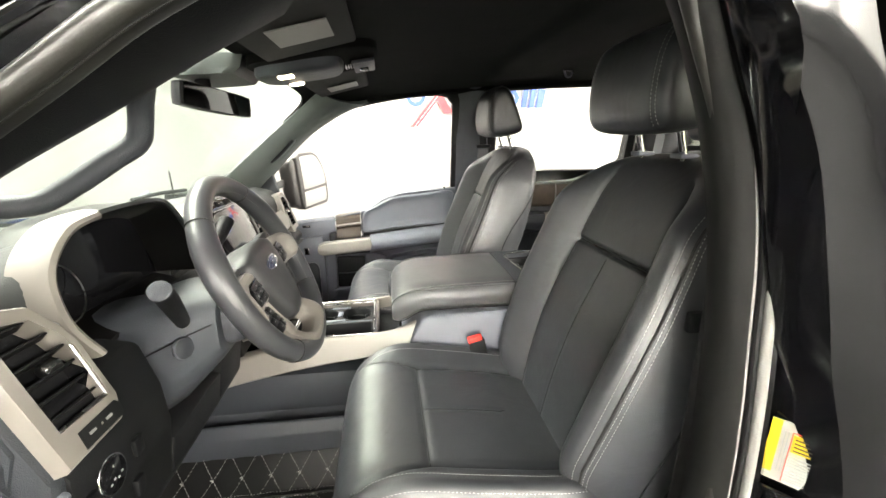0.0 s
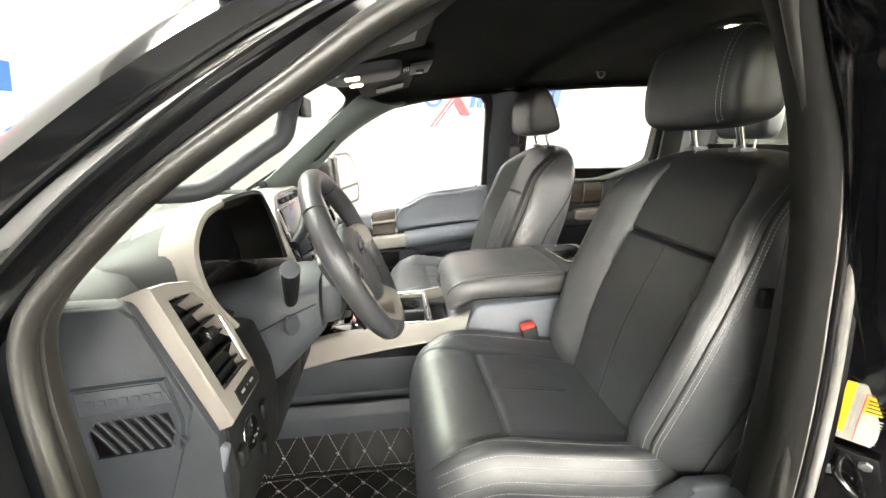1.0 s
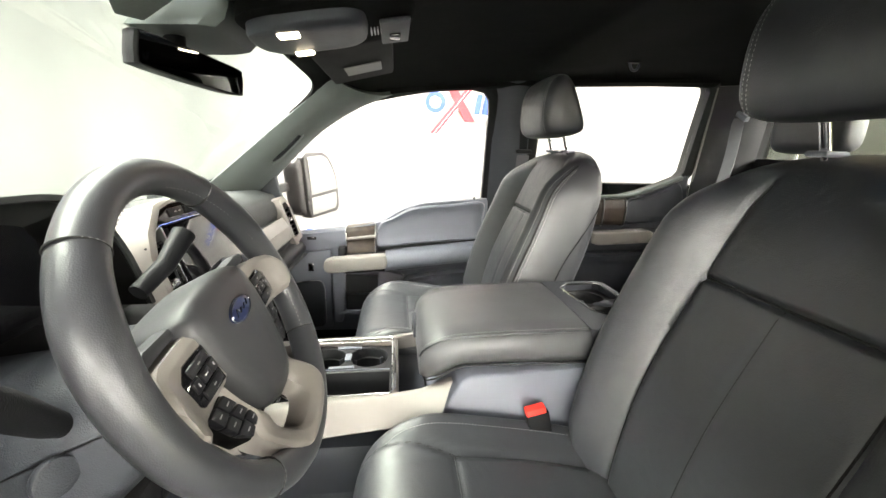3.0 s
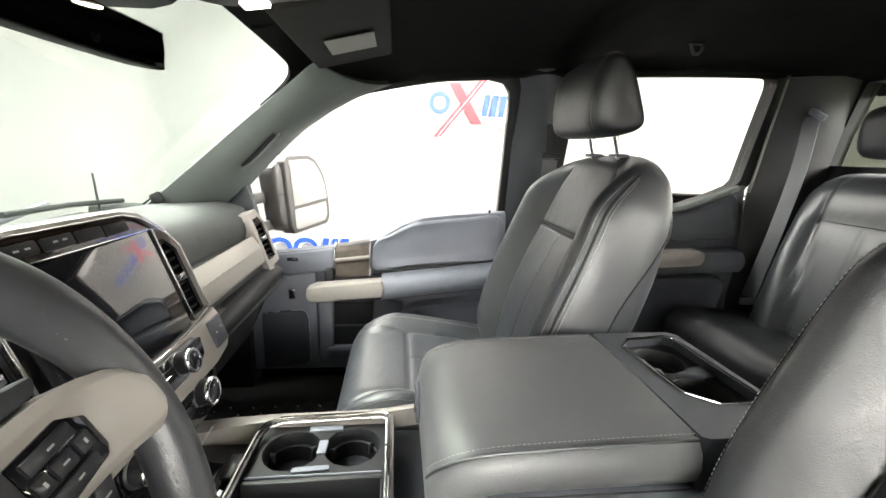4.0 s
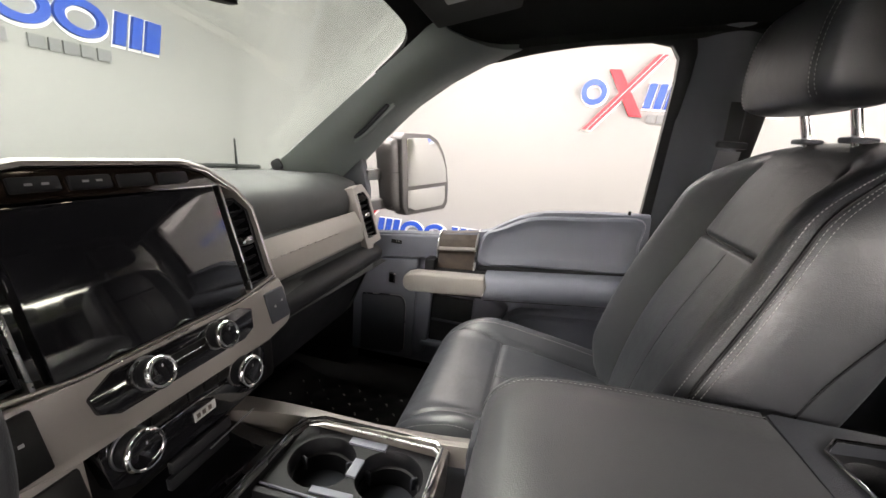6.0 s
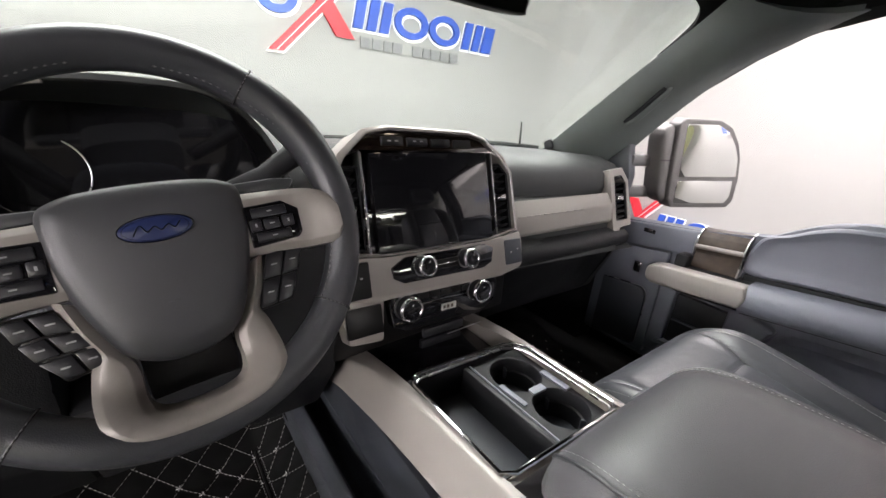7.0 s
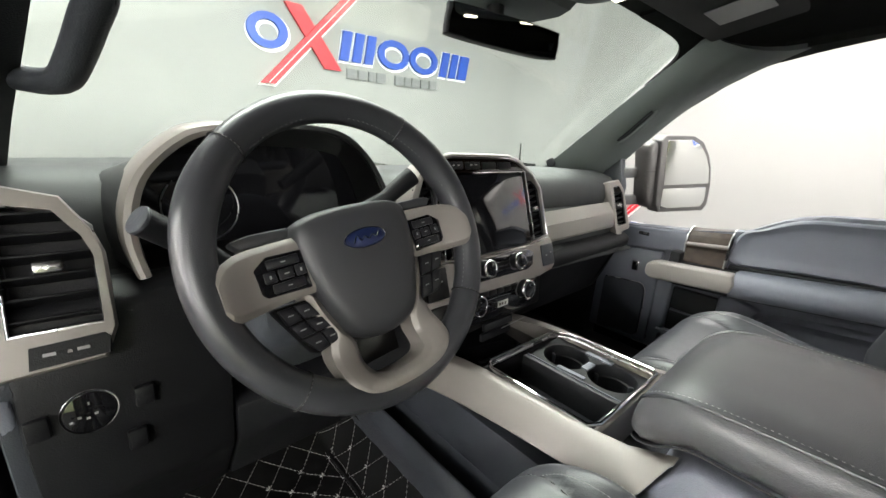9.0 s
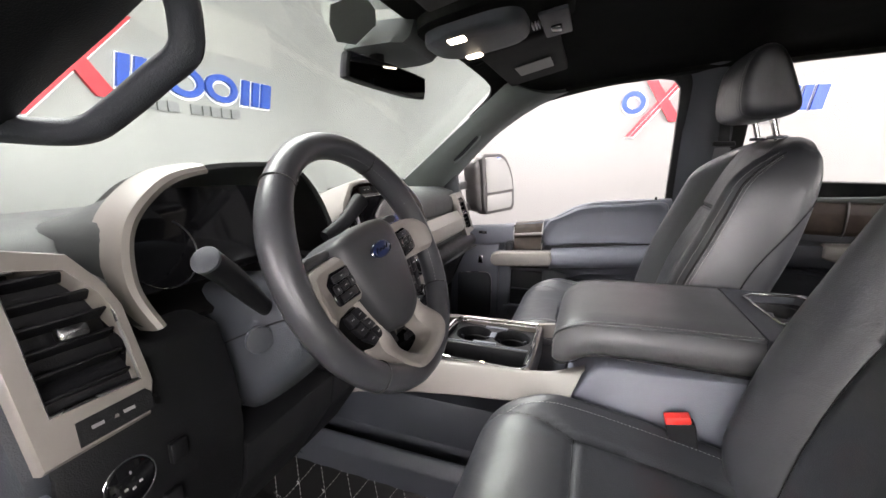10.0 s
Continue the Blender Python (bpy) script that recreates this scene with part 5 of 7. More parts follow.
def seat(name, m, label):
    ob = thing(name, label, "car seat", "front seats")
    nu, nv = 76, 70
    mc = m if m.translation.y < 0 else m @ pose(0, 0, -0.022)
    loops = []
    for i in range(nv + 1):
        v = i / nv
        half, z0, z1 = lerp_table(CUSHION_TABLE, v)
        x = -0.205 + 0.47 * v
        lp = [cushion_point(-1 + 2 * j / nu, v) for j in range(nu + 1)]
        zt = lp[-1].z
        lp += [Vector((x, half * 1.012, zt - 0.014)), Vector((x, half * 0.985, zt - 0.048)), Vector((x, half * 0.92, z0 + 0.02)), Vector((x, half * 0.86, z0)), Vector((x, -half * 0.86, z0)), Vector((x, -half * 0.92, z0 + 0.02)), Vector((x, -half * 0.985, zt - 0.048)), Vector((x, -half * 1.012, zt - 0.014))]
        loops.append([mc @ p for p in lp])
    part("cushion", loft(loops), LEATHER, ob, "black leather seat cushion", sharp=70)
    n = len(BACK_SECTION)
    loops = []
    for v in sorted([i / 84 for i in range(85) if abs(i / 84 - 0.655) > 0.02] + [0.655 + 0.0032 * j for j in range(-6, 7)]):
        lp = [back_point(k, 1, v) for k in range(n)] + [back_point(k, -1, v) for k in range(n - 2, 0, -1)]
        loops.append([m @ p for p in lp])
    part("backrest", loft(loops), LEATHER, ob, "black leather backrest", sharp=70)
    lift = BACK_NORMAL * 0.0014
    k53 = min(range(44), key=lambda k: abs(BACK_SECTION[k][0] - 0.53))
    sunk = BACK_NORMAL * 0.0006
    part("seam", tube([m @ (back_point(k, -1, 0.655) + sunk) for k in range(k53, 0, -1)] + [m @ (back_point(k, 1, 0.655) + sunk) for k in range(k53 + 1)], 0.0017, 6), SEAM, ob, "dark seam across the backrest")
    part("seam", tube([m @ (back_point(0, 1, 0.04 + 0.61 * i / 30) + sunk) for i in range(31)], 0.0008, 6), SEAM, ob)
    for s in (-1, 1):
        part("seam", tube([m @ (back_point(k53, s, 0.04 + 0.85 * i / 50) + sunk) for i in range(51)], 0.0013, 6), SEAM, ob, "dark seam beside the bolster")
        part("seam", tube([mc @ (cushion_point(s * (0.62 if -0.205 + 0.47 * v > -0.04 else 0.62 + 0.25 * ((0.165 - 0.47 * v) / 0.16)), v) + Vector((0, 0, 0.0006))) for v in [0.05 + 0.9 * i / 60 for i in range(61)]], 0.0013, 6), SEAM, ob)
    part("seam", tube([mc @ (cushion_point(-0.62 + 1.24 * i / 40, (-0.042 + 0.205) / 0.47) + Vector((0, 0, 0.0006))) for i in range(41)], 0.0015, 6), SEAM, ob, "dark seam across the cushion")
    part("seam", tube([mc @ (cushion_point(0.0, 0.36 + 0.34 * i / 20) + Vector((0, 0, 0.0006))) for i in range(21)], 0.0009, 6), SEAM, ob)
    for s in (-1, 1):
        part("welt", tube([m @ (back_point(39, s, v / 70) + lift * 0.4) for v in range(4, 66)], 0.0021, 6), SEAM, ob, "dark welt along the bolster")
        for k in (37, 40, 41):
            st = stitch([m @ (back_point(k, s, v / 70) + lift + Vector((0, s * 0.0012, 0))) for v in range(5, 65)])
            tagged(part("stitching", st, THREAD, ob, "pale grey seam stitching"), kind="stuff")
        # seam of the side panel
        seam = []
        for i in range(40):
            v = 0.10 + 0.70 * i / 39
            kf = 52 + 14 * max(0, (v - 0.45) / 0.35) ** 2.2
            k0 = int(kf)
            p = back_point(k0, s, v).lerp(back_point(k0 + 1, s, v), kf - k0)
            seam.append(m @ (p + Vector((0, s * 0.0004, 0))))
        part("side_seam", tube(seam, 0.0016, 6), PLASTIC_DARK, ob)
        # double seam round the cushion's outer border
        for dz, e in ((-0.016, 1.0105), (-0.040, 0.9915)):
            line = []
            for v in range(2, 62):
                half, z0, z1 = lerp_table(CUSHION_TABLE, v / 70)
                q = cushion_point(s, v / 70)
                line.append(mc @ Vector((q.x, s * (half * e + 0.0015), q.z + dz)))
            tagged(part("stitching", stitch(line), THREAD, ob, "pale grey seam stitching"), kind="stuff")
        for e, dy in ((0.928, 0.0), (0.962, 0.0008), (0.998, 0.001)):
            tagged(part("stitching", stitch([mc @ (cushion_point(s * e, v / 60) + Vector((0, s * dy, 0.0016))) for v in range(4, 52)], None, 0.0045, 0.0018, 0.0006), THREAD, ob, "pale grey seam stitching"), kind="stuff")
        tagged(part("stitching", stitch([mc @ (cushion_point(s * 0.80, v / 60) + Vector((0, 0, 0.0014))) for v in range(5, 52)]), THREAD, ob, "pale grey seam stitching"), kind="stuff")
    hr = new("headrest")
    hr.parent = ob
    mh = m @ pose(0, 0.016 if m.translation.y < 0 else 0.0, 0)
    loops = [[mh @ head_point(p, math.sin(math.pi / 2 * (-1 + 2 * k / 48)) if abs(-1 + 2 * k / 48) < 1 else -1 + 2 * k / 48) for p in HEAD_SECTION] for k in range(49)]
    part("pad", loft(loops), LEATHER, hr, "black leather headrest pad", sharp=70)
    for s in (-1, 1):
        for u in (0.765, 0.835):
            cen = Vector((0.36, s * 0.122 * u, 1.797))
            tagged(part("stitching", stitch([mh @ (cen + (head_point(p, s * u) - cen) * 1.012) for p in HEAD_SECTION[0:30]]), THREAD, hr, "pale grey seam stitching"), kind="stuff")
        part("post", tube([mh @ Vector((0.412, s * 0.058, 1.65)), mh @ Vector((0.385, s * 0.058, 1.735))], 0.0065, 12), CHROME, hr, "chrome post")
        part("sleeve", box(mh @ Vector((0.405, s * 0.058, 1.675)), (0.034, 0.030, 0.008), 0.003), PLASTIC_GREY, hr)
    s = 1 if m.translation.y > 0 else -1
    y = m.translation.y
    part("side_shield", prism([(-0.16, 0.96), (-0.18, 1.03), (-0.05, 1.07), (0.10, 1.085), (0.16, 1.11), (0.225, 1.165), (0.30, 1.16), (0.36, 1.10), (0.34, 0.96)], y + s * 0.232, y + s * 0.262, "y", 0.01, 3), PLASTIC, ob)
    part("pedestal", box(m @ Vector((0.03, 0, 0.95)), (0.40, 0.36, 0.12), 0.02), PLASTIC_DARK, ob)
    return ob


seat("driver_seat", pose(0.0, -0.393, 0), "black leather bucket seat with pale double stitching")
seat("passenger_seat", pose(-0.055, 0.41, -0.004), "black leather bucket seat with pale stitching beside the closed door")

# rear bench
bench = thing("rear_bench", "black leather rear bench seat", "car seat")
loops = []
for k in range(61):
    u = -1 + 2 * k / 60
    y = 0.70 * u
    g = sum(groove(y - c, 0.008, 0.012) for c in (-0.22, 0.22)) + sum(groove(y - c, 0.006, 0.006) for c in (-0.56, -0.32, 0.32, 0.56))
    loops.append([(0.81, y, 1.06), (0.785 - g, y, 1.10), (0.792 - g, y, 1.145 + g), (0.82, y, 1.175 + g), (0.87, y, 1.186 + g), (1.0, y, 1.175 + g), (1.10, y, 1.16 + g), (1.20, y, 1.15), (1.20, y, 0.98), (0.85, y, 0.98)])
part("cushion", loft(loops), LEATHER, bench, "black leather bench cushion", sharp=60)
BENCH_BACK = [(1.055, 1.12), (1.068, 1.18), (1.082, 1.25), (1.103, 1.34), (1.122, 1.42), (1.140, 1.49), (1.1435, 1.510), (1.150, 1.53), (1.165, 1.585), (1.182, 1.615), (1.205, 1.638), (1.235, 1.652)]


def bench_seam(z):
    """How far from its middle a backrest's panel ends, as a share of the half width."""
    return 0.30 + 0.32 * ease((z - 1.14) / 0.36)


def bench_point(mid_y, half, u, x, z):
    e = abs(u)
    d = 0.020 * (1 - e ** 6) * min(1, (1.66 - z) / 0.05)
    k = (e - bench_seam(z))
    d += 0.034 * ease(k / 0.22) * (1 - e ** 8) * ease((1.62 - z) / 0.2) + groove(k * half, 0.006, 0.009)
    if k < 0:
        d += groove(z - 1.510, 0.006, 0.007) + (groove(u * half, 0.005, 0.004) if z < 1.5 else 0)
    return Vector((x - d, mid_y + half * u, z - 0.03 * e ** 6 * ease((z - 1.5) / 0.15)))


for y0, y1 in ((-0.655, -0.222), (-0.215, 0.215), (0.222, 0.655)):
    mid_y, half = (y0 + y1) / 2, (y1 - y0) / 2
    loops = []
    for k in range(57):
        u = -1 + 2 * k / 56
        loops.append([bench_point(mid_y, half, u, x, z) for x, z in BENCH_BACK] + [Vector((1.270, mid_y + half * u, 1.63)), Vector((1.268, mid_y + half * u, 1.12))])
    part("backrest", loft(loops), LEATHER, bench, "black leather bench backrest", sharp=60)
    if mid_y:
        for s in (-1, 1):
            line = [bench_point(mid_y, half, s * bench_seam(z), x, z) + Vector((-0.001, 0, 0)) for x, z in BENCH_BACK[1:10]]
            part("seam", tube(smooth_path(line, 4), 0.0018, 6), SEAM, bench, "dark seam beside the bolster")
            tagged(part("stitching", stitch([p + Vector((-0.002, s * 0.006, 0)) for p in smooth_path(line, 4)]), THREAD, bench, "pale grey seam stitching"), kind="stuff")
        part("seam", tube([bench_point(mid_y, half, -0.6 + 0.1 * k, 1.1435, 1.510) + Vector((-0.001, 0, 0)) for k in range(13)], 0.0018, 6), SEAM, bench, "dark seam across the backrest")
for y in (-0.45, 0.0, 0.45):
    loops = []
    for k in range(29):
        u = math.sin(math.pi / 2 * (-1 + k / 14))
        f = max(1e-5, 1 - abs(u) ** 6) ** (1 / 6)
        cen = Vector((1.232, y + 0.130 * u, 1.765))
        loops.append([cen + Vector((0.045 * f * spow(math.cos(a), 0.7), 0, 0.075 * f * spow(math.sin(a), 0.7))) for a in [2 * math.pi * j / 20 for j in range(20)]])
    h = part("headrest", loft(loops), LEATHER, bench, sharp=70)
    for s in (-1, 1):
        part("post", tube([(1.24, y + s * 0.05, 1.63), (1.238, y + s * 0.05, 1.70)], 0.006, 10), CHROME, h)

# ---- centre console ----
console = thing("center_console", "slate centre console with champagne side rails and a padded lid", "console")
part("base", prism([(-0.064, 1.190), (-0.020, 1.266), (-0.002, 1.276), (0.20, 1.286), (0.372, 1.286), (0.378, 0.90), (-0.055, 0.90)], -0.157, 0.157, "y", 0.007, 3), PLASTIC_GREY, console)
part("tunnel", prism([(-0.235, 0.90), (-0.228, 1.03), (-0.216, 1.058), (-0.208, 1.058), (-0.203, 0.99), (-0.170, 0.985), (-0.160, 1.10), (0.160, 1.10), (0.170, 0.985), (0.203, 0.99), (0.208, 1.058), (0.216, 1.058), (0.228, 1.03), (0.235, 0.90)], -0.66, -0.061, "x", 0.004), PLASTIC, console)
part("pocket_wall", box((-0.36, 0, 1.065), (0.58, 0.328, 0.17), 0.004), PLASTIC_BLUE, console)
# side rails: a narrow upper facet, a crease, and a broad leaning face
RAIL = [(-0.530, 0.160, 1.172, 1.118), (-0.470, 0.155, 1.188, 1.136), (-0.400, 0.144, 1.202, 1.151), (-0.340, 0.137, 1.210, 1.163), (-0.250, 0.131, 1.2155, 1.176), (-0.150, 0.128, 1.219, 1.187), (-0.090, 0.129, 1.228, 1.196), (-0.052, 0.135, 1.252, 1.210)]
for s in (-1, 1):
    lp = []
    for x, yc, zc, zl in RAIL:
        k = 0.020 if x > -0.06 else 0.0
        lp.append([(x + k, s * 0.116, zc + 0.002), (x + k, s * (yc - 0.004), zc + 0.003), (x + k, s * yc, zc + 0.001), (x + k * 0.8, s * (yc + 0.004), zc - 0.003), (x, s * 0.168, zl + 0.007), (x - k * 0.2, s * 0.171, zl + 0.002), (x - k * 0.2, s * 0.169, zl - 0.001), (x, s * 0.116, zl)])
    part("side_rail", loft([[Vector(p) for p in q] for q in lp]), CHAMPAGNE, console, "champagne side rail")
# tray with a bin and two cup wells
tray = bmesh.new()
box((-0.24, -0.059, 1.125), (0.205, 0.112, 0.02), bm=tray)
box((-0.24, -0.1135, 1.170), (0.205, 0.003, 0.085), bm=tray)
box((-0.1465, -0.059, 1.170), (0.003, 0.112, 0.085), bm=tray)
part("bin_floor", tray, PLASTIC_DARK, console)
part("bin_insert", prism([(-0.235, -0.108), (-0.152, -0.108), (-0.152, -0.012), (-0.235, -0.012), (-0.248, -0.06)], 1.136, 1.142, "z", 0.002), MAT_LEATHER, console, "ribbed rubber pad in the bin")
part("tray_back", box((-0.136, 0.0, 1.18), (0.012, 0.24, 0.076), 0.003), CHAMPAGNE, console)
part("tray_front", box((-0.349, 0.0, 1.178), (0.008, 0.23, 0.066), 0.003), PLASTIC_DARK, console)


def plate_with_wells(name, cells, z, wells, r, depth, material, parent):
    """A flat deck of rectangular cells with a round, slightly tapered well let into each."""
    bm = bmesh.new()
    n = 36
    for (x0, x1, y0, y1), (cx, cy) in zip(cells, wells):
        out, inn = [], []
        for k in range(n):
            t = 2 * math.pi * (k + 0.5) / n
            c, q = math.cos(t), math.sin(t)
            f = min((x1 - cx) / c if c > 0 else (x0 - cx) / c, (y1 - cy) / q if q > 0 else (y0 - cy) / q)
            out.append(Vector((cx + c * f, cy + q * f, z)))
            inn.append(Vector((cx + c * r, cy + q * r, z)))
        cen = Vector((cx, cy, 0))

        def ring_at(f, dz):
            return [Vector((cx + (p.x - cx) * f, cy + (p.y - cy) * f, z + dz)) for p in inn]
        loft([out, ring_at(1.04, 0), ring_at(1.0, -0.002), ring_at(0.97, -0.022), ring_at(0.90, -0.024), ring_at(0.86, -depth), ring_at(0.05, -depth)], True, False, bm)
    return part(name, bm, material, parent)


plate_with_wells("cup_deck", [(-0.342, -0.243, -0.002, 0.118), (-0.243, -0.144, -0.002, 0.118)], 1.200, [(-0.288, 0.060), (-0.196, 0.064)], 0.0425, 0.065, PLASTIC_DARK, console)
part("bin_wall", prism([(-0.342, 1.137), (-0.342, 1.203), (-0.146, 1.206), (-0.146, 1.137)], -0.010, -0.001, "y", 0.0025), TRIM_DARK, console)
part("bin_wall_line", tube([(-0.340, 0.003, 1.2025), (-0.146, 0.003, 1.2035)], 0.0016, 6), PLASTIC_GREY, console)
rim_path = [Vector(p) for p in ((-0.346, -0.100, 1.2215), (-0.347, 0.0, 1.219), (-0.346, 0.080, 1.217), (-0.338, 0.106, 1.216), (-0.318, 0.1175, 1.216), (-0.24, 0.120, 1.217), (-0.150, 0.120, 1.219), (-0.139, 0.110, 1.220), (-0.138, 0.0, 1.222), (-0.138, -0.100, 1.224), (-0.148, -0.1165, 1.2235), (-0.24, -0.1175, 1.2225), (-0.330, -0.1165, 1.2215), (-0.342, -0.110, 1.2215))]
part("rim", tube(rim_path, 0.0030, 8, True, 1.2), CHROME, console, "chrome rim of the tray")
part("rim_step", tube([p + Vector((0, 0, -0.006)) + (Vector((-0.24, 0, 0)) - Vector((p.x, p.y, 0))) * 0.03 for p in rim_path], 0.0024, 8, True), SATIN_CHROME, console)
part("phone_tray", box((-0.43, 0.0, 1.165), (0.16, 0.225, 0.02), 0.004), GLOSS, console, "glossy black phone tray")
part("tray_tab", box((-0.375, 0.05, 1.183), (0.020, 0.05, 0.006), 0.002), LINING, console)
for x, y, w, d, a in ((-0.252, 0.0165, 0.054, 0.010, 3), (-0.243, 0.1065, 0.054, 0.013, 2), (-0.242, 0.062, 0.014, 0.030, 0)):
    part("cup_clip", box((x, y, 1.2005), (w, d, 0.005), 0.0015, 2, Matrix.Rotation(radians(a), 4, "Z")), PLASTIC_GREY, console, "grey sprung cup clip")
for cx, cy in ((-0.288, 0.060), (-0.196, 0.064)):
    for a in (40, 160, 280):
        part("cup_fin", box((cx + 0.036 * math.cos(radians(a)), cy + 0.036 * math.sin(radians(a)), 1.176), (0.010, 0.004, 0.020), 0.0015, 1, Matrix.Rotation(radians(a), 4, "Z")), PLASTIC, console)
# padded lid: a flat top panel, a welted edge and swelling sides
LID = [(-0.0920, 0.100, 1.268), (-0.0915, 0.112, 1.296), (-0.086, 0.122, 1.312), (-0.076, 0.129, 1.3235), (-0.055, 0.1345, 1.3365), (-0.02, 0.1375, 1.3445), (0.05, 0.139, 1.349), (0.14, 0.1395, 1.3515), (0.219, 0.1395, 1.353)]
lid = []
for x, hw, zz in LID:
    z0 = 1.255 + 0.033 * ease((x + 0.085) / 0.08)
    side_loop = [(hw - 0.006, z0), (hw + 0.007, z0 + (zz - z0) * 0.22), (hw + 0.0115, z0 + (zz - z0) * 0.5), (hw + 0.008, z0 + (zz - z0) * 0.78), (hw + 0.001, zz - 0.004), (hw - 0.003, zz - 0.0005), (hw - 0.008, zz - 0.0022), (hw - 0.014, zz + 0.0005), (hw * 0.6, zz + 0.003), (0.0, zz + 0.0038)]
    lid.append([(x, -y, z) for y, z in side_loop] + [(x, y, z) for y, z in side_loop[-2::-1]])
part("lid", loft([[Vector(p) for p in q] for q in lid]), LID_LEATHER, console, "padded black leather lid", 50)
for s in (-1, 1):
    edge = smooth_path([(x, s * (hw - 0.0008), z - 0.0015) for x, hw, z in LID[1:]], 4)
    part("lid_welt", tube(edge, 0.0021, 8), LEATHER, console)
    tagged(part("stitching", stitch([p + Vector((0, -s * 0.0085, 0.0020)) for p in edge], None, 0.0040, 0.0018, 0.00045), THREAD, console, "pale grey stitching"), kind="stuff")
    part("lid_crease", tube(smooth_path([(x, s * (hw + 0.0075), 1.255 + 0.033 * ease((x + 0.085) / 0.08) + 0.004) for x, hw, z in LID[2:]], 4), 0.0012, 6), SEAM, console)
part("lid_latch", prism([(0.028, 1.262), (0.034, 1.296), (0.040, 1.302), (0.082, 1.302), (0.088, 1.296), (0.094, 1.262)], -0.0975, -0.086, "x", 0.003, 2), PLASTIC, console, "grey lid latch")
part("latch_mouth", box((-0.0975, 0.061, 1.276), (0.004, 0.036, 0.012), 0.002), PLASTIC_DARK, console)
part("lid_seam", box((0.2205, 0.0, 1.320), (0.002, 0.27, 0.066)), SEAM, console)
DECK = [(0.222, 0.138), (0.230, 0.143), (0.372, 0.143), (0.384, 0.132), (0.384, -0.132), (0.372, -0.143), (0.230, -0.143), (0.222, -0.138)]
HOLE = [(0.254, 0.088), (0.276, 0.112), (0.350, 0.122), (0.364, 0.112), (0.368, -0.064), (0.360, -0.078), (0.296, -0.078), (0.266, -0.052)]
loops = [[(x, y, z) for x, y in pts] for pts, z in ((HOLE, 1.300), ([(x * 0.985 + 0.0045, y * 1.01) for x, y in DECK], 1.284), (DECK, 1.300), (DECK, 1.349), ([(0.303 + (x - 0.303) * 0.975, y * 0.985) for x, y in DECK], 1.3535), (HOLE, 1.3535), (HOLE, 1.300))]
part("rear_shell", weld(loft([[Vector(p) for p in lp] for lp in loops], True, False)), PLASTIC, console, "charcoal rear deck of the console")
plate_with_wells("rear_cup_tray", [(0.252, 0.370, 0.020, 0.124), (0.252, 0.370, -0.080, 0.020)], 1.338, [(0.307, 0.066), (0.315, -0.028)], 0.0395, 0.06, PLASTIC_DARK, console)
part("rear_cup_rim", tube([Vector((x, y, 1.3545)) for x, y in HOLE], 0.0023, 8, True), CHROME, console, "chrome rim of the rear cup holder")
part("cup_neck", prism([(0.300, 0.016), (0.340, 0.004), (0.366, 0.010), (0.366, 0.040), (0.344, 0.030), (0.330, 0.022)], 1.337, 1.346, "z", 0.003), PLASTIC, console)
part("cup_neck", prism([(0.262, 0.000), (0.280, 0.012), (0.284, 0.026), (0.262, 0.036)], 1.337, 1.347, "z", 0.003), PLASTIC, console)

# ---- passenger doors ----
SILL_LINE = [(-0.62, 1.325), (-0.536, 1.334), (-0.331, 1.357), (-0.222, 1.369), (-0.185, 1.386), (-0.147, 1.411), (-0.110, 1.433), (-0.08, 1.447), (-0.04, 1.457), (0.005, 1.463), (0.11, 1.473), (0.232, 1.483)]


def sheared(bm, slope, x0):
    """Lets a part rise towards the rear of the cab."""
    for v in bm.verts:
        v.co.z += slope * (v.co.x - x0)
    return bm


def pillow(outline, y, swell, depth, bm=None):
    """A padded panel on a door: a rounded raised border round a dished middle. Outline of (x, z)."""
    cx = sum(p[0] for p in outline) / len(outline)
    cz = sum(p[1] for p in outline) / len(outline)
    line = [tuple(p)[:2] for p in smooth_path([(x, z, 0) for x, z in outline], 5, True)]
    loops = [[(cx + (x - cx) * f, y + d, cz + (z - cz) * g) for x, z in line] for f, g, d in ((1.0, 1.0, 0.012), (0.998, 0.99, 0.0), (0.985, 0.955, -swell * 0.7), (0.955, 0.885, -swell), (0.915, 0.80, -swell * 0.75), (0.86, 0.68, -swell * 0.75 + depth * 0.7), (0.78, 0.55, -swell * 0.75 + depth), (0.4, 0.28, -swell * 0.75 + depth), (0.02, 0.02, -swell * 0.75 + depth))]
    return loft([[Vector(p) for p in lp] for lp in loops], True, True, bm)


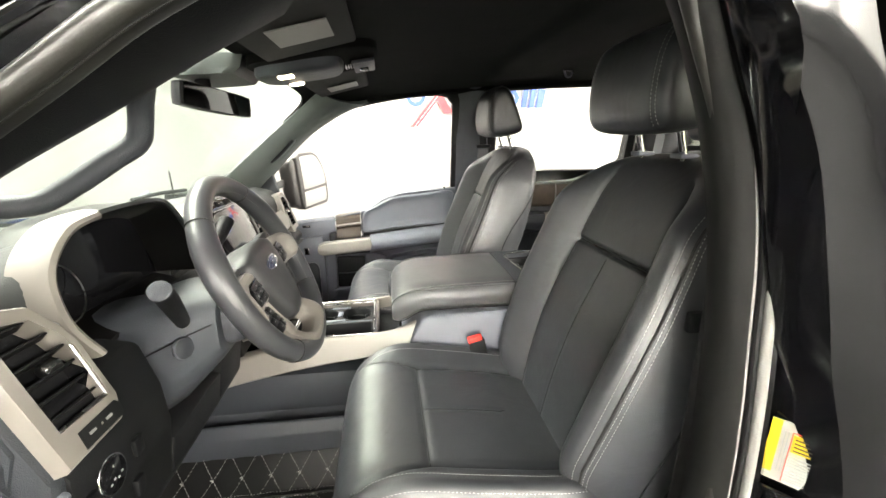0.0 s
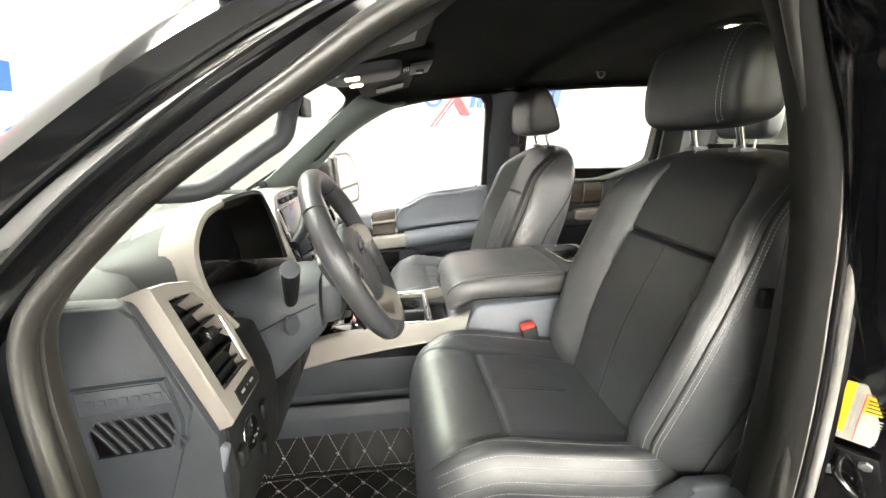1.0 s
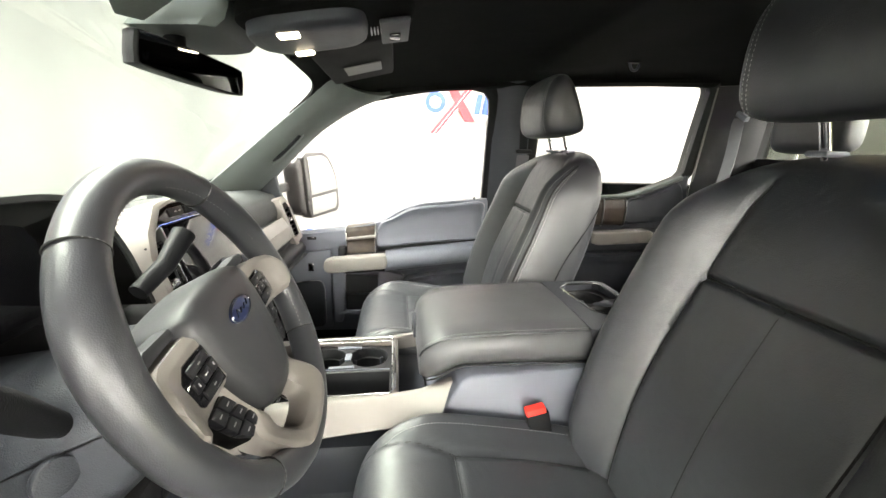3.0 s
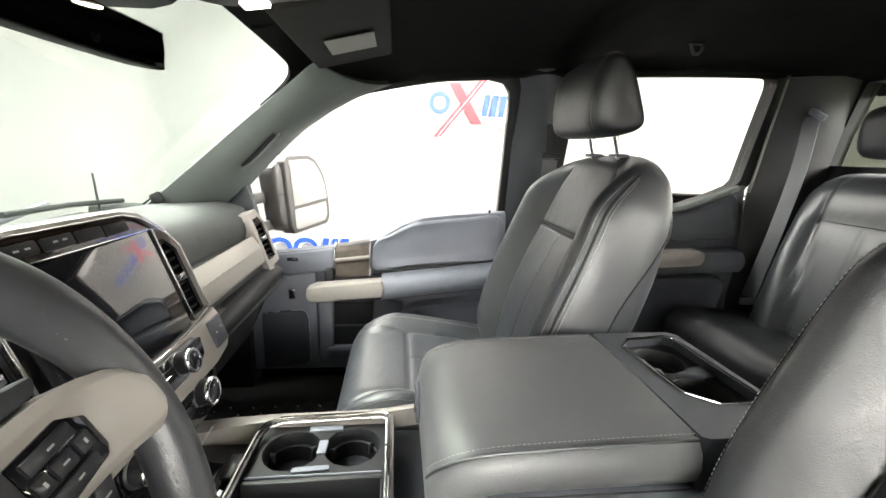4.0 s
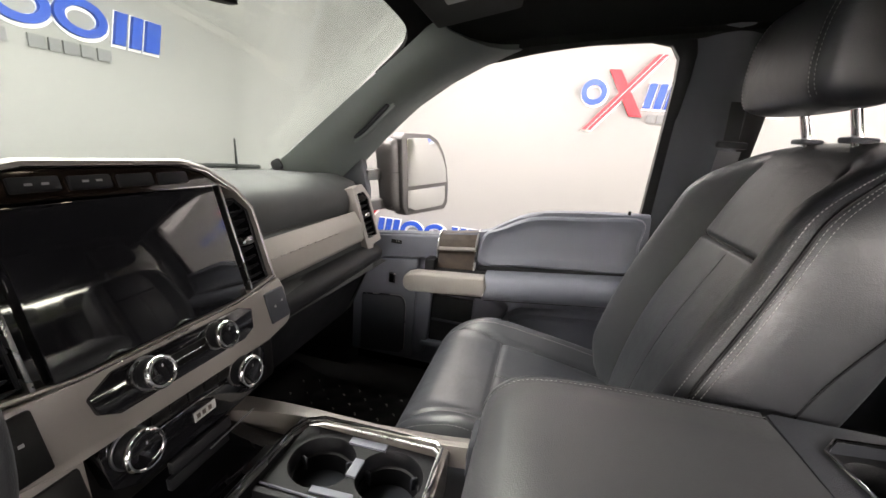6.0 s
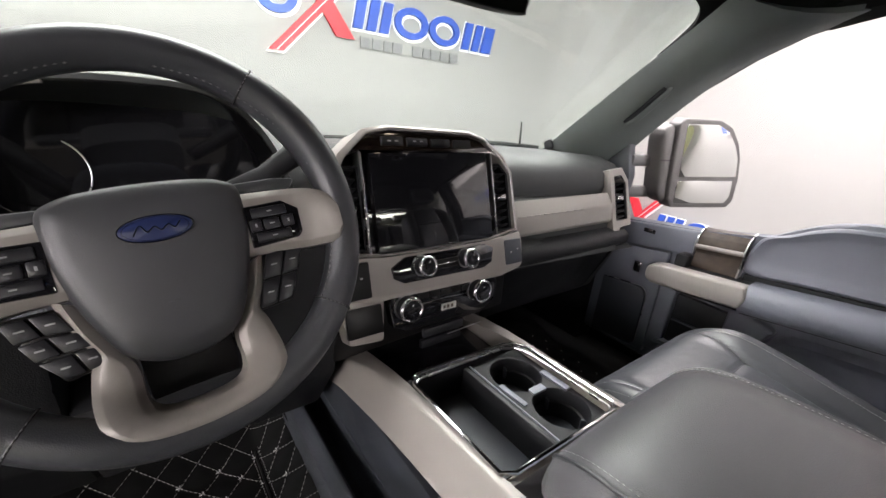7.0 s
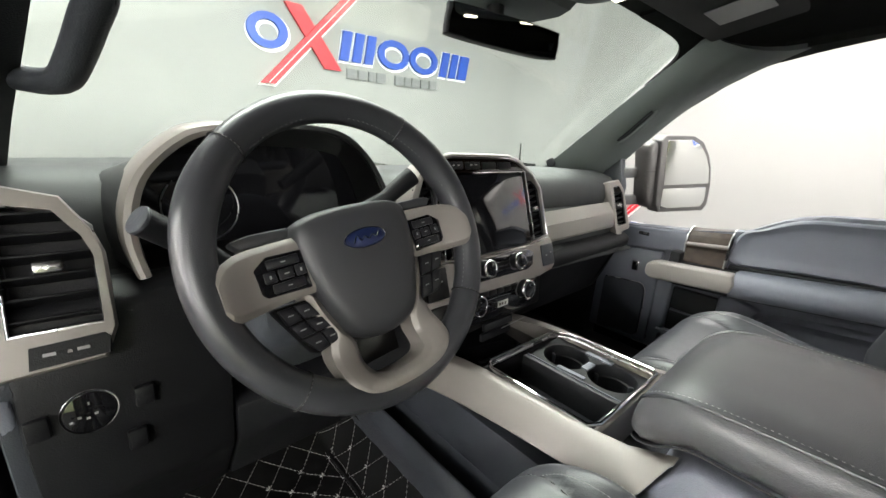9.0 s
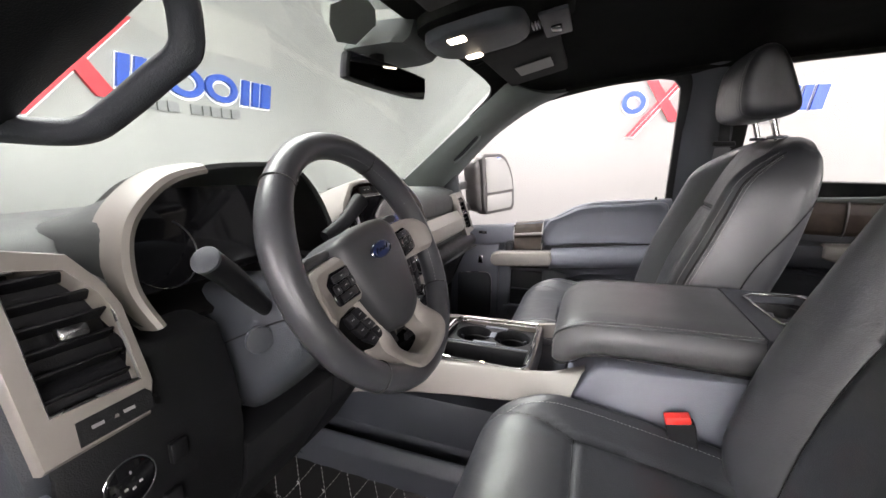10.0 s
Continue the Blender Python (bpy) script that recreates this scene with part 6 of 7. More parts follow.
def door_front():
    d = thing("front_door", "slate grey front door trim, closed, with champagne pull", "car door")
    pts = [(-0.62, 0.93)] + SILL_LINE + [(0.232, 0.93)]
    part("skin", prism([(x, z if z < 1 else z - 0.045) for x, z in pts], 0.83, 0.92, "y"), BODY_BLACK, d)
    part("panel", prism(pts, 0.785, 0.83, "y", 0.008), PLASTIC_GREY, d)
    part("upper_panel", prism([(-0.615, 1.256), (-0.52, 1.266), (-0.36, 1.286), (-0.326, 1.290), (-0.326, 1.356), (-0.536, 1.330), (-0.615, 1.320)], 0.770, 0.80, "y", 0.006, 3), PLASTIC_GREY, d)
    part("lower_panel", prism([(-0.615, 0.94), (-0.615, 1.250), (-0.52, 1.260), (-0.385, 1.276), (-0.385, 0.95)], 0.775, 0.80, "y", 0.006, 3), PLASTIC_GREY, d)
    part("upper_pad", pillow([(-0.206, 1.286), (-0.200, 1.372), (-0.150, 1.402), (-0.095, 1.433), (-0.04, 1.448), (0.08, 1.460), (0.205, 1.470), (0.210, 1.40), (0.205, 1.324), (0.06, 1.309), (-0.08, 1.296)], 0.781, 0.011, 0.009), PLASTIC_GREY, d, "padded slate upper panel")
    arm = loft([[(x, y, z + 0.115 * (x + 0.17)) for y, z in ((0.706, 1.206), (0.694, 1.218), (0.690, 1.238), (0.694, 1.258), (0.708, 1.271), (0.735, 1.276), (0.785, 1.277), (0.785, 1.200), (0.73, 1.200))] for x in [-0.176 + 0.0396 * i for i in range(11)]])
    part("armrest", arm, PLASTIC_GREY, d, "padded armrest")
    part("armrest_welt", tube([(-0.17, 0.7025, 1.2095), (0.02, 0.7025, 1.2315), (0.218, 0.7045, 1.2535)], 0.0016, 8), SEAM, d)
    part("shadow_gap", prism([(-0.205, 1.268), (-0.205, 1.284), (0.205, 1.324), (0.205, 1.308)], 0.768, 0.79, "y", 0.003), PLASTIC_DARK, d)
    part("map_pocket", pillow([(-0.150, 1.075), (-0.120, 1.125), (-0.085, 1.166), (-0.03, 1.180), (0.15, 1.200), (0.210, 1.204), (0.212, 1.10), (0.210, 0.99), (0.0, 0.985), (-0.160, 0.985)], 0.775, 0.022, 0.020), PLASTIC_GREY, d, "slate pocket moulding")
    wood = sheared(prism([(0.812, 1.372), (0.788, 1.3665), (0.770, 1.352), (0.7625, 1.333), (0.766, 1.318), (0.7705, 1.310), (0.7655, 1.280), (0.762, 1.252), (0.80, 1.25)], -0.324, -0.216, "x", 0.0025), 0.11, -0.27)
    part("wood_trim", wood, WOOD, d, "dark glossy wood trim")
    part("wood_lip", sheared(tube([(-0.324, 0.7620, 1.326), (-0.216, 0.7620, 1.326)], 0.0062, 10), 0.11, -0.27), CHAMPAGNE, d, "champagne lip across the wood")
    for x in (-0.3255, -0.2145):
        part("trim_strip", sheared(prism([(0.812, 1.3765), (0.786, 1.3705), (0.7660, 1.354), (0.757, 1.332), (0.762, 1.312), (0.7605, 1.280), (0.757, 1.252), (0.80, 1.25)], x - 0.0018, x + 0.0018, "x"), 0.11, -0.27), SATIN_CHROME, d, "bright metal strip")
    part("pull_root", box((-0.338, 0.752, 1.264), (0.030, 0.045, 0.060), 0.006), PLASTIC_DARK, d)
    part("pull", prism([(-0.402, 1.226), (-0.398, 1.250), (-0.372, 1.2595), (-0.174, 1.275), (-0.165, 1.248), (-0.173, 1.221), (-0.380, 1.203), (-0.396, 1.211)], 0.686, 0.735, "y", 0.0065, 3), CHAMPAGNE_BRUSHED, d, "champagne door pull")
    part("pull_back", prism([(-0.33, 1.19), (-0.33, 1.262), (-0.176, 1.272), (-0.176, 1.20)], 0.730, 0.79, "y", 0.004), PLASTIC_DARK, d)
    part("pocket", box((-0.268, 0.776, 1.095), (0.128, 0.02, 0.155), 0.004), PLASTIC_DARK, d)
    part("pocket_shelf", box((-0.266, 0.764, 1.098), (0.122, 0.012, 0.006), 0.002), PLASTIC, d)
    part("pocket_lip", prism([(-0.356, 1.010), (-0.350, 1.028), (-0.232, 1.030), (-0.205, 1.060), (-0.198, 1.050), (-0.222, 1.012)], 0.748, 0.785, "y", 0.004), PLASTIC_GREY, d, "slate lip of the pocket")
    part("pocket_post", prism([(-0.380, 0.98), (-0.380, 1.20), (-0.334, 1.196), (-0.330, 1.18), (-0.334, 1.02), (-0.345, 0.98)], 0.752, 0.79, "y", 0.008, 3), PLASTIC_GREY, d)
    part("pocket_cheek", prism([(-0.205, 1.05), (-0.205, 1.19), (-0.17, 1.195), (-0.10, 1.172), (-0.155, 1.08), (-0.165, 1.03)], 0.755, 0.79, "y", 0.008, 3), PLASTIC_GREY, d)
    part("speaker_cover", prism([(-0.56, 0.945), (-0.56, 1.137), (-0.44, 1.149), (-0.424, 1.142), (-0.415, 1.12), (-0.413, 0.97), (-0.425, 0.955)], 0.7675, 0.785, "y", 0.005, 3), PLASTIC, d, "charcoal speaker cover")
    part("speaker_line", tube(smooth_path([(-0.555, 0.7665, 1.1405), (-0.45, 0.7665, 1.1515), (-0.424, 0.7665, 1.148), (-0.4125, 0.7665, 1.125), (-0.4105, 0.7665, 1.06), (-0.4095, 0.7665, 0.975)], 5), 0.0011, 6), SATIN_CHROME, d, "thin bright line")
    part("sail_panel", prism([(-0.668, 1.456), (-0.639, 1.518), (-0.596, 1.571), (-0.580, 1.571), (-0.553, 1.46), (-0.56, 1.335), (-0.62, 1.33)], 0.765, 0.80, "y", 0.006), PLASTIC, d)
    part("lock_pin", disc((0.172, 0.792, 1.4775), (0, -0.2, 1), 0.004, 0.010, 0.001, 12), PLASTIC_DARK, d)
    return d


def door_rear():
    d = thing("rear_door", "slate grey rear door trim, closed, with champagne pull", "car door")
    pts = [(0.41, 0.93), (0.41, 1.475), (0.80, 1.500), (0.88, 1.520), (0.96, 1.550), (1.03, 1.580), (1.07, 1.605), (1.09, 1.3), (1.05, 0.93)]
    part("skin", prism([(x, z if z < 1 else z - 0.045) for x, z in pts], 0.83, 0.92, "y"), BODY_BLACK, d)
    part("panel", prism(pts, 0.785, 0.83, "y", 0.008), PLASTIC, d)
    part("upper_pad", pillow([(0.80, 1.395), (0.80, 1.490), (0.87, 1.508), (0.95, 1.540), (1.02, 1.568), (1.05, 1.50), (1.05, 1.41), (0.93, 1.398)], 0.782, 0.014, 0.008), PLASTIC, d)
    part("armrest", loft([[(x, y, z + 0.03 * (x - 0.6)) for y, z in ((0.715, 1.290), (0.702, 1.31), (0.700, 1.335), (0.715, 1.358), (0.79, 1.362), (0.79, 1.28))] for x in (0.45, 0.60, 0.75, 0.90, 1.045)]), PLASTIC, d)
    part("pull", prism([(0.632, 1.326), (0.640, 1.366), (0.865, 1.380), (0.888, 1.372), (0.892, 1.345), (0.878, 1.328), (0.66, 1.316)], 0.692, 0.742, "y", 0.007, 3), CHAMPAGNE_BRUSHED, d, "champagne door pull")
    part("sill_cap", tube(smooth_path([(0.60, 0.785, 1.493), (0.80, 0.783, 1.504), (0.88, 0.78, 1.527), (0.96, 0.776, 1.557), (1.03, 0.773, 1.585)], 5), 0.010, 8), PILLAR, d)
    part("wood_trim", prism([(0.778, 1.385), (0.768, 1.40), (0.765, 1.455), (0.772, 1.488), (0.80, 1.50), (0.80, 1.385)], 0.46, 0.80, "x", 0.004), WOOD, d, "dark glossy wood trim")
    for x in (0.585, 0.705, 0.801):
        part("trim_strip", prism([(0.775, 1.382), (0.764, 1.40), (0.761, 1.455), (0.769, 1.491), (0.80, 1.503), (0.80, 1.382)], x - 0.0022, x + 0.0022, "x"), SATIN_CHROME, d, "bright metal strip")
    part("lower_pad", pillow([(0.46, 1.02), (0.46, 1.25), (0.75, 1.262), (1.03, 1.27), (1.04, 1.15), (1.02, 1.02)], 0.782, 0.016, 0.012), PLASTIC, d)
    return d


door_front()
door_rear()



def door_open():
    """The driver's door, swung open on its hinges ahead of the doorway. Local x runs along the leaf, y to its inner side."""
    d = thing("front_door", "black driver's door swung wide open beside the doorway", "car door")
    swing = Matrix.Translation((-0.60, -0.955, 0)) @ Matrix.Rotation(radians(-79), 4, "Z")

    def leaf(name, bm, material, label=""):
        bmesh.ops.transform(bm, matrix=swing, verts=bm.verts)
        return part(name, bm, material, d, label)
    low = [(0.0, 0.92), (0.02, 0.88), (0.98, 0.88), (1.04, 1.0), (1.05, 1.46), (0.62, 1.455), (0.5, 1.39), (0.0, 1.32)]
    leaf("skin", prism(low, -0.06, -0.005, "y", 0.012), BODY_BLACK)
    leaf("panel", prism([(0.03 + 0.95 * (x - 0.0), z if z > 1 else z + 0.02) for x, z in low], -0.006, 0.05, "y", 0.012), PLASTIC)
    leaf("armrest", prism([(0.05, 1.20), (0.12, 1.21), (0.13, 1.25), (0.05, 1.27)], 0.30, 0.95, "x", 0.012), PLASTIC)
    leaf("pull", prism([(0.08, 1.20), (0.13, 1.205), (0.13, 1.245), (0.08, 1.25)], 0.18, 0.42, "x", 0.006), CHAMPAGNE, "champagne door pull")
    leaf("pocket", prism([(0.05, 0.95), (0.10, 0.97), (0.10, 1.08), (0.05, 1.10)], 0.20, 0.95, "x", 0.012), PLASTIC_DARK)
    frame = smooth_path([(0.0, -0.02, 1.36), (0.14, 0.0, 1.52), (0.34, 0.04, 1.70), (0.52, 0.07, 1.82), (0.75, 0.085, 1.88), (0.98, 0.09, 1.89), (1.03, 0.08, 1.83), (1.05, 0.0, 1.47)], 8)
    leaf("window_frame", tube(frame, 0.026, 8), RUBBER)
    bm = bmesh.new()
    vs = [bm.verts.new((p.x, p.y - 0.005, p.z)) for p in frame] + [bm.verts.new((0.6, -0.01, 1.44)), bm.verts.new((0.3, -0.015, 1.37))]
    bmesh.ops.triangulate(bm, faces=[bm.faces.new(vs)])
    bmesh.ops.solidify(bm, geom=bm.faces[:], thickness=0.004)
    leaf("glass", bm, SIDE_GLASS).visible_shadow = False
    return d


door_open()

# ---- things under the roof ----
over = thing("overhead_console", "dark overhead console with two lit map lamps", "overhead console")
OY = 0.036


def pod_loop(x0, x1, hw, z, p=0.55):
    cx, hx = (x0 + x1) / 2, (x1 - x0) / 2
    return [(cx + hx * spow(math.cos(a), p if math.cos(a) > 0 else 0.85), OY + hw * spow(math.sin(a), p), z + 0.16 * (cx + hx * spow(math.cos(a), p) + 0.25)) for a in [2 * math.pi * k / 48 for k in range(48)]]


part("recess", loft([pod_loop(-0.405, -0.105, 0.118, 1.905), pod_loop(-0.405, -0.105, 0.118, 1.884), pod_loop(-0.398, -0.110, 0.110, 1.880)]), HEADLINER, over)
part("housing", loft([pod_loop(-0.392, -0.190, 0.088, 1.890), pod_loop(-0.392, -0.190, 0.088, 1.866), pod_loop(-0.389, -0.193, 0.085, 1.859), pod_loop(-0.380, -0.200, 0.077, 1.854), pod_loop(-0.36, -0.22, 0.055, 1.852)]), PLASTIC, over, "charcoal lamp pod")
for y in (OY - 0.062, OY + 0.064):
    part("map_lamp", box((-0.315, y, 1.8420), (0.034, 0.024, 0.010), 0.003, 2, Matrix.Rotation(radians(-9), 4, "Y")), LAMP_GLOW, over, "lit map lamp")
mirror = thing("rear_view_mirror", "black rear view mirror hung from the windshield", "mirror")
MM = face((-0.480, 0.013, 1.7885), (0.066, 0.224, -0.017), (0.004, 0.010, 0.043))


def mm_part(name, bm, material, label=""):
    bmesh.ops.transform(bm, matrix=MM, verts=bm.verts)
    return part(name, bm, material, mirror, label)


shell = [tuple(p)[:2] for p in smooth_path([(-0.121, -0.018, 0), (-0.119, 0.018, 0), (-0.108, 0.0255, 0), (0.0, 0.0275, 0), (0.108, 0.0255, 0), (0.120, 0.017, 0), (0.121, -0.014, 0), (0.108, -0.0245, 0), (0.0, -0.0275, 0), (-0.108, -0.0255, 0)], 4, True)]
mm_part("housing", loft([[Vector((x * f, y * f, z)) for x, y in shell] for f, z in ((0.55, -0.045), (0.80, -0.040), (0.94, -0.028), (1.0, -0.010), (1.0, -0.001), (0.975, 0.002))]), PLASTIC_DARK)
mm_part("glass", loft([[Vector((x * f, y * (f - 0.05), z)) for x, y in shell] for f, z in ((0.95, 0.0005), (0.95, 0.0032))]), DIM_MIRROR, "dark self-dimming glass")
part("stem", tube([(-0.505, 0.010, 1.795), (-0.512, 0.012, 1.835)], [0.013, 0.017], 12), PLASTIC_DARK, mirror)
part("ball_joint", disc((-0.500, 0.008, 1.785), (-0.4, 0.1, 1), 0.014, 0.016, 0.005, 20), PLASTIC_DARK, mirror)
cover = [[(-0.548, -0.062, 1.834), (-0.446, -0.052, 1.842), (-0.428, -0.030, 1.845), (-0.424, 0.118, 1.838), (-0.46, 0.138, 1.836), (-0.540, 0.110, 1.826)],
         [(-0.530, -0.058, 1.856), (-0.436, -0.046, 1.858), (-0.414, -0.026, 1.859), (-0.410, 0.124, 1.854), (-0.45, 0.146, 1.852), (-0.522, 0.112, 1.850)],
         [(-0.500, -0.050, 1.884), (-0.43, -0.044, 1.886), (-0.405, -0.024, 1.888), (-0.402, 0.126, 1.886), (-0.44, 0.148, 1.884), (-0.49, 0.112, 1.882)]]
part("sensor_cover", loft([[Vector(p) for p in lp] for lp in cover]), PILLAR, mirror, "grey sensor cover against the glass")
frit = [[(-0.474, -0.058, 1.876), (-0.520, -0.062, 1.842), (-0.528, -0.115, 1.836)], [(-0.452, -0.10, 1.889), (-0.494, -0.14, 1.860), (-0.506, -0.168, 1.850)], [(-0.440, -0.165, 1.894), (-0.470, -0.19, 1.875), (-0.480, -0.200, 1.868)]]
part("glass_patch", surface_sheet([[Vector(p) for p in row] for row in frit], 0.003), FRIT, mirror, "grey dotted patch on the glass")
for s in (1, -1):
    v = thing("sun_visor", "black cloth sun visor folded up, with a paper label", "sun visor", "sun visors")
    z = 1.862
    part("board", box((-0.235, s * 0.365, 1.879), (0.185, 0.42, 0.018), 0.008, 3, Matrix.Rotation(radians(-14), 4, "Y")), VISOR_CLOTH, v)
    part("label", box((-0.222, 0.385 if s > 0 else -0.325, 1.8665), (0.095, 0.105, 0.002), 0, 1, Matrix.Rotation(radians(-14), 4, "Y")), PAPER, v, "white paper label")

# ---- grab handle on the near pillar ----
grab = thing("grab_handle", "black grab handle on the windshield pillar", "grab handle")
gp = smooth_path([(-0.57, -0.660, 1.648), (-0.53, -0.640, 1.642), (-0.475, -0.618, 1.638), (-0.448, -0.603, 1.641), (-0.420, -0.593, 1.658), (-0.388, -0.583, 1.681), (-0.362, -0.576, 1.700), (-0.352, -0.580, 1.724), (-0.344, -0.590, 1.744), (-0.325, -0.612, 1.785)], 6)
rad = [0.0115 + 0.006 * max(0, 1 - i / 10) ** 2 + 0.006 * max(0, 1 - (len(gp) - 1 - i) / 10) ** 2 for i in range(len(gp))]
part("bar", tube(gp, rad, 14, False, 1.15, (0, 1, 0)), PLASTIC, grab)
part("seam", tube([p + Vector((0.006, 0.0085, -0.003)) for p in gp[8:44]], 0.0022, 6), PLASTIC_DARK, grab, "dark seam line along the bar")
for p in (gp[3], gp[-4]):
    part("mount", box(p + Vector((0, -0.012, 0.006)), (0.05, 0.03, 0.03), 0.01, 3, Matrix.Rotation(radians(-38), 4, "Y")), PLASTIC_DARK, grab)

# ---- passenger's door mirror ----
om = thing("door_mirror", "black towing mirror with two glasses on twin arms", "mirror")
OM = face((-0.44, 1.05, 1.50), (0.24, 1, 0), (0.0, 0, 1))


def om_part(name, pts, z0, z1, bevel, material, label=""):
    bm = prism(pts, z0, z1, "z", bevel, 3)
    bmesh.ops.transform(bm, matrix=OM, verts=bm.verts)
    return part(name, bm, material, om, label)


om_part("bezel", [(-0.205, 0.118), (-0.182, 0.135), (-0.028, 0.139), (0.032, 0.122), (0.084, 0.078), (0.116, 0.030), (0.138, -0.030), (0.148, -0.108), (0.122, -0.131), (-0.148, -0.126), (-0.172, -0.095)], -0.045, 0.001, 0.006, MIRROR_GREY)
om_part("housing", [(-0.240, 0.085), (-0.222, 0.112), (-0.15, 0.128), (0.03, 0.118), (0.10, 0.02), (0.13, -0.10), (-0.13, -0.121), (-0.185, -0.110), (-0.205, -0.085)], -0.078, -0.012, 0.018, MIRROR_GREY)
om_part("glass", [(-0.176, 0.114), (-0.170, 0.121), (-0.040, 0.126), (0.014, 0.110), (0.064, 0.072), (0.098, 0.030), (0.118, -0.027), (-0.152, -0.031)], -0.001, 0.0025, 0.001, MIRROR_GLASS)
om_part("glass", [(-0.150, -0.043), (0.108, -0.040), (0.118, -0.092), (0.098, -0.114), (-0.146, -0.113)], -0.001, 0.0025, 0.001, MIRROR_GLASS)
om_part("seam", [(-0.232, 0.013), (-0.180, 0.013), (-0.180, 0.016), (-0.232, 0.016)], -0.0125, -0.0112, 0, PLASTIC_DARK)
for z in (1.505, 1.41):
    part("arm", box((-0.553, 0.88, z), (0.030, 0.20, 0.034), 0.006, 2, Matrix.Rotation(radians(-12), 4, "Z")), MIRROR_GREY, om)
    part("arm_joint", box((-0.535, 0.965, z), (0.034, 0.035, 0.046), 0.008, 2, Matrix.Rotation(radians(-12), 4, "Z")), MIRROR_GREY, om)

# ---- small things ----
sticker = thing("jamb_sticker", "white and yellow printed sticker on the door jamb", "sticker")
SK = face((0.349, -0.7475, 1.3635), (0.027, -0.033, 0), (-0.022, 0, 0.095)) @ pose(0, 0, 0.010) @ Matrix.Diagonal((0.98, 0.92, 1, 1))
bits = [("sheet", (-0.022, -0.049, 0.022, 0.049), PAPER, 0.0), ("band", (-0.022, -0.036, -0.0125, 0.049), YELLOW, 0.001), ("block", (-0.001, 0.006, 0.019, 0.033), YELLOW, 0.001), ("disc_mark", (-0.020, -0.046, -0.014, -0.039), ICON, 0.001)]
for k in range(9):
    bits.append(("print_line", (-0.0005, -0.043 + 0.005 * k, 0.0185, -0.0415 + 0.005 * k), ICON, 0.001))
for k in range(4):
    bits.append(("print_line", (0.001, 0.0095 + 0.0058 * k, 0.017, 0.011 + 0.0058 * k), WOOD, 0.002))
for x in (-0.009, -0.006):
    bits.append(("print_line", (x, -0.03, x + 0.001, 0.035), ICON, 0.001))
bits += [("print_frame", (-0.0025, -0.046, -0.0018, 0.036), RED, 0.001), ("print_frame", (-0.0018, 0.0353, 0.020, 0.036), RED, 0.001)]
for name, rect, material, z in bits:
    bm = prism([(rect[0], rect[1]), (rect[2], rect[1]), (rect[2], rect[3]), (rect[0], rect[3])], z, z + 0.0008, "z")
    bmesh.ops.transform(bm, matrix=SK, verts=bm.verts)
    part(name, bm, material, sticker)
buckle = thing("belt_buckle", "black seat belt buckle with a red button", "belt buckle")
part("body", box((0.118, -0.192, 1.19), (0.040, 0.020, 0.075), 0.004, 2, Matrix.Rotation(radians(-14), 4, "Y")), PLASTIC_DARK, buckle)
part("button", box((0.106, -0.192, 1.229), (0.036, 0.018, 0.014), 0.003, 2, Matrix.Rotation(radians(-14), 4, "Y")), RED, buckle, "red release button")


striker = thing("door_striker", "black steel door striker bolted to the jamb", "door striker")
ST = face((0.350, -0.750, 1.282), (0.0285, -0.033, 0), (-0.027, 0, 0.095))


def st_part(name, bm, material):
    bmesh.ops.transform(bm, matrix=ST, verts=bm.verts)
    return part(name, bm, material, striker)


st_part("plate", prism([(-0.026, -0.026), (0.02, -0.030), (0.030, -0.005), (0.022, 0.028), (-0.022, 0.03), (-0.034, 0.004)], 0.0, 0.006, "z", 0.002), BODY_BLACK)
st_part("loop", tube(smooth_path([(-0.012, 0.016, 0.004), (-0.014, 0.012, 0.034), (0.002, -0.004, 0.042), (0.014, -0.018, 0.032), (0.012, -0.018, 0.004)], 5), 0.005, 10), BODY_BLACK)
for x, y in ((0.012, 0.014), (-0.018, -0.012)):
    st_part("bolt", disc((x, y, 0.005), (0, 0, 1), 0.007, 0.005, 0.001, 6), STEEL)
# ---- floor mat ----
fm = thing("floor_mat", "black quilted leatherette floor mat with pale stitching", "floor mat", "floor mats")


def mat_z(x, y):
    z = 0.915 + 0.04 * max(0, (-0.60 - x) / 0.12)
    z += 0.078 * max(0, min(1, (y + 0.285) / 0.062)) ** 1.15
    p, q = (x + y) / 0.032, (x - y) / 0.032
    return z + 0.0022 * abs(math.sin(math.pi * p / 2)) * abs(math.sin(math.pi * q / 2))


rows = [[(x, y, mat_z(x, y)) for y in [-0.66 + 0.0054 * j for j in range(82)]] for x in [-0.71 + 0.0056 * i for i in range(104)]]
part("pad", surface_sheet(rows, -0.012), MAT_LEATHER, fm, sharp=80)
for n in range(-24, 25):
    for sgn in (1, -1):
        line = []
        for k in range(140):
            x = -0.71 + 0.58 * k / 139
            y = (n * 0.064 - x) if sgn > 0 else (x - n * 0.064)
            if -0.655 < y < -0.222:
                line.append((x, y, mat_z(x, y) + 0.0012))
        if len(line) > 4:
            tagged(part("quilt_stitching", stitch(line, None, 0.0085, 0.0004, 0.0009), MAT_THREAD, fm, "pale diamond stitching"), kind="stuff")
knots = bmesh.new()
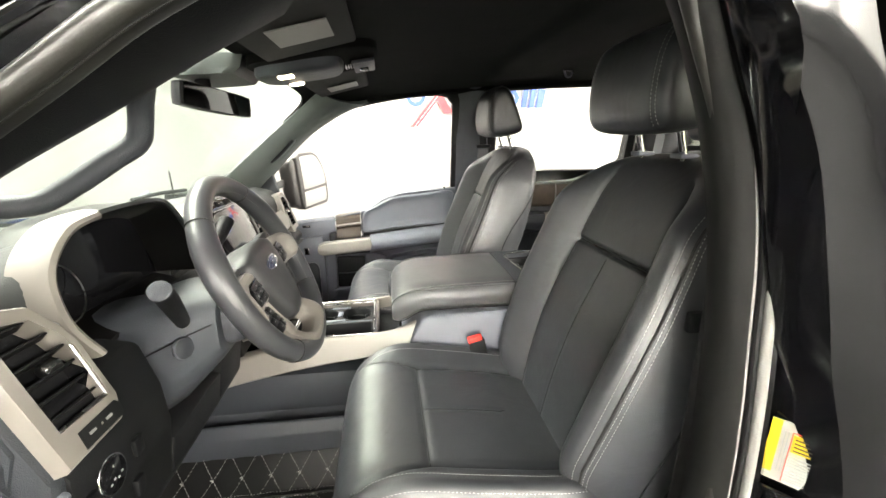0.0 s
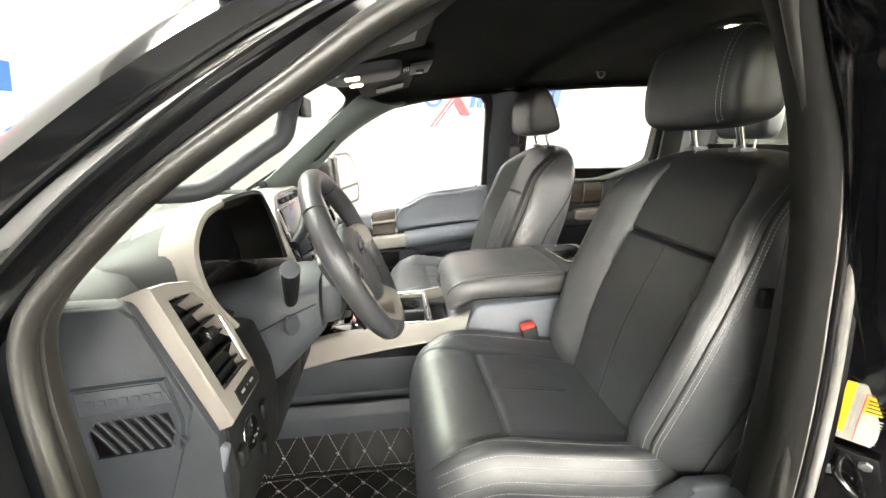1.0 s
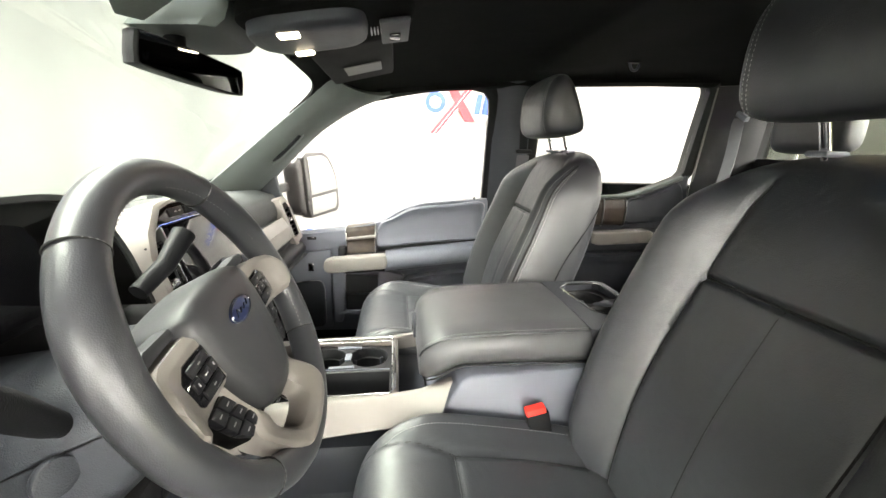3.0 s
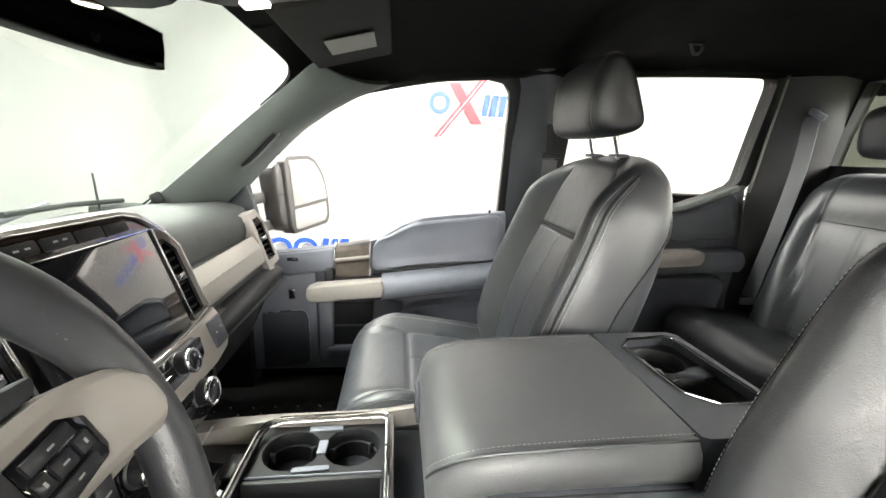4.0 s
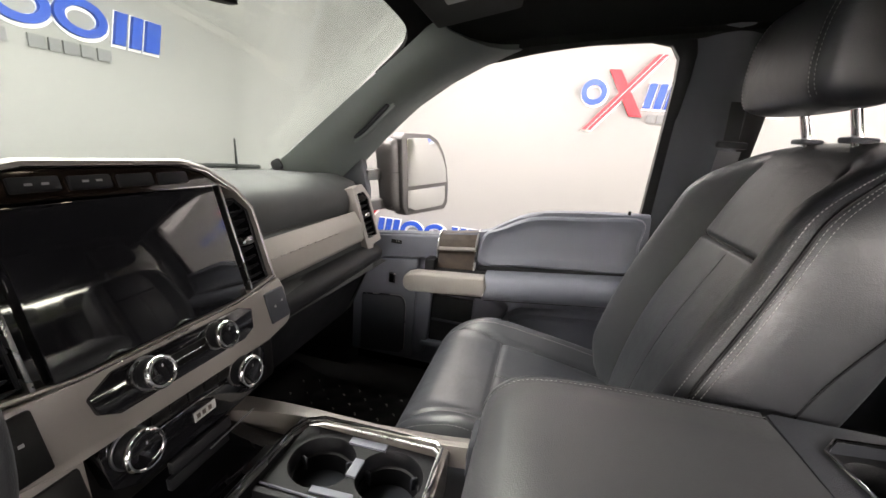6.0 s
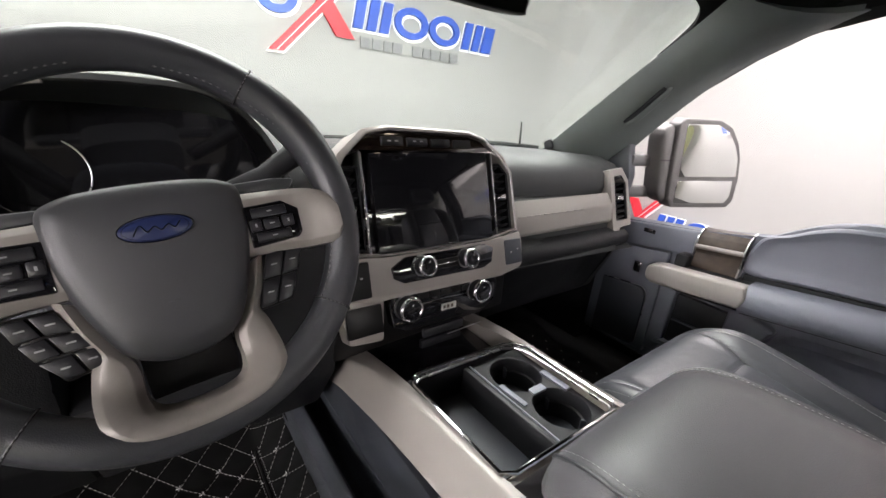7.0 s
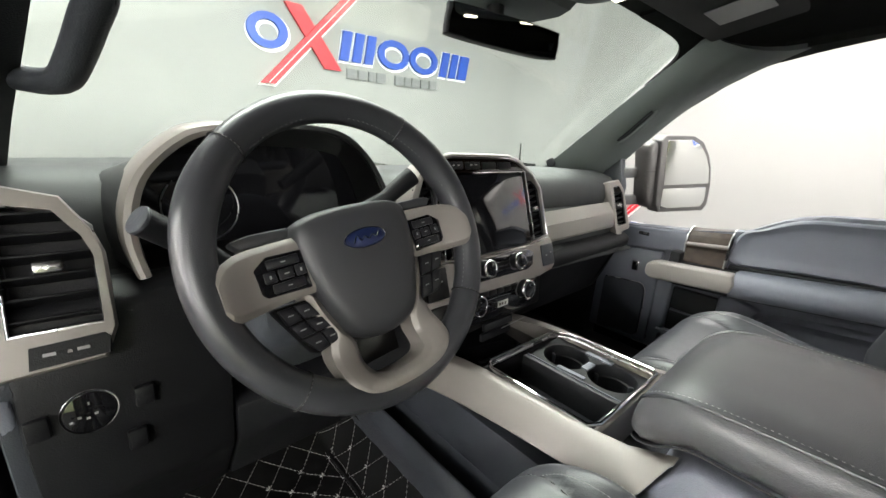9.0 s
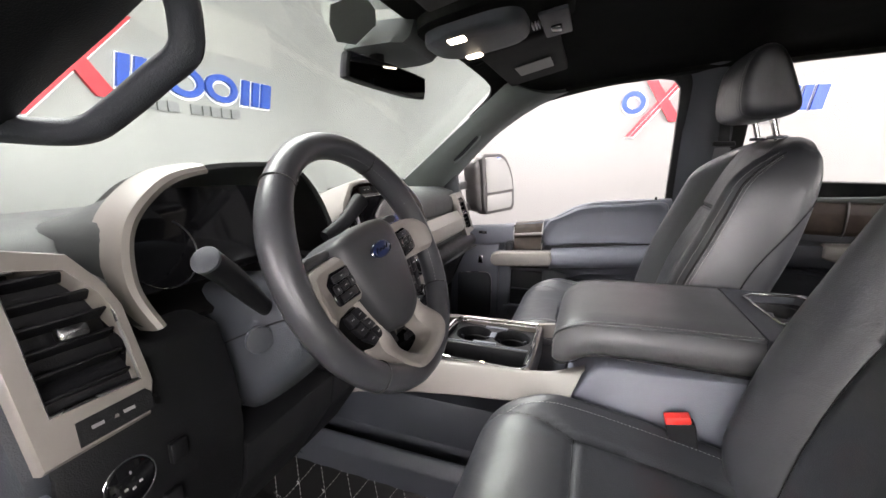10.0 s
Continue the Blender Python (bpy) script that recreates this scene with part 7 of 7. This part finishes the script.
for a in range(-30, 2):
    for b in range(-6, 24):
        x, y = (a + b) * 0.032, (a - b) * 0.032
        if -0.64 < x < -0.135 and -0.65 < y < -0.226:
            stitch([(x - 0.004, y, mat_z(x, y) + 0.002), (x + 0.0001, y, mat_z(x, y) + 0.002)], None, 0.0075, 0.05, 0.0016, knots)
            stitch([(x, y - 0.004, mat_z(x, y) + 0.002), (x, y + 0.0001, mat_z(x, y) + 0.002)], None, 0.0075, 0.05, 0.0016, knots)
tagged(part("quilt_knots", knots, QUILT_THREAD, fm, "white thread crosses where the seams meet"), kind="stuff")
fm2 = thing("floor_mat", "black quilted leatherette mat in the passenger footwell", "floor mat", "floor mats")


def far_mat_z(x, y):
    p, q = (x + y) / 0.032, (x - y) / 0.032
    return 0.905 + 0.04 * max(0, (-0.60 - x) / 0.12) + 0.0022 * abs(math.sin(math.pi * p / 2)) * abs(math.sin(math.pi * q / 2))


rows = [[(x, y, far_mat_z(x, y)) for y in [0.24 + 0.0067 * j for j in range(60)]] for x in [-0.71 + 0.0067 * i for i in range(76)]]
part("pad", surface_sheet(rows, -0.012), MAT_LEATHER, fm2, sharp=80)
knots = bmesh.new()
for a in range(-24, 16):
    for b in range(-30, 10):
        x, y = (a + b) * 0.032, (a - b) * 0.032
        if -0.66 < x < -0.23 and 0.26 < y < 0.62:
            stitch([(x - 0.004, y, far_mat_z(x, y) + 0.002), (x + 0.0001, y, far_mat_z(x, y) + 0.002)], None, 0.0075, 0.05, 0.0012, knots)
            stitch([(x, y - 0.004, far_mat_z(x, y) + 0.002), (x, y + 0.0001, far_mat_z(x, y) + 0.002)], None, 0.0075, 0.05, 0.0012, knots)
tagged(part("quilt_knots", knots, QUILT_THREAD, fm2, "white thread crosses where the seams meet"), kind="stuff")
part("fold_piping", tube([(x, -0.286, mat_z(x, -0.286) + 0.002) for x in [-0.62 + 0.02 * i for i in range(25)]], 0.0035, 8), MAT_LEATHER, fm)
for dy in (-0.007, 0.006):
    tagged(part("fold_stitching", stitch([(x, -0.286 + dy, mat_z(x, -0.286 + dy) + 0.0022) for x in [-0.62 + 0.01 * i for i in range(49)]], None, 0.005, 0.002, 0.0008), THREAD, fm), kind="stuff")
part("border", tube(smooth_path([(-0.69, -0.645, 0.935), (-0.14, -0.645, 0.925), (-0.14, -0.30, 0.925), (-0.15, -0.225, 0.995), (-0.40, -0.222, 1.0), (-0.60, -0.225, 1.0), (-0.70, -0.25, 1.05)], 8), 0.006, 8), MAT_LEATHER, fm)

# ---- details of the dashboard ----
grille = part("end_grille", plate_with_hole([(-0.052, -0.046), (0.046, -0.040), (0.053, -0.002), (0.043, 0.050), (-0.050, 0.044), (-0.055, 0.03)], [(-0.040, -0.042), (0.036, -0.034), (0.044, -0.012), (0.040, 0.010), (-0.034, 0.003), (-0.042, -0.01)], -0.012, 0.004, face((-0.517, -0.7045, 1.405), (1, 0, 0), (0, 0, 1))), PLASTIC_BLUE, dash)
part("grille_well", prism([(-0.561, 1.362), (-0.475, 1.370), (-0.470, 1.394), (-0.474, 1.418), (-0.552, 1.410), (-0.562, 1.396)], -0.7055, -0.700, "y"), LINING, dash)
for i in range(7):
    part("grille_slat", box((-0.548 + 0.0118 * i, -0.7065, 1.389 + 0.001 * i), (0.0030, 0.005, 0.050), 0.0006, 1, Matrix.Rotation(radians(-30), 4, "Y")), PLASTIC_BLUE, dash)
part("cap_panel", prism([(-0.60, 1.51), (-0.574, 1.533), (-0.508, 1.535), (-0.495, 1.522), (-0.456, 1.412), (-0.497, 1.29), (-0.56, 1.20), (-0.70, 1.18), (-0.70, 1.46)], -0.704, -0.695, "y", 0.003), PLASTIC_BLUE, dash, "inset panel of the dashboard's end")
part("label_plate", prism([(-0.562, 1.446), (-0.480, 1.452), (-0.470, 1.428), (-0.562, 1.418)], -0.7105, -0.70, "y", 0.002), PLASTIC, dash)
for k in range(7):
    part("script_bar", box((-0.548 + 0.011 * k, -0.7108, 1.433 + 0.0009 * k), (0.007, 0.0012, 0.006)), PLASTIC, dash)
part("knee_end", prism([(-0.448, 1.362), (-0.428, 1.352), (-0.452, 1.27), (-0.49, 1.18), (-0.52, 1.18), (-0.474, 1.284)], -0.697, -0.685, "y", 0.004), PLASTIC_GREY, dash)
sw = part("mirror_switch", plate_with_hole([(-0.030, -0.012), (0.030, -0.010), (0.032, 0.006), (0.028, 0.011), (-0.028, 0.009)], [(-0.002, -0.002), (0.002, -0.002), (0.002, 0.0), (0.001, 0.001), (-0.001, 0.001)], -0.004, 0.003, LV @ pose(0.010, -0.076, 0.002)), PLASTIC_DARK, dash)
for x in (-0.004, 0.020):
    bm = box((x, -0.076, 0.0056), (0.009, 0.003, 0.0006))
    bmesh.ops.transform(bm, matrix=LV, verts=bm.verts)
    part("icon", bm, ICON, dash)
for y, z in ((-0.672, 1.322), (-0.588, 1.325), (-0.60, 1.275)):
    part("toggle", box((-0.424, y, z), (0.008, 0.018, 0.024), 0.003), PLASTIC_DARK, dash)
for i in range(4):
    part("knob_tick", box((-0.4195, -0.648 + 0.0065 * i, 1.321 + 0.003 * (i % 2)), (0.0008, 0.003, 0.0022)), ICON, dash)
# raised script on the passenger trim, as a row of plain bars
for k in range(9):
    part("script_bar", box((-0.4915, 0.245 + 0.028 * k, 1.395), (0.002, 0.018, 0.012), 0.0006, 1, Matrix.Rotation(radians(20), 4, "Y")), CHAMPAGNE_BRUSHED, dash)
# ---- seat belts ----


def ribbon(points, width, across, thick=0.0016):
    a = Vector(across).normalized() * (width / 2)
    return surface_sheet([[p - a, p, p + a] for p in smooth_path(points, 6)], thick)


belt = thing("seat_belt", "black seat belt with its guide on the pillar beside the driver", "seat belt", "seat belts")
part("webbing", ribbon([(0.31, -0.665, 1.78), (0.312, -0.655, 1.60), (0.318, -0.652, 1.40), (0.315, -0.652, 1.2), (0.30, -0.65, 1.0)], 0.048, (1, 0, 0)), BELT_BLACK, belt)
part("tongue", box((0.305, -0.642, 1.475), (0.045, 0.012, 0.030), 0.004), PLASTIC_DARK, belt)
part("tongue_plate", box((0.318, -0.646, 1.496), (0.03, 0.004, 0.014), 0.001), STEEL, belt)
belt = thing("seat_belt", "grey seat belt hanging from the passenger's middle pillar", "seat belt", "seat belts")
part("webbing", ribbon([(0.335, 0.718, 1.655), (0.325, 0.712, 1.58), (0.30, 0.70, 1.45), (0.29, 0.70, 1.2)], 0.045, (1, 0, 0)), BELT, belt)
part("guide", box((0.335, 0.715, 1.668), (0.062, 0.018, 0.016), 0.006), PLASTIC_DARK, belt)
part("strap", ribbon([(0.335, 0.722, 1.665), (0.332, 0.725, 1.76)], 0.03, (1, 0, 0)), PLASTIC_DARK, belt)
solid("trim", tube([(1.068, 0.712, 1.925), (1.078, 0.752, 1.74), (1.086, 0.786, 1.57)], 0.0045, 8), SEAL_GREY, "pale grey seal edge along the rear pillar", "pillar seal", kind="structure")
belt = thing("seat_belt", "grey seat belt beside the rear bench", "seat belt", "seat belts")
part("webbing", ribbon([(1.160, 0.690, 1.818), (1.145, 0.680, 1.66), (1.105, 0.672, 1.46), (1.075, 0.690, 1.22)], 0.045, (0.3, -1, 0)), BELT, belt)
part("guide", box((1.165, 0.688, 1.828), (0.02, 0.075, 0.02), 0.006, 2, Matrix.Rotation(radians(28), 4, "X")), PLASTIC_GREY, belt)
part("latch_plate", box((1.05, 0.665, 1.215), (0.05, 0.012, 0.024), 0.003), STEEL, belt)
# strap of the driver's buckle
part("strap", box((0.135, -0.19, 1.13), (0.03, 0.012, 0.08), 0.003, 2, Matrix.Rotation(radians(-14), 4, "Y")), PLASTIC_DARK, buckle)

# ---- under the roof ----
hook = thing("coat_hook", "small grey coat hook on the headliner", "hook")
part("hook_arm", tube(smooth_path([(0.60, 0.53, 1.955), (0.612, 0.53, 1.932), (0.628, 0.53, 1.935), (0.634, 0.53, 1.95)], 5), 0.004, 8), PLASTIC_GREY, hook)
part("base", box((0.615, 0.53, 1.957), (0.04, 0.02, 0.008), 0.003), PLASTIC_DARK, hook)
dome = thing("dome_lamp", "small lit dome lamp in the headliner", "lamp")
part("bezel", box((0.63, -0.11, headliner_z(0.63, -0.11) - 0.006), (0.07, 0.05, 0.014), 0.004), PLASTIC, dome)
part("lens", box((0.63, -0.11, headliner_z(0.63, -0.11) - 0.014), (0.045, 0.022, 0.006), 0.002), LAMP_GLOW, dome, "lit lens")
for i in range(7):
    a = radians(-70 + 23 * i)
    part("button", box((-0.352 + 0.024 * math.cos(a + math.pi), OY + 0.052 * math.sin(a), 1.8435), (0.013, 0.010, 0.006), 0.002), TRIM_DARK, over)
for i in range(5):
    part("grille_bar", box((-0.184 + 0.006 * i, OY + 0.028, 1.877 + 0.0013 * i), (0.002, 0.035, 0.006)), STEEL, over)
part("switch", box((-0.140, OY + 0.055, 1.8785), (0.022, 0.034, 0.010), 0.003), GLOSS, over)
part("rear_plate", box((-0.140, OY + 0.04, 1.884), (0.055, 0.15, 0.008), 0.003, 2, Matrix.Rotation(radians(-10), 4, "Y")), PLASTIC, over)

# ---- outside the glass ----
ant = thing("antenna", "thin black antenna rod on the passenger's fender", "antenna")
part("rod", tube([(-0.95, 0.712, 1.42), (-0.95, 0.702, 1.575)], [0.0045, 0.0025], 8), PLASTIC_DARK, ant)
part("base", disc((-0.95, 0.713, 1.40), (0, 0, 1), 0.014, 0.03, 0.004), PLASTIC_DARK, ant)
for y0, y1, z0, z1 in ((0.42, 0.80, 1.502, 1.490), (-0.62, -0.20, 1.508, 1.512)):
    w = thing("wiper", "grey windshield wiper parked at the foot of the glass", "wiper", "wipers")
    part("blade", tube([(-0.945, y0, z0), (-0.955, (y0 + y1) / 2, (z0 + z1) / 2 + 0.004), (-0.945, y1, z1)], 0.007, 8), PLASTIC_DARK, w)
    part("wiper_arm", tube([(-0.965, (y0 + y1) / 2 - 0.05, (z0 + z1) / 2 + 0.012), (-0.97, y0 - 0.05, z0 - 0.03)], 0.008, 8), PLASTIC_GREY, w)

# ---- details of the far door and pillar ----
slot = [(-0.56, 0.672, 1.60), (-0.52, 0.663, 1.622), (-0.47, 0.652, 1.668), (-0.44, 0.648, 1.70)]
ph = thing("grab_handle", "grey grip moulded on the passenger's windshield pillar", "grab handle")
part("grip", tube(smooth_path(slot, 6), [0.004 + 0.007 * math.sin(math.pi * i / 18) ** 0.5 for i in range(19)], 8), PILLAR, ph)
part("shadow_slot", tube([Vector(p) + Vector((-0.004, -0.010, 0.004)) for p in smooth_path(slot, 6)][3:-2], 0.006, 8), PLASTIC_DARK, ph)
tweeter = thing("pillar_speaker", "small dark speaker cover at the pillar's foot", "speaker")
part("cover", box((-0.745, 0.612, 1.522), (0.03, 0.008, 0.03), 0.006, 2, Matrix.Rotation(radians(-30), 4, "Y")), PLASTIC_DARK, tweeter)
lock = thing("window_switch", "small window switch on the passenger door", "switch")
part("plate", box((-0.462, 0.7705, 1.205), (0.022, 0.006, 0.034), 0.003), CHROME, lock)
part("rocker", box((-0.462, 0.7665, 1.205), (0.014, 0.006, 0.024), 0.002), GLOSS, lock)
latch = thing("lock_lever", "small lock lever on the passenger door", "lever")
part("recess", box((-0.455, 0.7715, 1.32), (0.034, 0.006, 0.012), 0.002), PLASTIC_DARK, latch)
part("lever", box((-0.45, 0.768, 1.321), (0.012, 0.006, 0.006), 0.001), CHROME, latch)
